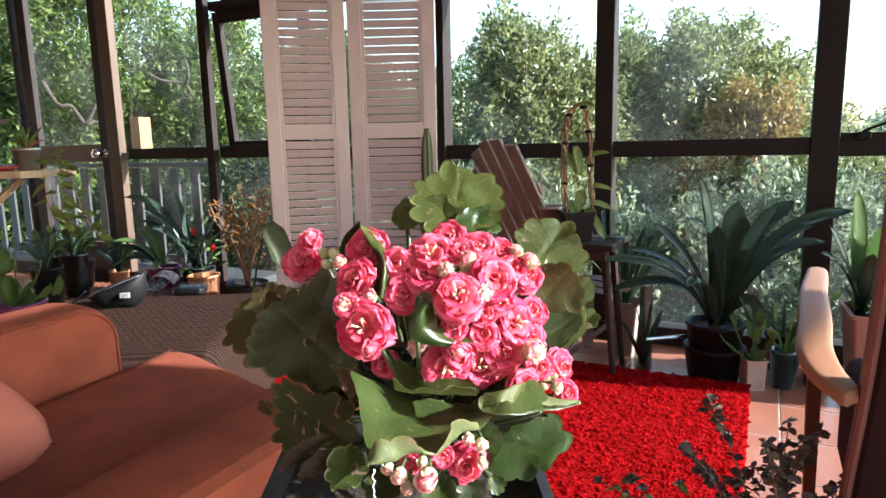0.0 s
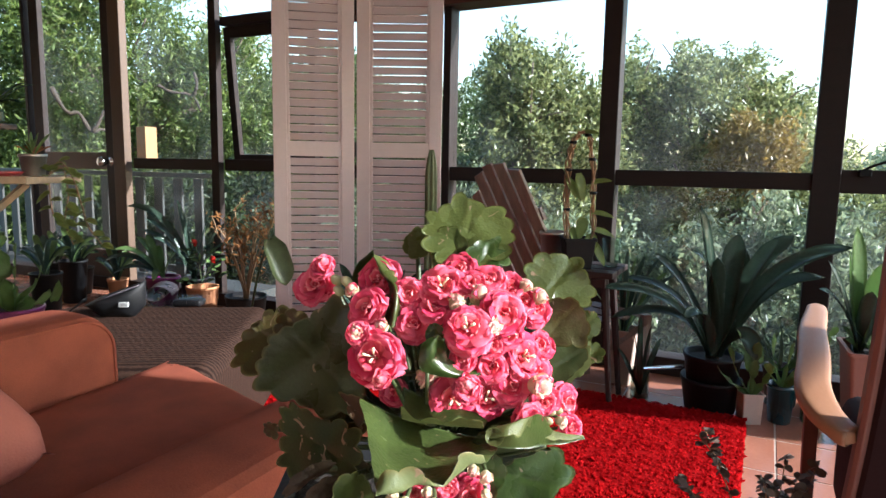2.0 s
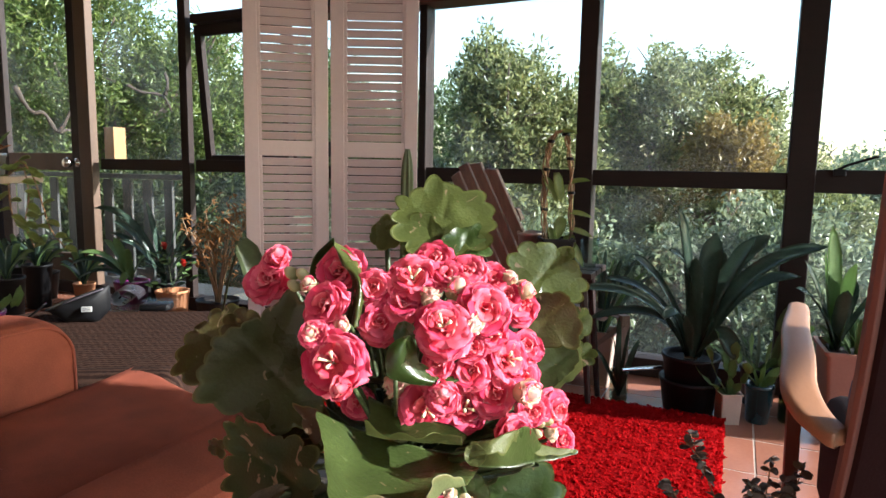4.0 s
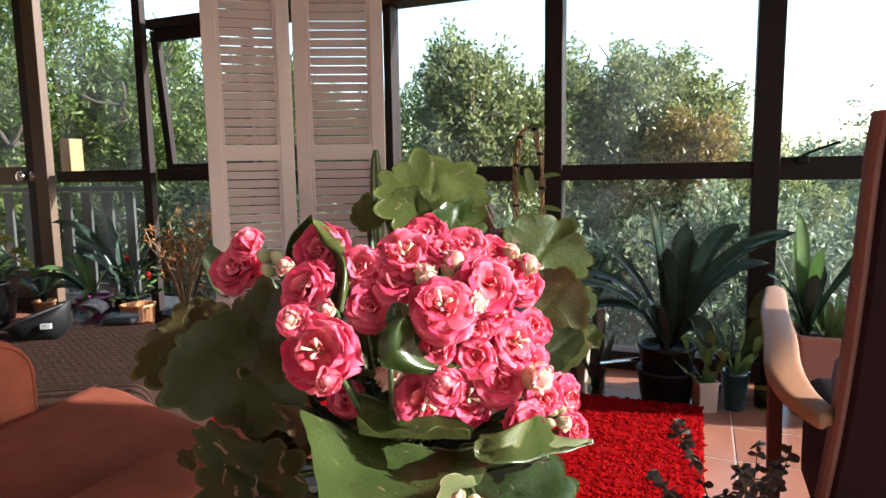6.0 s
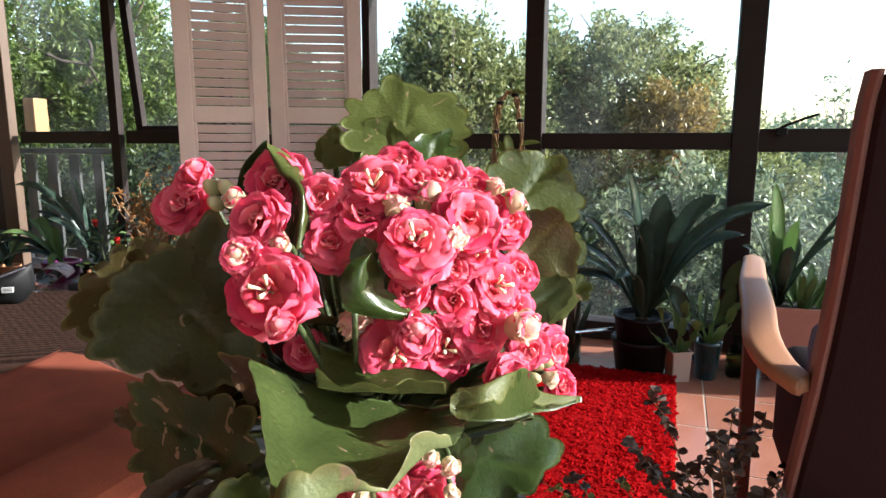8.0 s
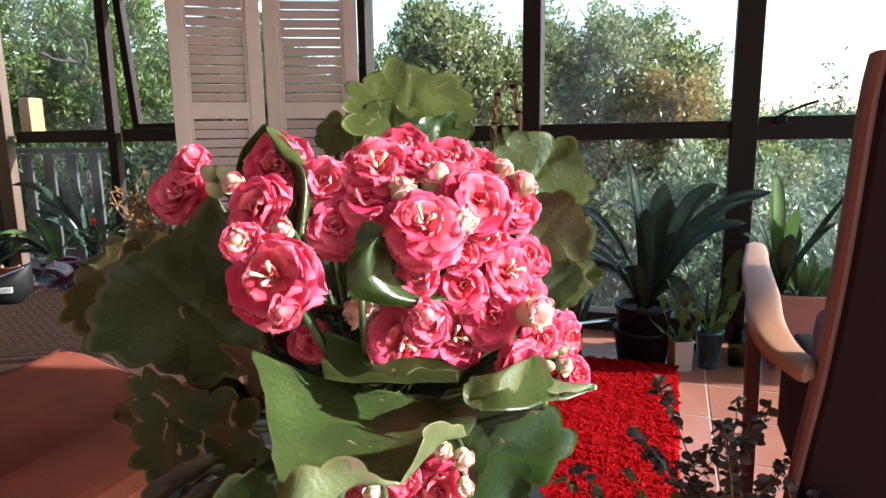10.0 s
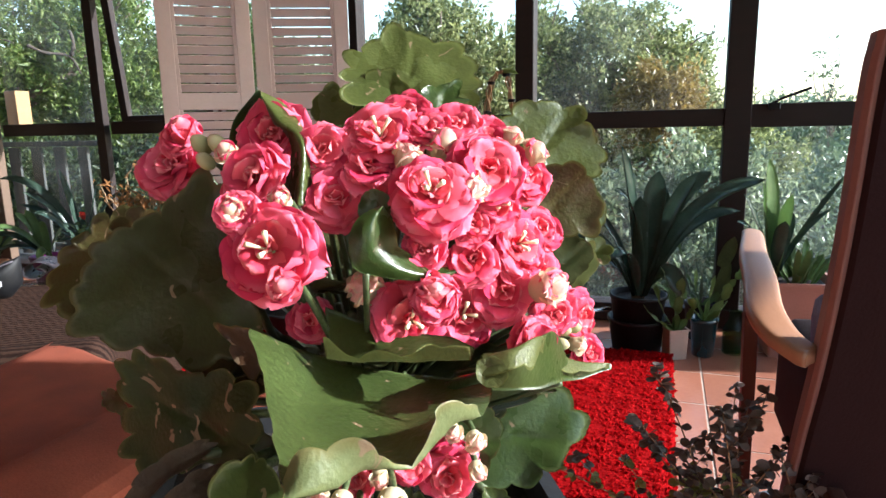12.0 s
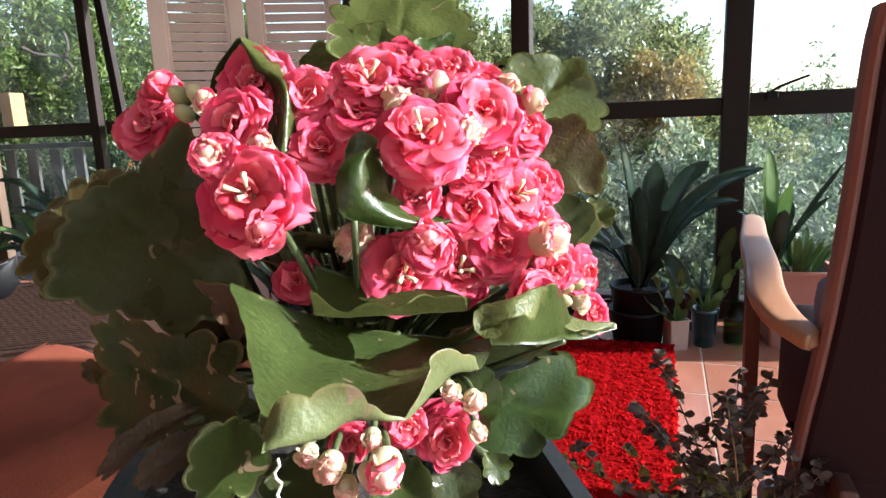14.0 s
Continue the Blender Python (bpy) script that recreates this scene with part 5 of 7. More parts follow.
def soft_box(lo, hi, r, n=8, crown=0.0, rough=0.0, seed=0.0):
    """A padded block with rounded edges of radius r and a slightly domed top."""
    lo, hi = Vector(lo), Vector(hi)
    c, h = (lo + hi) / 2, (hi - lo) / 2
    bm = bmesh.new()
    bmesh.ops.create_cube(bm, size=2.0)
    bmesh.ops.subdivide_edges(bm, edges=bm.edges[:], cuts=n, use_grid_fill=True)
    for v in bm.verts:
        q = Vector([v.co[i] * h[i] for i in range(3)])
        # more points near the edges
        q = Vector([math.copysign(h[i] * (1 - (1 - abs(v.co[i])) ** 1.7), v.co[i]) for i in range(3)])
        inner = Vector([max(-h[i] + r, min(h[i] - r, q[i])) for i in range(3)])
        d = q - inner
        if d.length > 1e-6:
            q = inner + d.normalized() * r
        if crown:
            q.z += crown * (1 - (q.x / h.x) ** 2) * (1 - (q.y / h.y) ** 2) * (1 if q.z > 0 else -0.3)
        if rough:
            q += Vector((1, 1, 1)) * rough * noise.noise(q * 6 + Vector((seed, 0, 0)))
        v.co = c + q
    return bm


# ---- rust armchair facing the windows ----
armchair = thing("armchair", "rust-coloured velour armchair with rounded arms", "armchair", group="armchairs")
part("base", box((-1.66, 0.02, 0.06), (-0.78, 1.06, 0.24), 0.015), M_RUST, armchair)
bm = soft_box((0.0, 0.0, 0.235), (1.0, 1.0, 0.412), 0.024, 11, 0.0, 0.002)
for v in bm.verts:
    # a cushion that splays towards its front, with one front corner drawn out
    f, g = v.co.x, v.co.y
    back = Vector((-1.415, 0.24)).lerp(Vector((-0.86, 0.20)), f)
    front = Vector((-1.522, 1.275)).lerp(Vector((-0.985, 1.125)), f)
    edge = min(f, 1 - f, 0.06) / 0.06 * min(g, 1 - g, 0.06) / 0.06
    p = back.lerp(front, g)
    v.co.x, v.co.y = p.x, p.y
    v.co.z += 0.010 * (1 - edge) * (1 if v.co.z > 0.33 else 0) * max(0.0, g - 0.8) * (1 - f) * 5
part("seat_cushion", bm, M_RUST, armchair, smooth=True)


def arm(x0, x1, y0, y1, top, r, piped):
    """An upholstered arm: straight sides, a front that rolls over into the top, piping along the side edges."""
    line = [(y0, 0.06), (y0, top - 0.02), (y0 + 0.02, top)] + [(y1 - r + r * math.sin(t * math.pi / 20), top - r + r * math.cos(t * math.pi / 20)) for t in range(11)] + [(y1 + 0.004, (top - r) * 0.6), (y1, 0.06)]
    line = [(y, z - 0.012 * max(0.0, (y1 - r - y) / (y1 - y0)) if z > 0.3 else z) for y, z in line]
    bm = bmesh.new()
    n = 11
    rows = []
    for i in range(n):
        u = i / (n - 1)
        e = 0.016 * (1 - (1 - abs(2 * u - 1)) * 3) ** 2 if abs(2 * u - 1) > 2 / 3 else 0.0
        crown = 0.008 * math.sin(math.pi * u)
        row = []
        for y, z in line:
            d = Vector((0, y - (y0 + y1) / 2, z - 0.33))
            d = Vector((0, d.y / ((y1 - y0) / 2), d.z / 0.27)).normalized()
            row.append(bm.verts.new((x0 + (x1 - x0) * u, y + d.y * (crown - e), z + (d.z * (crown - e) if z > 0.1 else 0))))
        rows.append(row)
    for p, q in zip(rows, rows[1:]):
        for j in range(len(line) - 1):
            bm.faces.new((p[j], p[j + 1], q[j + 1], q[j]))
    bm.faces.new(rows[0])
    bm.faces.new(rows[-1][::-1])
    bmesh.ops.recalc_face_normals(bm, faces=bm.faces[:])
    edges = [[v.co.copy() for v in row[1:]] for row in (rows[0], rows[-1])]
    ob = part("armrest", bm, M_RUST, armchair)
    for pts in edges if piped else ():
        part("piping", tube([p + Vector((0, 0.003, 0.003)) for p in pts], 0.0045, 7), M_RUST, ob, smooth=True)


arm(-1.715, -1.519, 0.05, 1.092, 0.592, 0.095, True)
arm(-0.83, -0.64, 0.05, 1.06, 0.535, 0.095, False)
part("backrest", soft_box((-1.70, -0.18, 0.06), (-0.66, 0.10, 0.92), 0.09, 9, 0.0, 0.004, 7), M_RUST, armchair, smooth=True)
for x in (-1.60, -0.76):
    for y in (0.10, 0.98):
        part("foot", lathe([(0.022, 0.0), (0.028, 0.06)], 12, Matrix.Translation((x, y, 0.03 if y > 0.95 else 0))), M_DARKWOOD, armchair)
cushion = thing("cushion", "plump salmon-orange cushion leaning on the armchair back", "cushion")
def pillow(at, u_axis, v_axis, a, b, plump, n=22):
    """A plump pillow with four drawn-out corners and a thin seam round its edge."""
    at, u_axis, v_axis = Vector(at), Vector(u_axis).normalized(), Vector(v_axis).normalized()
    up = u_axis.cross(v_axis)
    bm = bmesh.new()
    grids = []
    for side in (1, -1):
        rows = []
        for i in range(n + 1):
            row = []
            for j in range(n + 1):
                u, v = -1 + 2 * i / n, -1 + 2 * j / n
                f = ((1 - u ** 4) * (1 - v ** 4)) ** 0.55
                pu, pv = u * a * (1 - 0.10 * (1 - v * v)), v * b * (1 - 0.10 * (1 - u * u))
                crease = 0.010 * noise.noise(Vector((u * 3, v * 3, side))) * f
                row.append(bm.verts.new(at + u_axis * pu + v_axis * pv + up * (side * (plump * f + 0.004) + crease)))
            rows.append(row)
        for p, q in zip(rows, rows[1:]):
            for j in range(n):
                bm.faces.new((p[j], q[j], q[j + 1], p[j + 1]) if side > 0 else (p[j], p[j + 1], q[j + 1], q[j]))
        grids.append(rows)
    bmesh.ops.remove_doubles(bm, verts=bm.verts[:], dist=0.009)
    return bm


bm = pillow((-1.30, 0.40, 0.575), (1, 0, 0), (0, 0.93, -0.36), 0.22, 0.27, 0.125)
part("cover", bm, M_SALMON, cushion, smooth=True)

# ---- ottoman under a woven mat ----
ottoman = thing("ottoman", "low ottoman draped with a ribbed brown woven seagrass mat", "ottoman", (-2.10, 1.51, 0.0), rz=31)
part("body", box((-0.22, -0.50, 0.05), (0.47, 0.17, 0.375), 0.02), M_BACKCLOTH, ottoman)
for x in (-0.17, 0.42):
    for y in (-0.44, 0.12):
        part("foot", lathe([(0.02, 0.0), (0.025, 0.05)], 10, Matrix.Translation((x, y, 0.03))), M_DARKWOOD, ottoman)
vs, fs = [], []
nx, ny = 170, 270
for j in range(ny + 1):
    for i in range(nx + 1):
        u, v = -0.76 + 1.62 * i / nx, -0.80 + 1.14 * j / ny
        x, y, z = u, v, 0.405
        for a, h, s in ((u, 0.46 if u > 0 else 0.255 + 0.45 * max(0.0, 0.20 - v), 0), (v, 0.53 if v < 0 else 0.205, 1)):
            over = abs(a) - h
            if over > 0:
                r = 0.05
                ang = min(over / r, 1.45)
                if s == 0:
                    x = math.copysign(h + r * math.sin(ang), u)
                else:
                    y = math.copysign(h + r * math.sin(ang), v) - 0.02
                z -= r * (1 - math.cos(ang)) + max(0, over - r * 1.45)
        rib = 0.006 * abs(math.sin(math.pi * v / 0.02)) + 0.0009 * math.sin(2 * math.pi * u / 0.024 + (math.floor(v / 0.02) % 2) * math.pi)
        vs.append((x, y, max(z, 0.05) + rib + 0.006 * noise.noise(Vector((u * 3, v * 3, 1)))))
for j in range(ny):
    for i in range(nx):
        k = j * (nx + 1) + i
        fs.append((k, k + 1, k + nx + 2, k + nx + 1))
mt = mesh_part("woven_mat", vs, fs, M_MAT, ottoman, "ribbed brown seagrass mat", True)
sol = mt.modifiers.new("thickness", "SOLIDIFY")
sol.thickness, sol.offset = 0.006, 1

# ---- bag, rolled pouch and wrapped packet on the mat ----
M_BLACKCLOTH = mat("black_nylon", (0.007, 0.007, 0.008), 0.5, 0.3, 20, 0.25, 350, spec=0.25)
M_GREYCLOTH = mat("dark_grey_vinyl", (0.085, 0.075, 0.090), 0.3, 0.4, 16, 0.2, 200)
M_LABEL_GREY = mat("grey_printed_label", (0.36, 0.36, 0.35), 0.6, 0.2, 60, 0.0, 90)
M_FILM = glass_mat("clear_wrapping_film", (0.92, 0.91, 0.92), 0.22)
bag = thing("waist_bag", "black nylon bag with a small white label", "bag", (-2.135, 1.528, 0.412), rz=34)
vs, fs, n, k = [], [], 24, 16
for i in range(k + 1):
    u = -1 + 2 * i / k
    # boat-shaped: a straight slanting mouth, a keel that rises to a point at one end
    top = 0.098 + 0.042 * u - 0.018 * max(0.0, -u - 0.5)
    keel = 0.075 * max(0.0, -u - 0.25) ** 1.3 + 0.16 * max(0.0, u - 0.55) ** 1.5
    ww = 0.066 * (1 - abs(u) ** 3 * 0.85)
    for j in range(n):
        a = 2 * math.pi * j / n
        h = 0.5 * (1 + math.copysign(abs(math.sin(a)) ** 0.7, math.sin(a)))
        vs.append((0.108 * u, ww * (0.55 + 0.45 * h) * math.cos(a), keel + (top - keel) * h + 0.004 * noise.noise(Vector((u * 3, math.cos(a), math.sin(a))))))
for i in range(k):
    for j in range(n):
        fs.append((i * n + j, i * n + (j + 1) % n, (i + 1) * n + (j + 1) % n, (i + 1) * n + j))
fs += [tuple(range(n - 1, -1, -1)), tuple(k * n + j for j in range(n))]
mesh_part("pouch", vs, fs, M_BLACKCLOTH, bag, "", True)
part("label_patch", box((0.034, -0.0655, 0.052), (0.066, -0.0530, 0.069)), M_LABEL_GREY, bag, "small grey-white printed label")
for i, w in enumerate((0.004, 0.010, 0.007)):
    part("print_bar", box((0.038, -0.0662, 0.055 + 0.004 * i), (0.038 + w * 2.4, -0.0652, 0.057 + 0.004 * i)), M_GREYCLOTH, bag)
part("zip", tube(smooth_path([(-0.096, -0.012, 0.050), (0.0, -0.058, 0.092), (0.094, -0.018, 0.126)], 6), 0.0028, 6), M_GREYCLOTH, bag, smooth=True)
part("strap", tube(smooth_path([(-0.11, 0, 0.07), (-0.16, 0.02, 0.03), (-0.20, 0.03, 0.006), (-0.27, 0.03, 0.005)], 6), 0.009, 8, 0.25), M_BLACKCLOTH, bag, smooth=True)
blister = thing("blister_pack", "clear moulded plastic blister tray lying on the mat", "plastic tray", (-2.145, 1.722, 0.412), rz=26)
part("sheet", soft_box((-0.075, -0.03, 0.0), (0.075, 0.035, 0.006), 0.003, 5, 0.0, 0.002, 2), M_FILM, blister)
for k in range(3):
    part("bubble", soft_box((-0.066 + 0.046 * k, -0.022, 0.004), (-0.026 + 0.046 * k, 0.026, 0.026), 0.008, 5), M_FILM, blister, smooth=True)
pouch = thing("rolled_pouch", "shiny dark grey vinyl pouch rolled up on the blister tray", "pouch", (-2.165, 1.752, 0.428), rz=128)
bm = bmesh.new()
pts = [Vector((0, 1.35 * (0.008 + 0.0019 * t) * math.cos(t * 0.5), 0.040 + (0.008 + 0.0017 * t) * math.sin(t * 0.5))) for t in range(20)]
rows = []
for x in (-0.075, -0.04, 0.0, 0.04, 0.065):
    rows.append([bm.verts.new((x + 0.004 * math.sin(i), p.y, p.z)) for i, p in enumerate(pts)])
for a, b in zip(rows, rows[1:]):
    for i in range(len(pts) - 1):
        bm.faces.new((a[i], a[i + 1], b[i + 1], b[i]))
bmesh.ops.solidify(bm, geom=bm.faces[:], thickness=0.003)
part("roll", bm, M_GREYCLOTH, pouch, smooth=True)
packet = thing("wrapped_packet", "dark packet in crinkled clear plastic wrap", "packet", (-2.055, 1.800, 0.412), rz=24)
part("content", soft_box((-0.058, -0.030, 0.0), (0.055, 0.038, 0.032), 0.014, 5, 0.0, 0.006, 2), M_BLACKCLOTH, packet, smooth=True)
part("wrap", soft_box((-0.066, -0.040, 0.0), (0.074, 0.045, 0.040), 0.016, 9, 0.0, 0.012, 6), M_FILM, packet)

# ---- red shag rug ----
rug = thing("rug", "bright red deep-pile shag rug on the tiles", "rug")
RX0, RX1, RY0, RY1 = -2.45, 0.012, 0.95, 2.70
nx, ny = 170, 120
vs, fs = [], []
for j in range(ny + 1):
    for i in range(nx + 1):
        u, v = i / nx, j / ny
        x, y = RX0 + (RX1 - RX0) * u, RY0 + (RY1 - RY0) * v
        e = min(u * (RX1 - RX0), (1 - u) * (RX1 - RX0), v * (RY1 - RY0), (1 - v) * (RY1 - RY0))
        z = 0.026 * min(1, e / 0.025) ** 0.5 + 0.004 + 0.003 * noise.noise(Vector((x * 16, y * 16, 0))) * min(1, e / 0.03)
        vs.append((x + 0.006 * noise.noise(Vector((y * 9, x * 3, 2))), y + 0.006 * noise.noise(Vector((x * 9, y * 3, 5))), max(z, 0.001)))
for j in range(ny):
    for i in range(nx):
        k = j * (nx + 1) + i
        fs.append((k, k + 1, k + nx + 2, k + nx + 1))
mesh_part("backing", vs, fs, M_RUG, rug, "", True)
rng = np.random.default_rng(4)
n = 110000
px, py = rng.uniform(RX0 + 0.01, RX1 - 0.004, n), rng.uniform(RY0 + 0.01, RY1 - 0.004, n)
keep = (px > -2.35) & ((px > -1.75) | (py > 1.6)) & ((px > -0.62) | (py > 1.30))
px, py = px[keep], py[keep]
n = len(px)
tuft = np.sin(px * 128 + 3 * np.sin(py * 17)) * np.sin(py * 118 + 2.5 * np.sin(px * 13)) + 0.7 * np.sin(px * 21 + 1.3) * np.sin(py * 34)
lean = np.stack([np.cos(px * 128) * 0.006 + rng.normal(0, 0.005, n), np.cos(py * 118) * 0.006 + rng.normal(0, 0.005, n), rng.uniform(0.008, 0.012, n) + 0.0022 * tuft], 1)
foot = np.stack([px, py, np.full(n, 0.026)], 1)
side = np.cross(lean, rng.normal(size=(n, 3)))
side *= (rng.uniform(0.0035, 0.0062, n) / np.linalg.norm(side, axis=1))[:, None]
v = np.empty((n, 4, 3))
v[:, 0], v[:, 1], v[:, 2], v[:, 3] = foot - side, foot + side, foot + lean * 0.7 + side * 1.2, foot + lean + np.array([0, 0, -0.003])
tri = (np.arange(n)[:, None] * 4 + np.array([0, 1, 2, 0, 2, 3])).reshape(-1, 3)
me = bpy.data.meshes.new("shag")
me.from_pydata(v.reshape(-1, 3).tolist(), [], tri.tolist())
me.materials.append(M_RUG)
pile = new("shag", me)
pile.parent = rug
pile["kind"] = "stuff"

# ---- plant building blocks ----
M_STRAP = mat("dark_strap_leaf", (0.085, 0.130, 0.095), 0.22, 0.4, 14, 0.08, 90, color2=(0.050, 0.085, 0.062), translucent=0.1)
M_STRAP_L = mat("mid_green_leaf", (0.19, 0.30, 0.10), 0.4, 0.35, 14, 0.12, 90, translucent=0.2)
M_FLAT = mat("flat_cactus_green", (0.27, 0.38, 0.12), 0.45, 0.35, 18, 0.15, 120, translucent=0.3)
M_FLAT_D = mat("dull_cactus_green", (0.13, 0.17, 0.07), 0.5, 0.4, 18, 0.15, 120)
M_TERRA = mat("terracotta_pot", (0.50, 0.22, 0.10), 0.75, 0.25, 9, 0.2, 120)
M_PURPLE = mat("purple_plastic_pot", (0.16, 0.012, 0.11), 0.35, 0.2, 9, 0.05, 100)
M_TEAL = mat("dark_teal_glaze", (0.012, 0.05, 0.06), 0.2, 0.4, 14, 0.05, 60, coat=0.4)
M_BEIGE = mat("beige_planter", (0.38, 0.28, 0.225), 0.6, 0.2, 9, 0.15, 120)
M_TIN = mat("galvanised_tin", (0.55, 0.54, 0.52), 0.35, 0.25, 16, 0.1, 90, metal=0.9)
M_DRYWOOD = mat("dry_stem", (0.34, 0.22, 0.12), 0.75, 0.35, 25, 0.3, 160)
M_DRYLEAF = mat("dry_orange_leaf", (0.46, 0.22, 0.07), 0.75, 0.4, 25, 0.2, 160, translucent=0.25)
M_HOYA = mat("hoya_leaf", (0.30, 0.36, 0.10), 0.4, 0.35, 20, 0.1, 120, translucent=0.35)
M_VINE = mat("brown_vine", (0.30, 0.17, 0.08), 0.6, 0.35, 30, 0.2, 200)
M_GLASSJAR = glass_mat("jar_glass", (0.82, 0.88, 0.84), 0.02)
M_REDFLOWER = mat("red_flower", (0.75, 0.03, 0.015), 0.5, 0.2, 40, 0.0, 200, translucent=0.25)


blade_rng = random.Random(77)
RT, FW = Vector((0.89, 0.455, 0)), Vector((-0.455, 0.89, 0))  # across and away, seen from the seats


def blade(parent, base, tip, bow, width, material, name="leaf", nseg=12, vee=0.25, point=0.7, twist=0.0, wavy=0.0, roll=None):
    """A strap leaf from base to tip, bowed by the given offset, folded along its rib."""
    base, tip, bow = Vector(base), Vector(tip), Vector(bow)
    mid = (base + tip) / 2 + bow
    # leaves lean their faces towards the light a little, each its own way
    across = (tip - base).dot(RT)
    lean_by = roll if roll is not None else (0.75 if across > 0 else -0.75) * blade_rng.uniform(0.5, 1.1)
    bm = bmesh.new()
    rows = []
    for i in range(nseg + 1):
        t = i / nseg
        p = base * (1 - t) ** 2 + mid * (2 * t * (1 - t)) + tip * t * t
        d = ((mid - base) * (1 - t) + (tip - mid) * t).normalized()
        s = d.cross(Vector((0, 0, 1)))
        if s.length < 0.05:
            s = d.cross(bow if bow.length > 1e-4 else Vector((1, 0, 0)))
        s.normalize()
        s = Matrix.Rotation(lean_by, 3, d) @ s
        if twist:
            s = Matrix.Rotation(twist * t, 3, d) @ s
        nn = s.cross(d).normalized()
        w = width * 0.5 * (0.55 + 0.45 * min(1, t * 4)) * (1 if t < point else math.cos((t - point) / (1 - point) * math.pi / 2) ** 0.7)
        w = max(w, width * 0.03) * (1 + wavy * abs(math.sin(t * nseg * 0.9)))
        rows.append([bm.verts.new(p + s * (w * k) + nn * (vee * w * abs(k))) for k in (-1, -0.5, 0, 0.5, 1)])
    for a, b in zip(rows, rows[1:]):
        for k in range(4):
            bm.faces.new((a[k], a[k + 1], b[k + 1], b[k]))
    bmesh.ops.solidify(bm, geom=bm.faces[:], thickness=max(0.0012, width * 0.03))
    return part(name, bm, material, parent, smooth=True)


def pot(parent, x, y, z, r0, r1, h, material, name="pot", label="", n=28, soil=True):
    ob = part(name, lathe(pot_profile(r0, r1, h, 0.004, 0.007), n, Matrix.Translation((x, y, z))), material, parent, label, True)
    if soil:
        part("soil", lathe([(0.0001, h - 0.022), (r1 - 0.006, h - 0.024), (r1 - 0.006, h - 0.03)], n, Matrix.Translation((x, y, z))), M_SOIL, parent)
    return ob


def off(base, a, up, away=0.0):
    return Vector(base) + RT * a + FW * away + Vector((0, 0, up))


# ---- clivia by the window ----
clivia = thing("potted_clivia", "large clivia with dark strap leaves in stacked black pots", "potted plant")
CP = (-0.135, 2.80, 0.0)
pot(clivia, CP[0], CP[1], 0.0, 0.098, 0.118, 0.145, M_BLACKPOT, "outer_pot", "large black plastic pot", 32, False)
pot(clivia, CP[0], CP[1], 0.06, 0.088, 0.112, 0.185, M_BLACKPOT, "pot", "black plastic pot", 32)
cb = Vector((CP[0], CP[1], 0.235))
for a, up, aw, bx, bz, w in ((-0.085, 0.62, 0.02, 0.03, 0.02, 0.062), (0.50, 0.47, -0.06, -0.12, 0.20, 0.068), (0.47, 0.33, 0.05, -0.08, 0.19, 0.056), (0.33, 0.50, 0.06, -0.08, 0.14, 0.062), (0.21, 0.50, -0.04, -0.03, 0.06, 0.072),
                             (0.085, 0.51, 0.03, 0.0, 0.02, 0.076), (-0.15, 0.45, -0.07, 0.08, 0.18, 0.056), (-0.26, 0.42, 0.04, 0.05, 0.10, 0.046), (-0.36, 0.31, 0.08, 0.08, 0.16, 0.046), (-0.48, 0.28, 0.0, 0.10, 0.18, 0.044),
                             (-0.42, 0.14, 0.06, 0.12, 0.20, 0.042), (0.12, 0.02, -0.12, 0.05, 0.20, 0.060), (-0.20, 0.20, -0.18, 0.04, 0.18, 0.05), (0.15, 0.44, 0.10, 0, 0.04, 0.06), (-0.03, 0.42, -0.05, 0, 0.03, 0.06)):
    blade(clivia, cb + RT * a * 0.05, off(cb, a, up, aw), RT * bx + Vector((0, 0, bz)), w * 1.15, M_STRAP, nseg=16, point=0.82)
for k in range(5):
    blade(clivia, cb + Vector((0.01 * k - 0.02, 0, -0.02)), cb + Vector((0.012 * k - 0.03, 0.01 * (k % 2), 0.06 + 0.01 * k)), (0, 0, 0), 0.02, M_DRYWOOD, "sheath", 5)

# ---- clear drinking-glass vase, beige planter and a silver rod ----
planter = thing("square_planter", "tall beige tapered planter with grassy leaves", "planter")
bm = square_pot(0.052, 0.070, 0.0, 0.26, 0.012, 0.005, 0.012)
bmesh.ops.translate(bm, verts=bm.verts, vec=(-0.545, 2.985, 0))
part("pot", bm, M_BEIGE, planter, "beige square pot")
part("soil", box((-0.605, 2.925, 0.22), (-0.485, 3.045, 0.235)), M_SOIL, planter)
for k in range(11):
    a = -0.24 + 0.048 * k
    blade(planter, (-0.545 + 0.004 * k - 0.02, 2.985, 0.24), off((-0.545, 2.985, 0.24), a, 0.20 + 0.16 * math.cos(a * 5) + 0.02 * (k % 3), -0.05 + 0.02 * (k % 4)), (0, 0, 0.10), 0.022, M_STRAP if k % 3 else M_STRAP_L)
jar = thing("glass_jar", "small clear glass jar with water and a leafy cutting", "jar")
part("jar_body", lathe([(0.036, 0.0), (0.040, 0.006), (0.040, 0.10), (0.036, 0.115), (0.038, 0.135), (0.035, 0.135), (0.034, 0.115), (0.037, 0.10), (0.037, 0.008), (0.0001, 0.006)], 24, Matrix.Translation((-0.42, 2.80, 0.0))), M_GLASSJAR, jar, "clear glass", True)
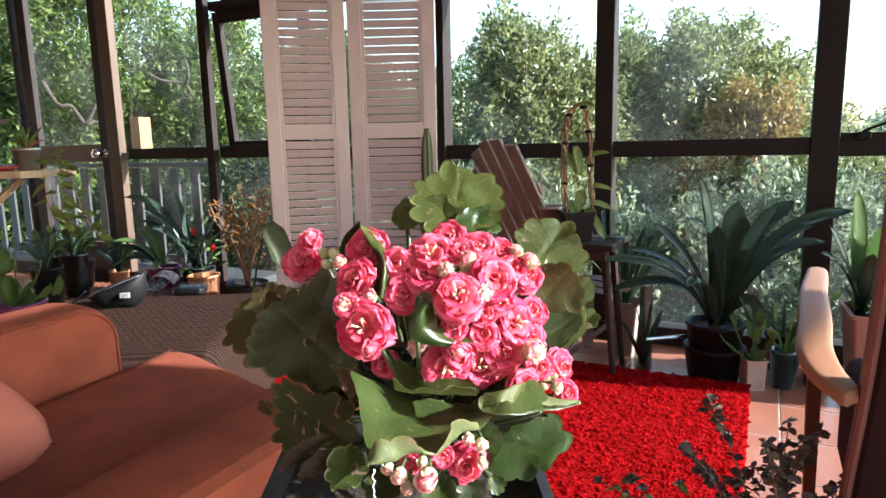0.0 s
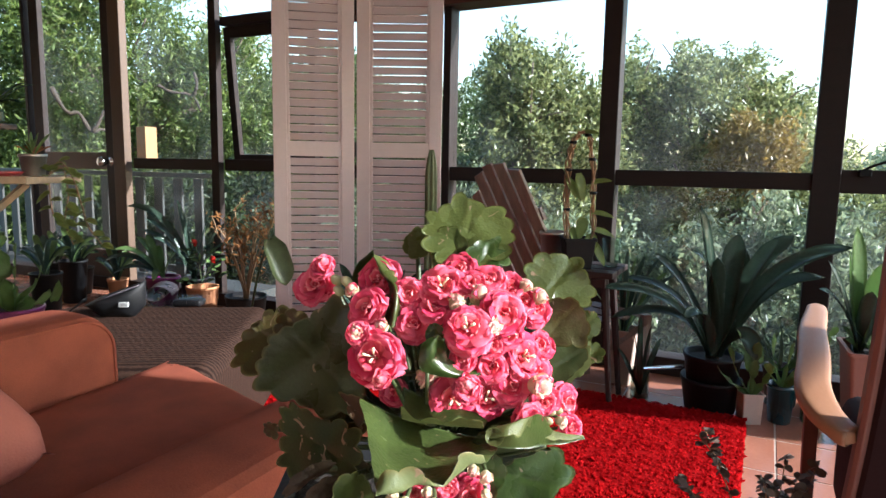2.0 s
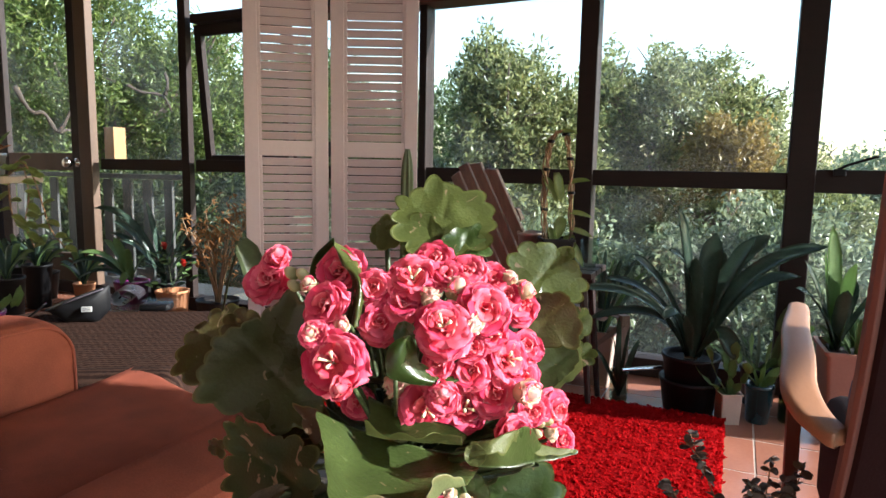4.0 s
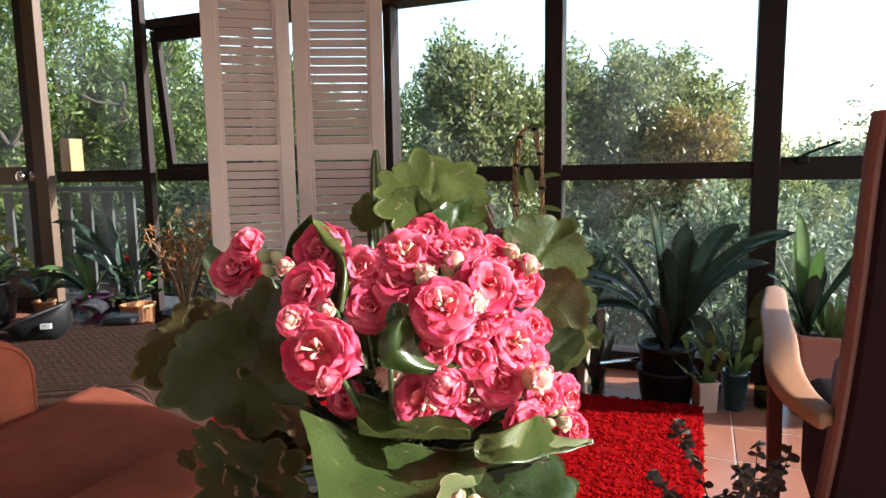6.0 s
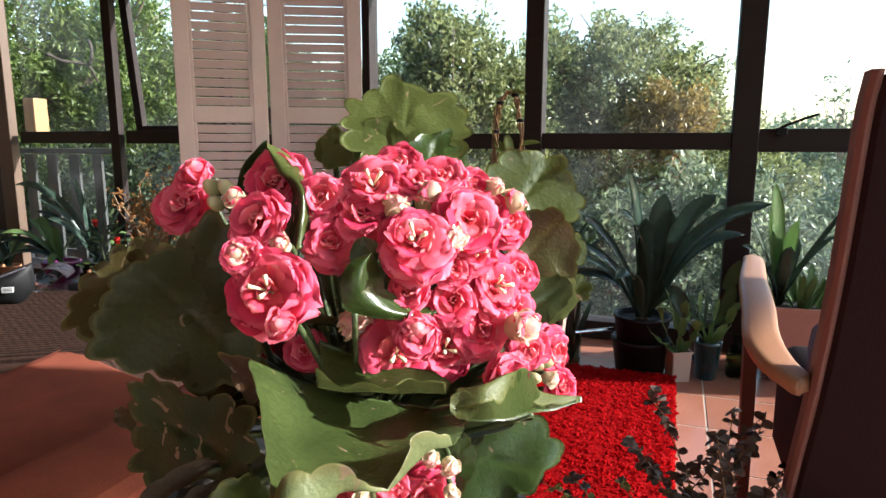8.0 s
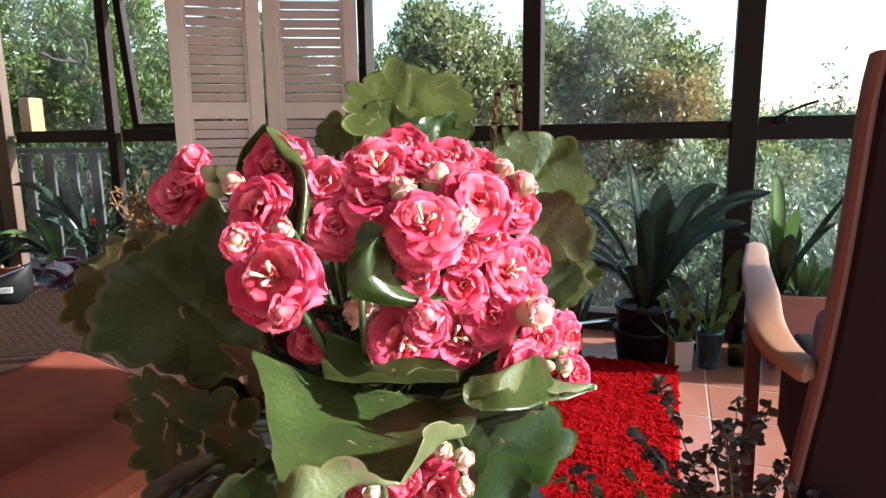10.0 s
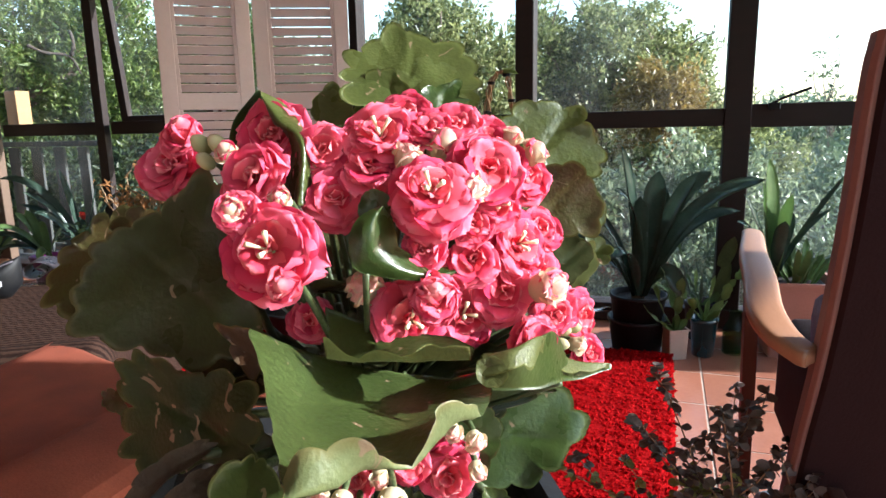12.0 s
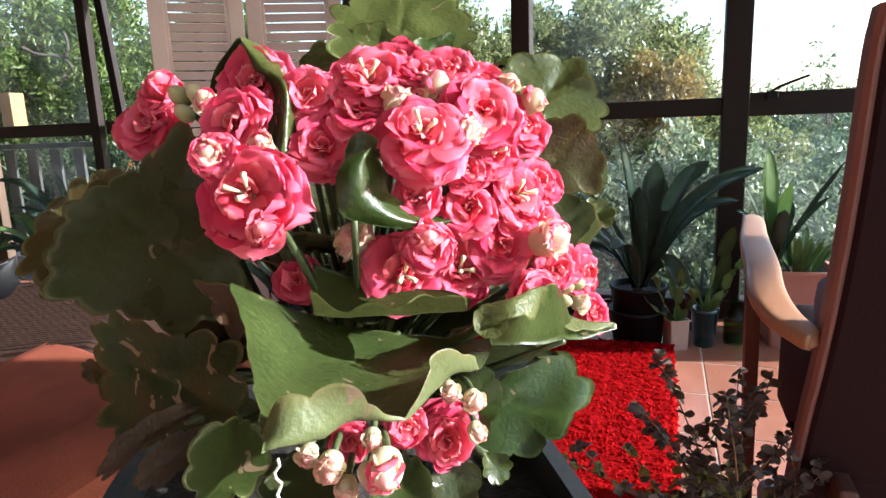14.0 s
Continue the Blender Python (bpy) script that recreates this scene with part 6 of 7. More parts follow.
for k, (a, u) in enumerate(((-0.05, 0.30), (0.03, 0.33), (0.08, 0.27), (-0.10, 0.22), (0.0, 0.36))):
    blade(jar, (-0.42, 2.80, 0.015), off((-0.42, 2.80, 0.0), a, u, 0.02 * k - 0.04), (0, 0, 0.03), 0.026, M_STRAP, "cutting")
rod = thing("metal_rod", "short shiny metal rod lying across the pots", "rod")
part("bar", tube([off((-0.40, 2.74, 0.155), 0.0, 0), off((-0.40, 2.74, 0.165), 0.17, 0)], 0.008, 10), M_CHROME, rod)

# ---- small pots at the rug's corner ----
wp = thing("square_planter", "small beige square planter with a trailing cactus", "planter")
bm = square_pot(0.036, 0.040, 0.0, 0.125, 0.006, 0.003, 0.006)
bmesh.ops.transform(bm, matrix=Matrix.Translation((0.015, 2.745, 0)) @ Matrix.Rotation(radians(24), 4, "Z"), verts=bm.verts)
part("pot", bm, M_BEIGE, wp)
part("soil", lathe([(0.0001, 0.11), (0.034, 0.108)], 12, Matrix.Translation((0.015, 2.745, 0))), M_SOIL, wp)


def flat_stems(parent, base, spec, material, segs=3, width=0.035):
    """Flat notched cactus stems in jointed segments."""
    for a, up, aw, bend in spec:
        p = Vector(base)
        tip = off(base, a, up, aw)
        for s in range(segs):
            q = Vector(base).lerp(tip, (s + 1) / segs) + RT * (bend * math.sin(math.pi * (s + 1) / segs)) + Vector((0, 0, 0.3 * abs(bend) * math.sin(math.pi * (s + 1) / segs)))
            blade(parent, p, q, RT * (bend * 0.2), width * (0.85 + 0.3 * ((s * 7) % 3) / 3), material, "stem", 8, 0.12, 0.62, 0.4, 0.28)
            p = q


flat_stems(wp, (0.015, 2.745, 0.11), ((-0.10, 0.20, -0.02, -0.02), (-0.14, 0.12, 0.0, -0.03), (0.02, 0.22, 0.0, 0.0), (-0.05, 0.26, 0.05, 0.02), (-0.09, 0.06, -0.06, -0.02), (0.05, 0.14, -0.04, 0.03)), M_STRAP_L, 3, 0.030)
tp = thing("potted_cactus", "light-green flat-stemmed cactus in a dark teal glazed pot", "potted plant")
pot(tp, 0.125, 2.80, 0.0, 0.042, 0.052, 0.16, M_TEAL, label="dark teal glazed pot")
flat_stems(tp, (0.125, 2.80, 0.14), ((-0.08, 0.12, -0.05, -0.03), (0.02, 0.20, -0.03, 0.0), (0.10, 0.16, 0.0, 0.03), (0.06, 0.10, -0.06, 0.02), (-0.03, 0.22, 0.03, -0.02), (-0.10, 0.18, 0.02, -0.03)), M_FLAT, 2, 0.034)
bt = thing("glass_bottle", "squat green-tinted glass bottle", "bottle")
part("bottle_body", lathe([(0.040, 0.0), (0.044, 0.008), (0.044, 0.10), (0.030, 0.130), (0.024, 0.140), (0.024, 0.170), (0.027, 0.172), (0.027, 0.180), (0.022, 0.180), (0.020, 0.140), (0.040, 0.10), (0.040, 0.010), (0.0001, 0.008)], 24, Matrix.Translation((0.245, 2.86, 0))), glass_mat("green_glass", (0.45, 0.55, 0.38), 0.03), bt, smooth=True)
bc = thing("potted_cactus", "tall dull-green prickly flat cactus in a black pot", "potted plant")
pot(bc, 0.13, 3.02, 0.0, 0.06, 0.075, 0.17, M_BLACKPOT)
for a, z0, up, w in ((-0.02, 0.16, 0.20, 0.07), (0.10, 0.16, 0.20, 0.055), (-0.10, 0.18, 0.16, 0.05), (0.0, 0.34, 0.15, 0.085), (0.12, 0.32, 0.13, 0.06), (-0.12, 0.30, 0.12, 0.05)):
    b0 = off((0.13, 3.02, z0), a * 0.6, 0)
    blade(bc, b0, b0 + RT * (a * 0.5) + Vector((0, 0, up)), RT * 0.01, w, M_FLAT_D, "pad", 10, 0.05, 0.5, 0.2)
flat_stems(bc, (0.13, 3.02, 0.15), ((-0.26, 0.14, -0.05, -0.04), (-0.20, 0.24, 0.02, -0.04), (0.22, 0.20, 0.0, 0.04), (-0.14, 0.30, -0.02, -0.02)), M_STRAP_L, 4, 0.028)
rp = thing("potted_lily", "broad-leaved green plant in a dusky pink square planter", "potted plant")
bm = square_pot(0.105, 0.13, 0.0, 0.315, 0.016, 0.006, 0.014)
bmesh.ops.transform(bm, matrix=Matrix.Translation((0.47, 2.955, 0)) @ Matrix.Rotation(radians(4), 4, "Z"), verts=bm.verts)
part("pot", bm, mat("dusky_pink_planter", (0.40, 0.185, 0.13), 0.75, 0.2, 9, 0.2, 120), rp, "dusky pink square planter")
part("soil", box((0.37, 2.855, 0.28), (0.57, 3.055, 0.295)), M_SOIL, rp)
LB = (0.385, 2.955, 0.29)
for a, up, aw, bx, bz, w in ((-0.07, 0.42, 0.0, -0.03, 0.02, 0.075), (-0.03, 0.50, 0.03, 0.0, 0.04, 0.07), (0.04, 0.36, -0.03, 0.0, 0.03, 0.07), (0.30, 0.44, 0.0, -0.05, -0.02, 0.024), (-0.20, 0.26, -0.04, 0.02, 0.10, 0.065), (0.10, 0.28, 0.05, 0, 0.06, 0.06), (0.20, 0.30, -0.05, -0.03, 0.06, 0.03), (-0.02, 0.26, -0.08, 0, 0.04, 0.06), (-0.12, 0.36, 0.05, 0, 0.06, 0.06)):
    blade(rp, LB, off(LB, a, up, aw), RT * bx + Vector((0, 0, bz)), w, M_STRAP if w < 0.07 else M_STRAP_L)
for k in range(30):
    a = k * 2.4
    b0 = (0.47 + 0.10 * math.cos(a) * (k % 5) / 5, 2.955 + 0.09 * math.sin(a), 0.29)
    blade(rp, b0, off(b0, 0.07 * math.cos(a), 0.06 + 0.035 * (k % 4), 0.06 * math.sin(a)), (0, 0, 0.02), 0.03, M_STRAP_L, "leaflet", 5)

# ---- low bench by the window with a trellised hoya ----
M_BENCH = mat("dark_bench_wood", (0.035, 0.020, 0.017), 0.6, 0.4, 7, 0.3, 70, stretch=(6, 6, 0.6), spec=0.2)
bench = thing("plant_bench", "dark wooden plant bench with weathered slats", "bench")
for k in range(3):
    part("slat", box((-0.83 , 2.50 + 0.105 * k, 0.565), (-0.50, 2.595 + 0.105 * k, 0.59), 0.004), M_BENCH, bench)
for x in (-0.78, -0.56):
    for y in (2.62, 2.77):
        part("leg", tube([(x, y, 0.566), (x + (0.05 if x > -0.6 else -0.06), y + (0.03 if y > 2.7 else -0.02), 0.03 if y < 2.7 else 0.0)], [0.018, 0.012], 8), M_BENCH, bench)
part("apron", box((-0.80, 2.51, 0.525), (-0.53, 2.53, 0.562), 0.003), M_BENCH, bench)
hoya = thing("potted_hoya", "hoya vine trained on a cane hoop in a black square pot", "potted plant")
bm = square_pot(0.050, 0.062, 0.0, 0.125, 0.006, 0.003, 0.012)
bmesh.ops.transform(bm, matrix=Matrix.Translation((-0.665, 2.575, 0.592)) @ Matrix.Rotation(radians(26), 4, "Z"), verts=bm.verts)
part("pot", bm, M_BLACKPOT, hoya, "black square pot")
HB = Vector((-0.665, 2.575, 0.70))
hoop = smooth_path([off(HB, -0.045, 0), off(HB, -0.055, 0.22), off(HB, -0.04, 0.39), off(HB, 0.0, 0.445), off(HB, 0.035, 0.40), off(HB, 0.055, 0.2), off(HB, 0.06, 0)], 8)
part("cane", tube(hoop, 0.0055, 7), M_VINE, hoya, smooth=True)
for s, ph in ((0.012, 0.0), (0.013, 2.1), (0.011, 4.0)):
    pts = [p + RT * (s * math.sin(i * 0.75 + ph)) + FW * (s * math.cos(i * 0.75 + ph)) for i, p in enumerate(hoop)]
    part("vine", tube(pts[:18] if ph == 2.1 else pts, 0.0035, 6), M_VINE, hoya, smooth=True)
for i in (5, 11, 17, 29, 35, 40):
    part("tie", lathe([(0.014, -0.006), (0.016, 0), (0.014, 0.006)], 10, Matrix.Translation(hoop[i])), M_BLACKPOT, hoya)
for a, z0, da, up, w in ((0.0, 0.445, 0.065, -0.01, 0.03), (-0.055, 0.26, 0.05, -0.10, 0.042), (-0.01, 0.28, 0.02, -0.12, 0.045), (0.045, 0.24, 0.08, 0.01, 0.028), (0.05, 0.12, 0.09, -0.02, 0.035), (0.055, 0.05, 0.09, -0.03, 0.045), (0.02, 0.10, -0.02, -0.09, 0.05), (0.045, 0.03, 0.02, -0.07, 0.05), (-0.05, 0.24, -0.03, 0.06, 0.025), (-0.03, 0.06, 0.02, -0.08, 0.035), (0.06, 0.0, 0.05, -0.10, 0.04)):
    b0 = off(HB, a, z0)
    blade(hoya, b0, off(b0, da, up, -0.02), (0, 0, 0.012), w, M_HOYA, "leaf", 8, 0.15, 0.45)
tin = thing("tin_pot", "pinkish-grey metal pot on the plant bench", "pot")
pot(tin, -0.795, 2.66, 0.592, 0.048, 0.058, 0.135, M_TIN)
sprig = thing("plastic_cup", "clear plastic cup with a cutting", "cup")
part("cup_body", lathe([(0.028, 0.0), (0.040, 0.12), (0.038, 0.12), (0.026, 0.003), (0.0001, 0.003)], 18, Matrix.Translation((-0.545, 2.66, 0.592))), M_GLASSJAR, sprig, smooth=True)

# ---- weathered slatted garden chair ----
gchair = thing("adirondack_chair", "dark weathered slatted wooden garden chair, seen from the back", "chair")
gb = Vector((-0.84, 2.81, 0.335))
up = (RT * -0.42 + Vector((0, 0, 0.90)) + FW * 0.02).normalized()
wide = (RT * 0.62 - FW * 0.72 + Vector((0, 0, 0.12))).normalized()
nrm = wide.cross(up).normalized()
wide = up.cross(nrm).normalized()
for k, ln in enumerate((0.66, 0.725, 0.745, 0.735, 0.70)):
    o = (k - 2) * 0.072 * (1 + 0.0)
    m = Matrix(((wide.x, nrm.x, up.x, gb.x), (wide.y, nrm.y, up.y, gb.y), (wide.z, nrm.z, up.z, gb.z), (0, 0, 0, 1)))
    bm = box((o - 0.031, -0.009, 0), (o + 0.031, 0.009, ln), 0.004)
    for v in bm.verts:
        if v.co.z > 0.3:
            v.co.z -= 0.9 * (v.co.x + 0.01) ** 2 + 0.04 * (v.co.x - o) * (k - 2)
    bmesh.ops.transform(bm, matrix=m, verts=bm.verts)
    part("back_slat", bm, M_DARKWOOD, gchair)
for z in (0.08, 0.42):
    bm = box((-0.18, -0.034, z), (0.18, -0.010, z + 0.06), 0.004)
    bmesh.ops.transform(bm, matrix=m, verts=bm.verts)
    part("cross_bar", bm, M_DARKWOOD, gchair)
for k in range(4):
    c = gb + RT * (0.06 + 0.085 * k) + Vector((0, 0, -0.02 + 0.012 * k)) - wide * 0.0
    p0, p1 = c - Vector((wide.x, wide.y, 0)) * 0.15, c + Vector((wide.x, wide.y, 0)) * 0.15
    part("seat_slat", tube([p0, p1], 0.036, 4, 0.35), M_DARKWOOD, gchair)
for s in (-0.17, 0.17):
    f0 = gb + Vector((wide.x, wide.y, 0)) * s
    part("side_rail", tube([f0 + RT * -0.10 + Vector((0, 0, -0.33)), f0 + RT * 0.30 + Vector((0, 0, -0.02))], 0.03, 4, 0.4), M_DARKWOOD, gchair)
    g0 = f0 + RT * 0.30
    part("leg", tube([Vector((g0.x, g0.y, 0.0)), Vector((g0.x, g0.y, 0.36))], 0.028, 4), M_DARKWOOD, gchair)
    g1 = f0 + RT * -0.12
    part("leg", tube([Vector((g1.x, g1.y, 0.0)), Vector((g1.x, g1.y, 0.12))], 0.028, 4), M_DARKWOOD, gchair)

column = thing("column_cactus", "slim ribbed green column cactus in a terracotta pot", "cactus")
pot(column, -1.315, 2.50, 0.03, 0.055, 0.07, 0.13, M_TERRA)
bm = bmesh.new()
rows = []
for i in range(25):
    z = 0.14 + 0.93 * i / 24
    r = 0.024 * (1 if i < 21 else math.cos((i - 20.5) / 4 * math.pi / 2) ** 0.6)
    rows.append([bm.verts.new((-1.315 + r * (1 + 0.22 * math.cos(7 * a)) * math.cos(a), 2.50 + r * (1 + 0.22 * math.cos(7 * a)) * math.sin(a), z)) for a in [2 * math.pi * k / 42 for k in range(42)]])
for a, b in zip(rows, rows[1:]):
    for k in range(42):
        bm.faces.new((a[k], a[(k + 1) % 42], b[(k + 1) % 42], b[k]))
bm.faces.new(rows[-1])
part("column", bm, M_FLAT_D, column, smooth=True)

aloe = thing("potted_bromeliad", "dark green rosette plant in front of the screen", "potted plant")
pot(aloe, -1.50, 2.30, 0.03, 0.08, 0.10, 0.18, M_BLACKPOT)
for k in range(14):
    a = k * 0.449
    blade(aloe, (-1.50, 2.30, 0.2), (-1.50 + 0.26 * math.cos(a), 2.30 + 0.2 * math.sin(a), 0.50 + 0.07 * math.sin(k * 2.2)), (0, 0, 0.10), 0.04, M_STRAP, "leaf", 9)

# ---- plants along the glass beside the screen ----
orch = thing("potted_orchid", "strap-leaved orchid in a purple plastic pot", "potted plant")
pot(orch, -3.72, 3.02, 0.0, 0.085, 0.11, 0.20, M_PURPLE, label="purple plastic pot")
for a, up, aw, bz, w in ((-0.42, 0.10, 0.0, 0.20, 0.045), (-0.30, 0.20, -0.08, 0.16, 0.05), (-0.36, 0.0, -0.05, 0.16, 0.045), (-0.12, 0.30, 0.03, 0.05, 0.055), (0.02, 0.24, -0.10, 0.06, 0.05), (0.16, 0.20, 0.0, 0.12, 0.05), (0.0, 0.0, -0.16, 0.12, 0.05), (-0.2, 0.28, 0.06, 0.1, 0.05)):
    blade(orch, (-3.72, 3.02, 0.19), off((-3.72, 3.02, 0.19), a, up, aw), (0, 0, bz), w, M_STRAP_L if w > 0.047 else M_STRAP)
dk = thing("potted_clivia", "dark arching strap-leaved plant by the glass", "potted plant")
pot(dk, -3.50, 3.10, 0.0, 0.08, 0.09, 0.20, M_BLACKPOT)
for a, up, aw, bx, bz, w in ((-0.45, 0.50, 0.0, 0.05, 0.30, 0.055), (-0.30, 0.42, -0.06, 0.02, 0.16, 0.045), (-0.36, 0.34, 0.0, 0.05, 0.14, 0.04), (0.30, 0.40, -0.05, 0, 0.2, 0.05), (0.14, 0.52, 0.0, 0, 0.08, 0.05), (-0.10, 0.55, 0.0, 0, 0.06, 0.05), (-0.22, 0.30, -0.12, 0, 0.14, 0.05), (0.36, 0.25, -0.1, 0, 0.2, 0.05)):
    blade(dk, (-3.50, 3.10, 0.19), off((-3.50, 3.10, 0.19), a, up, aw), RT * bx + Vector((0, 0, bz)), w, M_STRAP)
red = thing("potted_red_flower", "bushy plant with small red flowers in a ribbed terracotta pot", "potted plant")
bm = lathe(pot_profile(0.085, 0.100, 0.175, 0.005, 0.008), 48, Matrix.Translation((-3.315, 3.0, 0.0)))
for v in bm.verts:
    d = Vector((v.co.x + 3.315, v.co.y - 3.0, 0))
    a = math.atan2(d.y, d.x)
    v.co += d * 0.035 * math.cos(24 * a)
part("pot", bm, M_TERRA, red, "ribbed terracotta pot", True)
rr = random.Random(21)
for k in range(60):
    a, r, z = rr.uniform(0, 6.28), rr.uniform(0.02, 0.15), rr.uniform(0.20, 0.42)
    b0 = Vector((-3.315 + r * math.cos(a), 3.0 + r * math.sin(a) * 0.8, z))
    blade(red, b0, b0 + Vector((0.06 * math.cos(a), 0.05 * math.sin(a), rr.uniform(-0.01, 0.04))), (0, 0, 0.01), 0.03, M_STRAP_L if k % 2 else M_STRAP, "leaf", 4, 0.2, 0.4)
for a, z in ((-0.02, 0.47), (0.10, 0.36)):
    h = off((-3.315, 2.98, z), a, 0)
    part("flower_stem", tube([(-3.315, 3.0, 0.2), h], 0.003, 5), M_STEM, red)
    for k in range(6):
        t = k * 1.047
        blade(red, h, h + Vector((0.028 * math.cos(t), -0.012, 0.028 * math.sin(t))), (0, -0.008, 0), 0.026, M_REDFLOWER, "flower_petal", 4, 0.1, 0.4)
dry = thing("potted_dry_shrub", "leafless branching shrub with dried orange leaves in a dark pot", "potted plant")
pot(dry, -2.905, 2.98, 0.0, 0.11, 0.128, 0.16, M_BLACKPOT)
tips = []
for k in range(15):
    a = -0.17 + 0.0245 * k + rr.uniform(-.03, .03)
    p0 = Vector((-2.905 + rr.uniform(-.02, .02), 2.98, 0.14))
    p1 = off(p0, a * 0.5, 0.20 + rr.uniform(0, .1), rr.uniform(-.05, .05))
    p2 = off(p0, a * 1.1, 0.46 + rr.uniform(-.05, .12), rr.uniform(-.1, .1))
    q = smooth_path([p0, p1, p2], 5)
    part("branch", tube(q, [0.0075 - 0.0005 * i for i in range(len(q))], 6), M_DRYWOOD, dry, smooth=True)
    for _ in range(3):
        s = q[rr.randint(4, len(q) - 1)]
        e = s + Vector((rr.uniform(-.07, .07), rr.uniform(-.05, .05), rr.uniform(0.04, .12)))
        part("twig", tube([s, s.lerp(e, .5) + Vector((0.008, 0, 0)), e], [0.004, 0.003, 0.002], 5), M_DRYWOOD, dry)
        tips.append(e)
for e in tips:
    for _ in range(10):
        b0 = e + Vector((rr.uniform(-.05, .05), rr.uniform(-.04, .04), rr.uniform(-.09, .04)))
        blade(dry, b0, b0 + Vector((rr.uniform(-.04, .04), rr.uniform(-.03, .03), rr.uniform(-.05, .03))), (0, 0, 0.008), 0.013, M_DRYLEAF, "dry_leaf", 3, 0.3, 0.4)
big = thing("potted_broadleaf", "plant with one broad hanging leaf near the screen", "potted plant")
pot(big, -2.14, 2.20, 0.0, 0.06, 0.08, 0.18, M_BLACKPOT)
BL = Vector((-1.994, 2.205, 0.657))
part("stalk", tube(smooth_path([(-2.14, 2.20, 0.16), (-2.08, 2.21, 0.45), BL], 6), 0.006, 7), M_STEM, big, smooth=True)
blade(big, BL, (-1.895, 2.198, 0.450), (0.02, 0, 0.02), 0.105, M_FLAT_D)

# ---- plant stand and hanging plants in front of the door ----
stand = thing("plant_stand", "pale wooden plant shelf on a bracketed post", "shelf")
ST = Vector((-2.98, 1.62, 0.0))
M_PALEWOOD = mat("pale_worn_wood", (0.48, 0.36, 0.24), 0.6, 0.3, 8, 0.2, 60, stretch=(1, 5, 1))
part("board", box((-0.22, -0.20, 0.895), (0.23, 0.20, 0.925), 0.004, Matrix.Translation(ST) @ Matrix.Rotation(radians(27), 4, "Z")), M_PALEWOOD, stand)
part("upper_board", box((-0.22, -0.16, 1.13), (-0.03, 0.16, 1.155), 0.004, Matrix.Translation(ST) @ Matrix.Rotation(radians(27), 4, "Z")), M_JAMB, stand)
part("post", box((-0.20, -0.03, 0.0), (-0.14, 0.03, 1.13), 0.004, Matrix.Translation(ST) @ Matrix.Rotation(radians(27), 4, "Z")), M_PALEWOOD, stand)
part("bracket", tube([ST + RT * -0.15 + Vector((0, 0, 0.68)), ST + RT * 0.10 + Vector((0, 0, 0.89))], 0.018, 4), M_PALEWOOD, stand)
part("foot", box((-0.26, -0.16, 0.0), (0.05, 0.16, 0.035), 0.004, Matrix.Translation(ST) @ Matrix.Rotation(radians(27), 4, "Z")), M_PALEWOOD, stand)
succ = thing("potted_succulent", "small spiky succulent in a galvanised tin pot on the shelf", "potted plant")
sp0 = off(ST, 0.135, 0.926)
pot(succ, sp0.x, sp0.y, sp0.z, 0.044, 0.052, 0.095, M_TIN)
for k in range(16):
    a = k * 2.4
    r = 0.075 * (0.5 + 0.5 * (k % 4) / 3)
    blade(succ, sp0 + Vector((0, 0, 0.085)), sp0 + Vector((r * math.cos(a), r * math.sin(a), 0.13 + 0.03 * (k % 3))), (0, 0, 0.012), 0.014, M_FLAT if k % 3 else M_TERRA, "leaf", 5)
saucer = thing("saucer", "red plastic saucer on the shelf", "saucer")
s0 = off(ST, 0.05, 0.926, -0.10)
part("dish", lathe([(0.075, 0.0), (0.095, 0.02), (0.097, 0.02), (0.078, 0.003), (0.0001, 0.003)], 26, Matrix.Translation(s0)), mat("red_plastic", (0.30, 0.03, 0.04), 0.4, 0.2, 9, 0.05, 90), saucer, smooth=True)
tray = thing("seed_tray", "dark green tray with a white printed label", "tray")
t0 = off(ST, -0.08, 1.156)
part("tub", box((t0.x - 0.09, t0.y - 0.05, t0.z), (t0.x + 0.09, t0.y + 0.05, t0.z + 0.05), 0.006), mat("dark_green_plastic", (0.012, 0.05, 0.035), 0.4, 0.2, 9, 0.05, 90), tray)
part("label_patch", box((t0.x - 0.03, t0.y - 0.054, t0.z + 0.05), (t0.x + 0.04, t0.y - 0.050, t0.z + 0.13)), M_LABEL, tray, "white label")
for k in range(5):
    part("print_bar", box((t0.x - 0.024, t0.y - 0.0555, t0.z + 0.058 + 0.012 * k), (t0.x + 0.02 + 0.004 * (k % 3), t0.y - 0.0535, t0.z + 0.063 + 0.012 * k)), M_GREYCLOTH, tray)
for k in range(9):
    blade(tray, t0 + Vector((0.02 * k - 0.08, 0, 0.04)), off(t0, 0.05 * k - 0.12, 0.13 + 0.05 * math.sin(k * 1.9), -0.03 * (k % 3)), (0, 0, 0.05), 0.03, M_STRAP, "leaf", 7)
trail = thing("trailing_hoya", "hoya vine trailing from a pot on the shelf edge", "hanging plant")
h0 = off(ST, 0.20, 0.93)
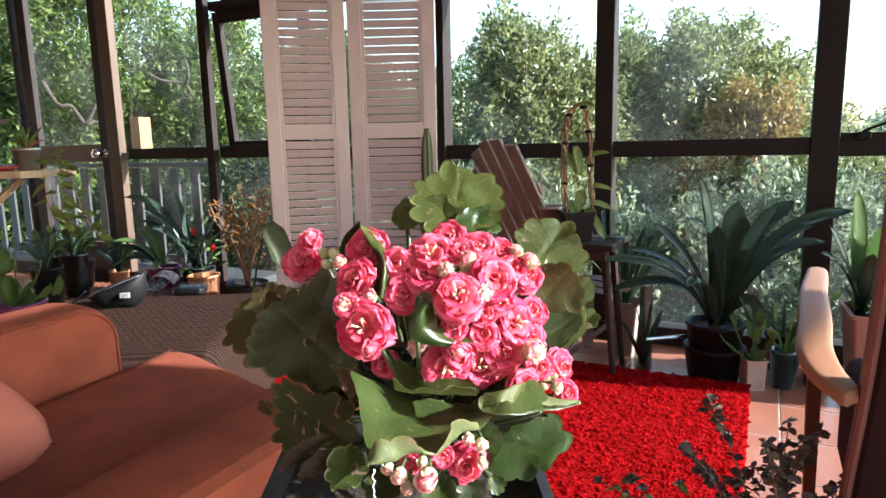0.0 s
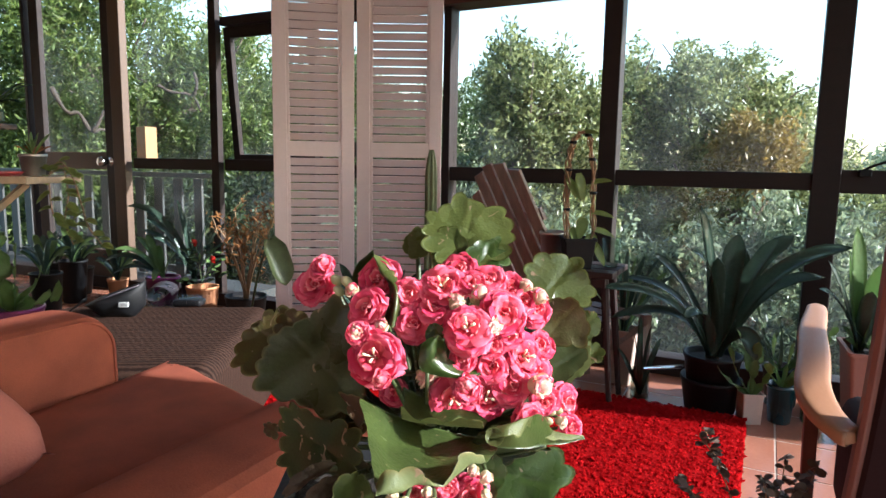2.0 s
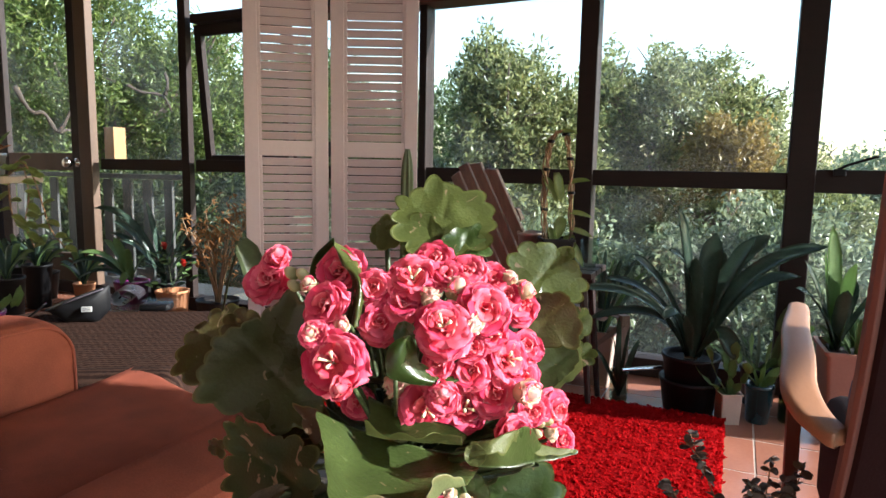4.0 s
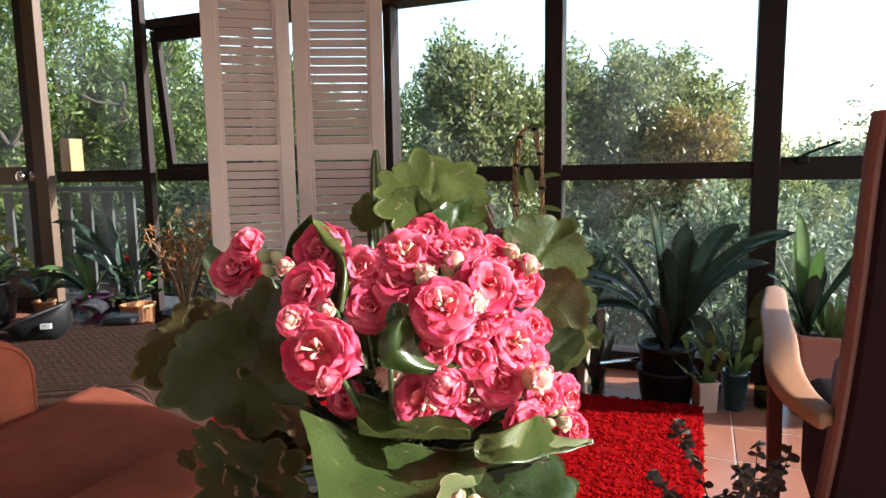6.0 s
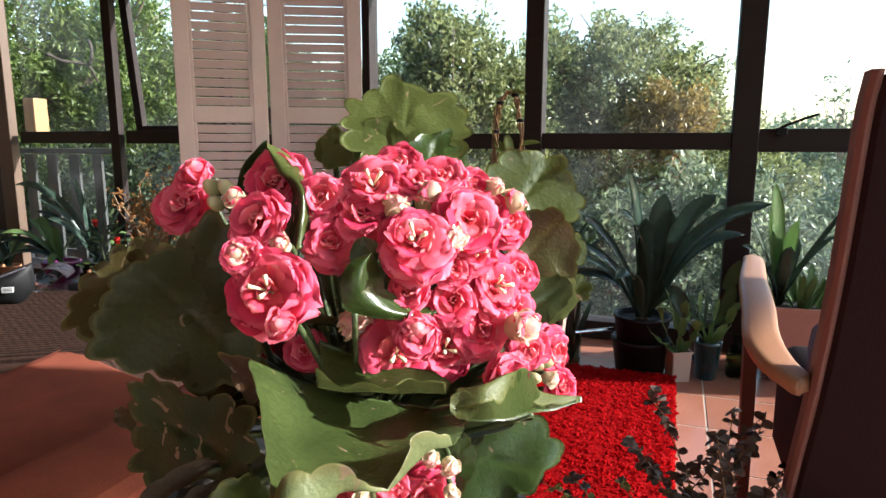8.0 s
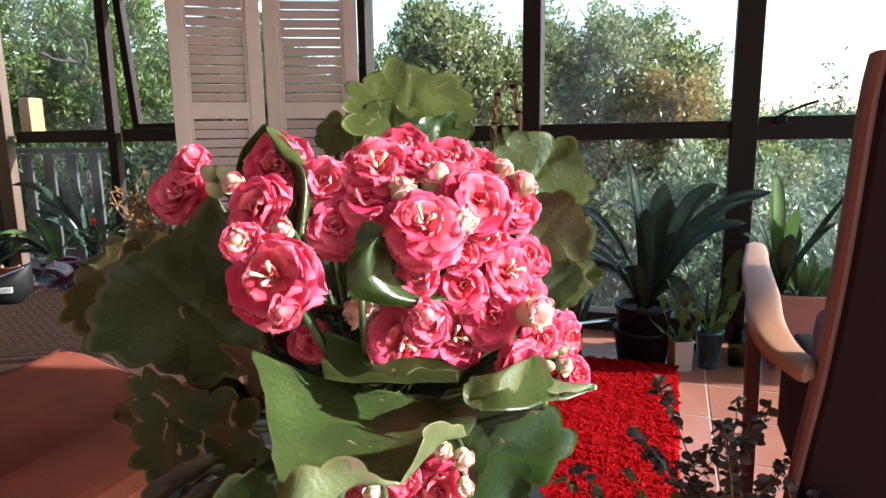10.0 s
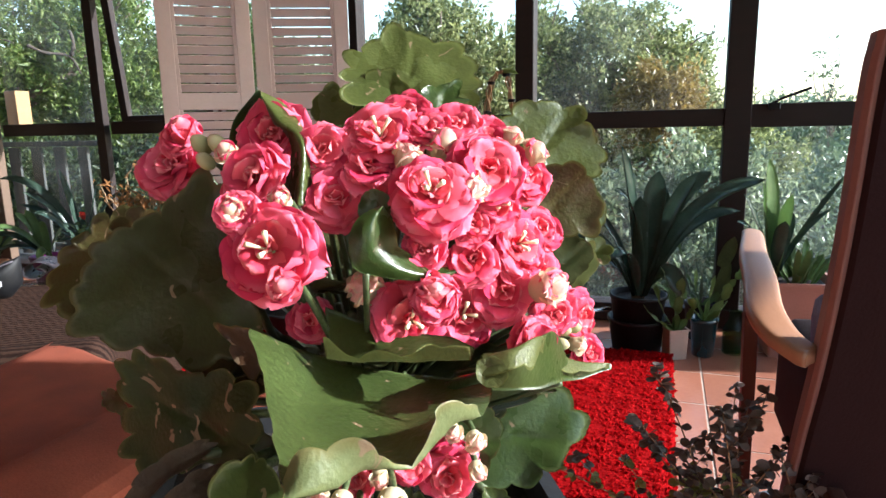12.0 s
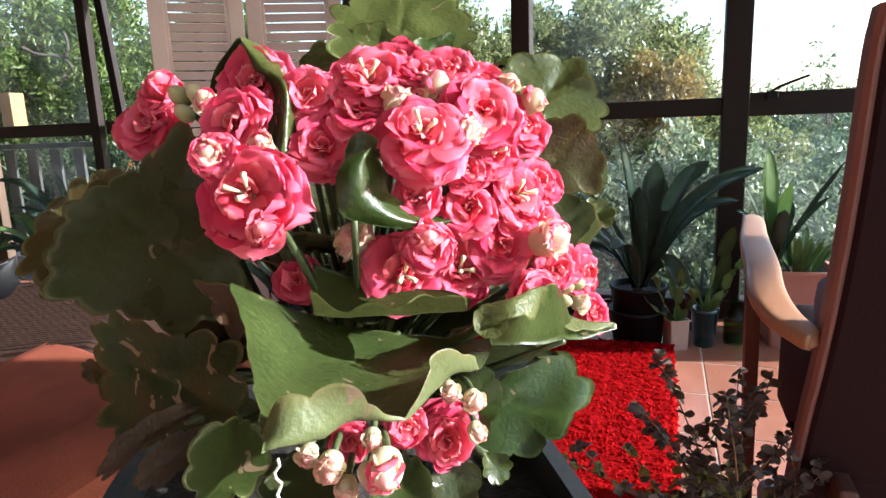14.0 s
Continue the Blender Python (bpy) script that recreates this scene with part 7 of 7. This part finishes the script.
for k, (pts) in enumerate((((0, 0, 0), (0.06, 0.06, -0.02), (0.13, 0.0, -0.05), (0.17, -0.12, -0.06), (0.19, -0.22, -0.05), (0.24, -0.30, -0.04)),
                           ((0, 0, 0), (0.03, -0.04, -0.05), (0.04, -0.14, -0.06), (0.06, -0.20, -0.06)), ((0, 0, 0), (0.08, 0.03, -0.03), (0.11, -0.08, -0.05), (0.09, -0.20, -0.05), (0.12, -0.30, -0.05)))):
    q = smooth_path([off(h0, a, u, w) for a, u, w in pts], 6)
    part("vine", tube(q, 0.0032, 6), M_VINE, trail, smooth=True)
    for i in range(2, len(q), 2):
        s = rr.choice((-1, 1))
        blade(trail, q[i], q[i] + RT * (0.055 * s) + Vector((0, 0, rr.uniform(-0.055, 0.02))) - FW * 0.01, (0, 0, 0.012), 0.034, M_HOYA, "leaf", 7, 0.2, 0.45)
epi = thing("potted_cactus", "orchid cactus with broad notched pale green stems in a purple pot", "potted plant")
pot(epi, -3.28, 1.79, 0.0, 0.10, 0.13, 0.27, M_PURPLE, label="purple plastic pot")
flat_stems(epi, (-3.28, 1.79, 0.25), ((0.17, 0.23, -0.03, 0.03), (0.27, 0.12, -0.04, 0.03), (0.03, 0.34, 0.0, 0.0), (-0.08, 0.46, 0.0, -0.02), (0.10, 0.12, -0.05, 0.02), (-0.20, 0.30, 0.03, -0.03)), M_FLAT, 3, 0.090)
for k, (x, y, r, h, mm) in enumerate(((-4.55, 2.95, 0.10, 0.20, M_BLACKPOT), (-4.15, 2.98, 0.07, 0.15, M_TERRA), (-4.85, 2.98, 0.11, 0.22, M_BLACKPOT), (-3.95, 2.35, 0.09, 0.30, M_BLACKPOT), (-4.45, 2.15, 0.10, 0.34, M_TERRA), (-4.30, 2.75, 0.09, 0.30, M_BLACKPOT))):
    pp = thing("potted_foliage", "leafy dark plant in a pot at the foot of the door", "potted plant", group="pots by the door")
    pot(pp, x, y, 0.0, r * 0.8, r, h, mm)
    for j in range(13):
        a = j * 2.4
        blade(pp, (x, y, h - 0.02), (x + 0.20 * math.cos(a), y + 0.12 * math.sin(a), h + 0.12 + 0.10 * ((j * 3) % 4) / 3), (0, 0, 0.10), 0.04, M_STRAP if j % 3 else M_STRAP_L, "leaf", 8)

# ---- wooden armchair seen from behind ----
wchair = thing("wooden_armchair", "honey-coloured wooden armchair with dusky pink upholstery", "armchair", group="armchairs")
M_DUSKY = mat("dusky_pink_cloth", (0.21, 0.10, 0.085), 0.75, 0.2, 8, 0.2, 240, spec=0.2)


def reclined(x0, x1, line, thick, inset=0.0):
    """A slab between x0 and x1 whose rear face follows the (y, z) line."""
    bm = bmesh.new()
    pts = smooth_path([(0, y, z) for y, z in line], 5)
    rows = []
    for k, p in enumerate(pts):
        e = min(1.0, k / 3.0)
        sh = inset * (1 - e)
        rows.append([bm.verts.new((x, p.y + dy, p.z)) for x, dy in ((x0 + sh, 0.006), (x0 + sh + 0.006, 0), (x1 - sh - 0.006, 0), (x1 - sh, 0.006), (x1 - sh, thick - 0.008), (x1 - sh - 0.008, thick), (x0 + sh + 0.008, thick), (x0 + sh, thick - 0.008))])
    for a, b in zip(rows, rows[1:]):
        for k in range(8):
            bm.faces.new((a[k], b[k], b[(k + 1) % 8], a[(k + 1) % 8]))
    bm.faces.new(rows[0])
    bm.faces.new(list(reversed(rows[-1])))
    return bm


BACK = ((0.972, 1.030), (0.982, 1.015), (1.003, 0.97), (1.05, 0.77), (1.12, 0.58), (1.20, 0.42), (1.27, 0.26), (1.33, 0.10))
part("backrest", reclined(0.1825, 0.80, BACK, 0.055, 0.02), M_BACKCLOTH, wchair, "dark purple-brown cloth back")
part("back_edge", reclined(0.168, 0.182, BACK, 0.045, 0.0), M_DUSKY, wchair, "dusky pink welted edge")
for x in (0.225, 0.73):
    part("back_leg", tube([(x + 0.015, 1.30, 0.32), (x + 0.015, 1.31, 0.20), (x + 0.02, 1.30, 0.0)], [0.011, 0.014, 0.012], 10), M_BACKCLOTH, wchair, smooth=True)


def arm_of(x, mirror):
    bm = bmesh.new()
    line = smooth_path([(0.042, 1.114, 0.596), (0.037, 1.12, 0.598), (0.010, 1.16, 0.612), (-0.004, 1.225, 0.632), (0.002, 1.335, 0.652), (0.006, 1.48, 0.672), (0.018, 1.60, 0.684), (0.022, 1.672, 0.686)], 7)
    n = len(line)
    half = [0.015 + 0.013 * math.sin(math.pi * (0.12 + 0.82 * i / n)) for i in range(n)]
    for i in range(n):
        d = (line[-1] - line[i]).length
        if d < 0.019:
            half[i] = max(0.003, 0.019 * math.sqrt(max(0.0, 1 - ((0.019 - d) / 0.019) ** 2)))
    rows = []
    for i, p in enumerate(line):
        d = (line[min(i + 1, n - 1)] - line[max(i - 1, 0)]).normalized()
        s = Vector((d.y, -d.x, 0)).normalized()
        ring = []
        for k in range(14):
            a = 2 * math.pi * k / 14
            ca, sa = math.cos(a), math.sin(a)
            q = p + s * (half[i] * math.copysign(abs(ca) ** 0.4, ca)) + Vector((0, 0, 0.0125 * math.copysign(abs(sa) ** 0.4, sa)))
            ring.append(bm.verts.new((x + mirror * q.x, q.y, q.z)))
        rows.append(ring)
    for a, b in zip(rows, rows[1:]):
        for k in range(14):
            bm.faces.new((a[k], a[(k + 1) % 14], b[(k + 1) % 14], b[k]))
    bm.faces.new(rows[0])
    bm.faces.new(rows[-1])
    bmesh.ops.recalc_face_normals(bm, faces=bm.faces[:])
    return part("armrest", bm, M_LIGHTWOOD, wchair, "curved pale wooden armrest", True)


M_REDWOOD = mat("red_brown_leg_wood", (0.11, 0.050, 0.035), 0.55, 0.3, 6, 0.1, 60, stretch=(4, 4, 0.6))
arm_of(0.115, 1)
arm_of(0.86, -1)
for x, mi in ((0.142, 1), (0.833, -1)):
    part("front_leg", tube([(x + 0.012 * mi, 1.63, 0.0), (x + 0.004 * mi, 1.625, 0.36), (x - 0.006 * mi, 1.60, 0.672)], [0.020, 0.026, 0.026], 4, 0.55), M_REDWOOD, wchair)
for x in (0.225, 0.745):
    part("seat_rail", box((x, 1.18, 0.27), (x + 0.028, 1.62, 0.33), 0.006), M_REDWOOD, wchair)
part("seat_rail", box((0.225, 1.55, 0.27), (0.745, 1.58, 0.33), 0.006), M_REDWOOD, wchair)
part("seat_cushion", soft_box((0.19, 1.24, 0.29), (0.79, 1.60, 0.53), 0.045, 7, 0.01), M_BACKCLOTH, wchair, smooth=True)
throw = thing("throw", "blue-grey knitted throw over the chair seat", "throw")
part("cloth", soft_box((0.19, 1.19, 0.43), (0.30, 1.30, 0.66), 0.03, 6, 0, 0.012, 4), mat("blue_grey_knit", (0.07, 0.09, 0.20), 0.85, 0.4, 60, 0.5, 300), throw, smooth=True)
sack = thing("cloth_bag", "grey-blue cloth bag on the floor under the chair", "bag")
part("sack_body", soft_box((0.165, 1.36, 0.0), (0.40, 1.62, 0.12), 0.045, 7, 0.02, 0.02, 8), mat("grey_blue_cloth", (0.13, 0.17, 0.20), 0.8, 0.3, 12, 0.3, 240), sack, smooth=True)

# ---- dark-leaved shrub in the foreground ----
shrub = thing("potted_shrub", "small shrub with glossy purple-black leaves", "potted plant")
SB = Vector((0.075, 1.215, 0.0))
pot(shrub, SB.x, SB.y, 0.0, 0.05, 0.06, 0.11, M_TERRA)
M_SHRUB = mat("purple_black_leaf", (0.15, 0.088, 0.075), 0.5, 0.4, 40, 0.15, 300, random_hue=0.35, color2=(0.09, 0.075, 0.05), spec=0.2)
M_SHRUBY = mat("yellow_green_leaf", (0.30, 0.32, 0.08), 0.4, 0.4, 40, 0.15, 300, random_hue=0.3, translucent=0.3)
sr = random.Random(31)


def oval_leaf(seed):
    """An oval leaf of unit length along y, gently cupped, its tip turned down."""
    r = random.Random(seed)
    w0, dip = r.uniform(0.30, 0.38), r.uniform(0.05, 0.22)
    vs, fs = [], []
    for i in range(6):
        u = i / 5
        w = w0 * math.sin(math.pi * min(0.96, 0.05 + 0.92 * u ** 1.35)) ** 0.6
        for v in (-1, 0, 1):
            vs.append((v * w, u, 0.10 * abs(v) * w * 2 - dip * u * u))
    for i in range(5):
        for j in range(2):
            a = i * 3 + j
            fs.append((a, a + 1, a + 4, a + 3))
    me = bpy.data.meshes.new("leaf")
    me.from_pydata(vs, [], fs)
    me.update()
    me.polygons.foreach_set("use_smooth", [True] * len(fs))
    return me


OVALS = {}
for material in (M_SHRUB, M_SHRUBY):
    OVALS[material] = [oval_leaf(k) for k in range(4)]
    for me in OVALS[material]:
        me.materials.append(material)
leaves, foliage = 0, {M_SHRUB: bmesh.new(), M_SHRUBY: bmesh.new()}
for k in range(16):
    a, up, aw = 0.28 * math.sin(k * 2.4) * (0.35 + 0.65 * ((k * 5) % 7) / 6) - 0.05, 0.24 + 0.27 * ((k * 11) % 9) / 8, 0.10 * math.cos(k * 1.7)
    p0, p2 = SB + Vector((0, 0, 0.09)), off(SB, a, up, aw)
    q = smooth_path([p0, p0.lerp(p2, 0.5) + RT * (-a * 0.25), p2], 7)
    runs = [q[3:]]
    part("branch", tube(q, [0.0030 - 0.00016 * i for i in range(len(q))], 5), M_VINE, shrub, smooth=True)
    for i in (4, 6, 8, 11):
        e = q[i] + RT * sr.uniform(-0.07, 0.07) + FW * sr.uniform(-0.05, 0.05) + Vector((0, 0, sr.uniform(0.03, 0.09)))
        t = smooth_path([q[i], q[i].lerp(e, 0.5) + RT * 0.008, e], 3)
        part("twig", tube(t, 0.0011, 5), M_VINE, shrub, smooth=True)
        runs.append(t[1:])
    for run in runs:
        for i, c in enumerate(run):
            last = i == len(run) - 1
            for s in range(6 if last else 4 + i % 2):
                az = sr.uniform(0, 6.28)
                tone = M_SHRUBY if c.z < 0.33 and a < 0.06 and sr.random() < 0.6 else M_SHRUB
                me = sr.choice(OVALS[tone])
                sz = sr.uniform(0.013, 0.021)
                m = Matrix.Translation(c) @ Matrix.Rotation(az, 4, "Z") @ Matrix.Rotation(radians(sr.uniform(-35, 45)), 4, "X") @ Matrix.Rotation(sr.uniform(-1.0, 1.0), 4, "Y") @ Matrix.Diagonal((sz * sr.uniform(0.95, 1.25), sz, sz, 1))
                leaves += 1
                if leaves % 3 == 0 and leaves < 900:
                    ob = new("leaf", me)
                    ob.parent = shrub
                    ob.matrix_basis = m
                else:
                    vs = [foliage[tone].verts.new(m @ v.co) for v in me.vertices]
                    for p in me.polygons:
                        foliage[tone].faces.new([vs[q] for q in p.vertices])
for tone, bm in foliage.items():
    part("foliage", bm, tone, shrub, smooth=True)["kind"] = "stuff"
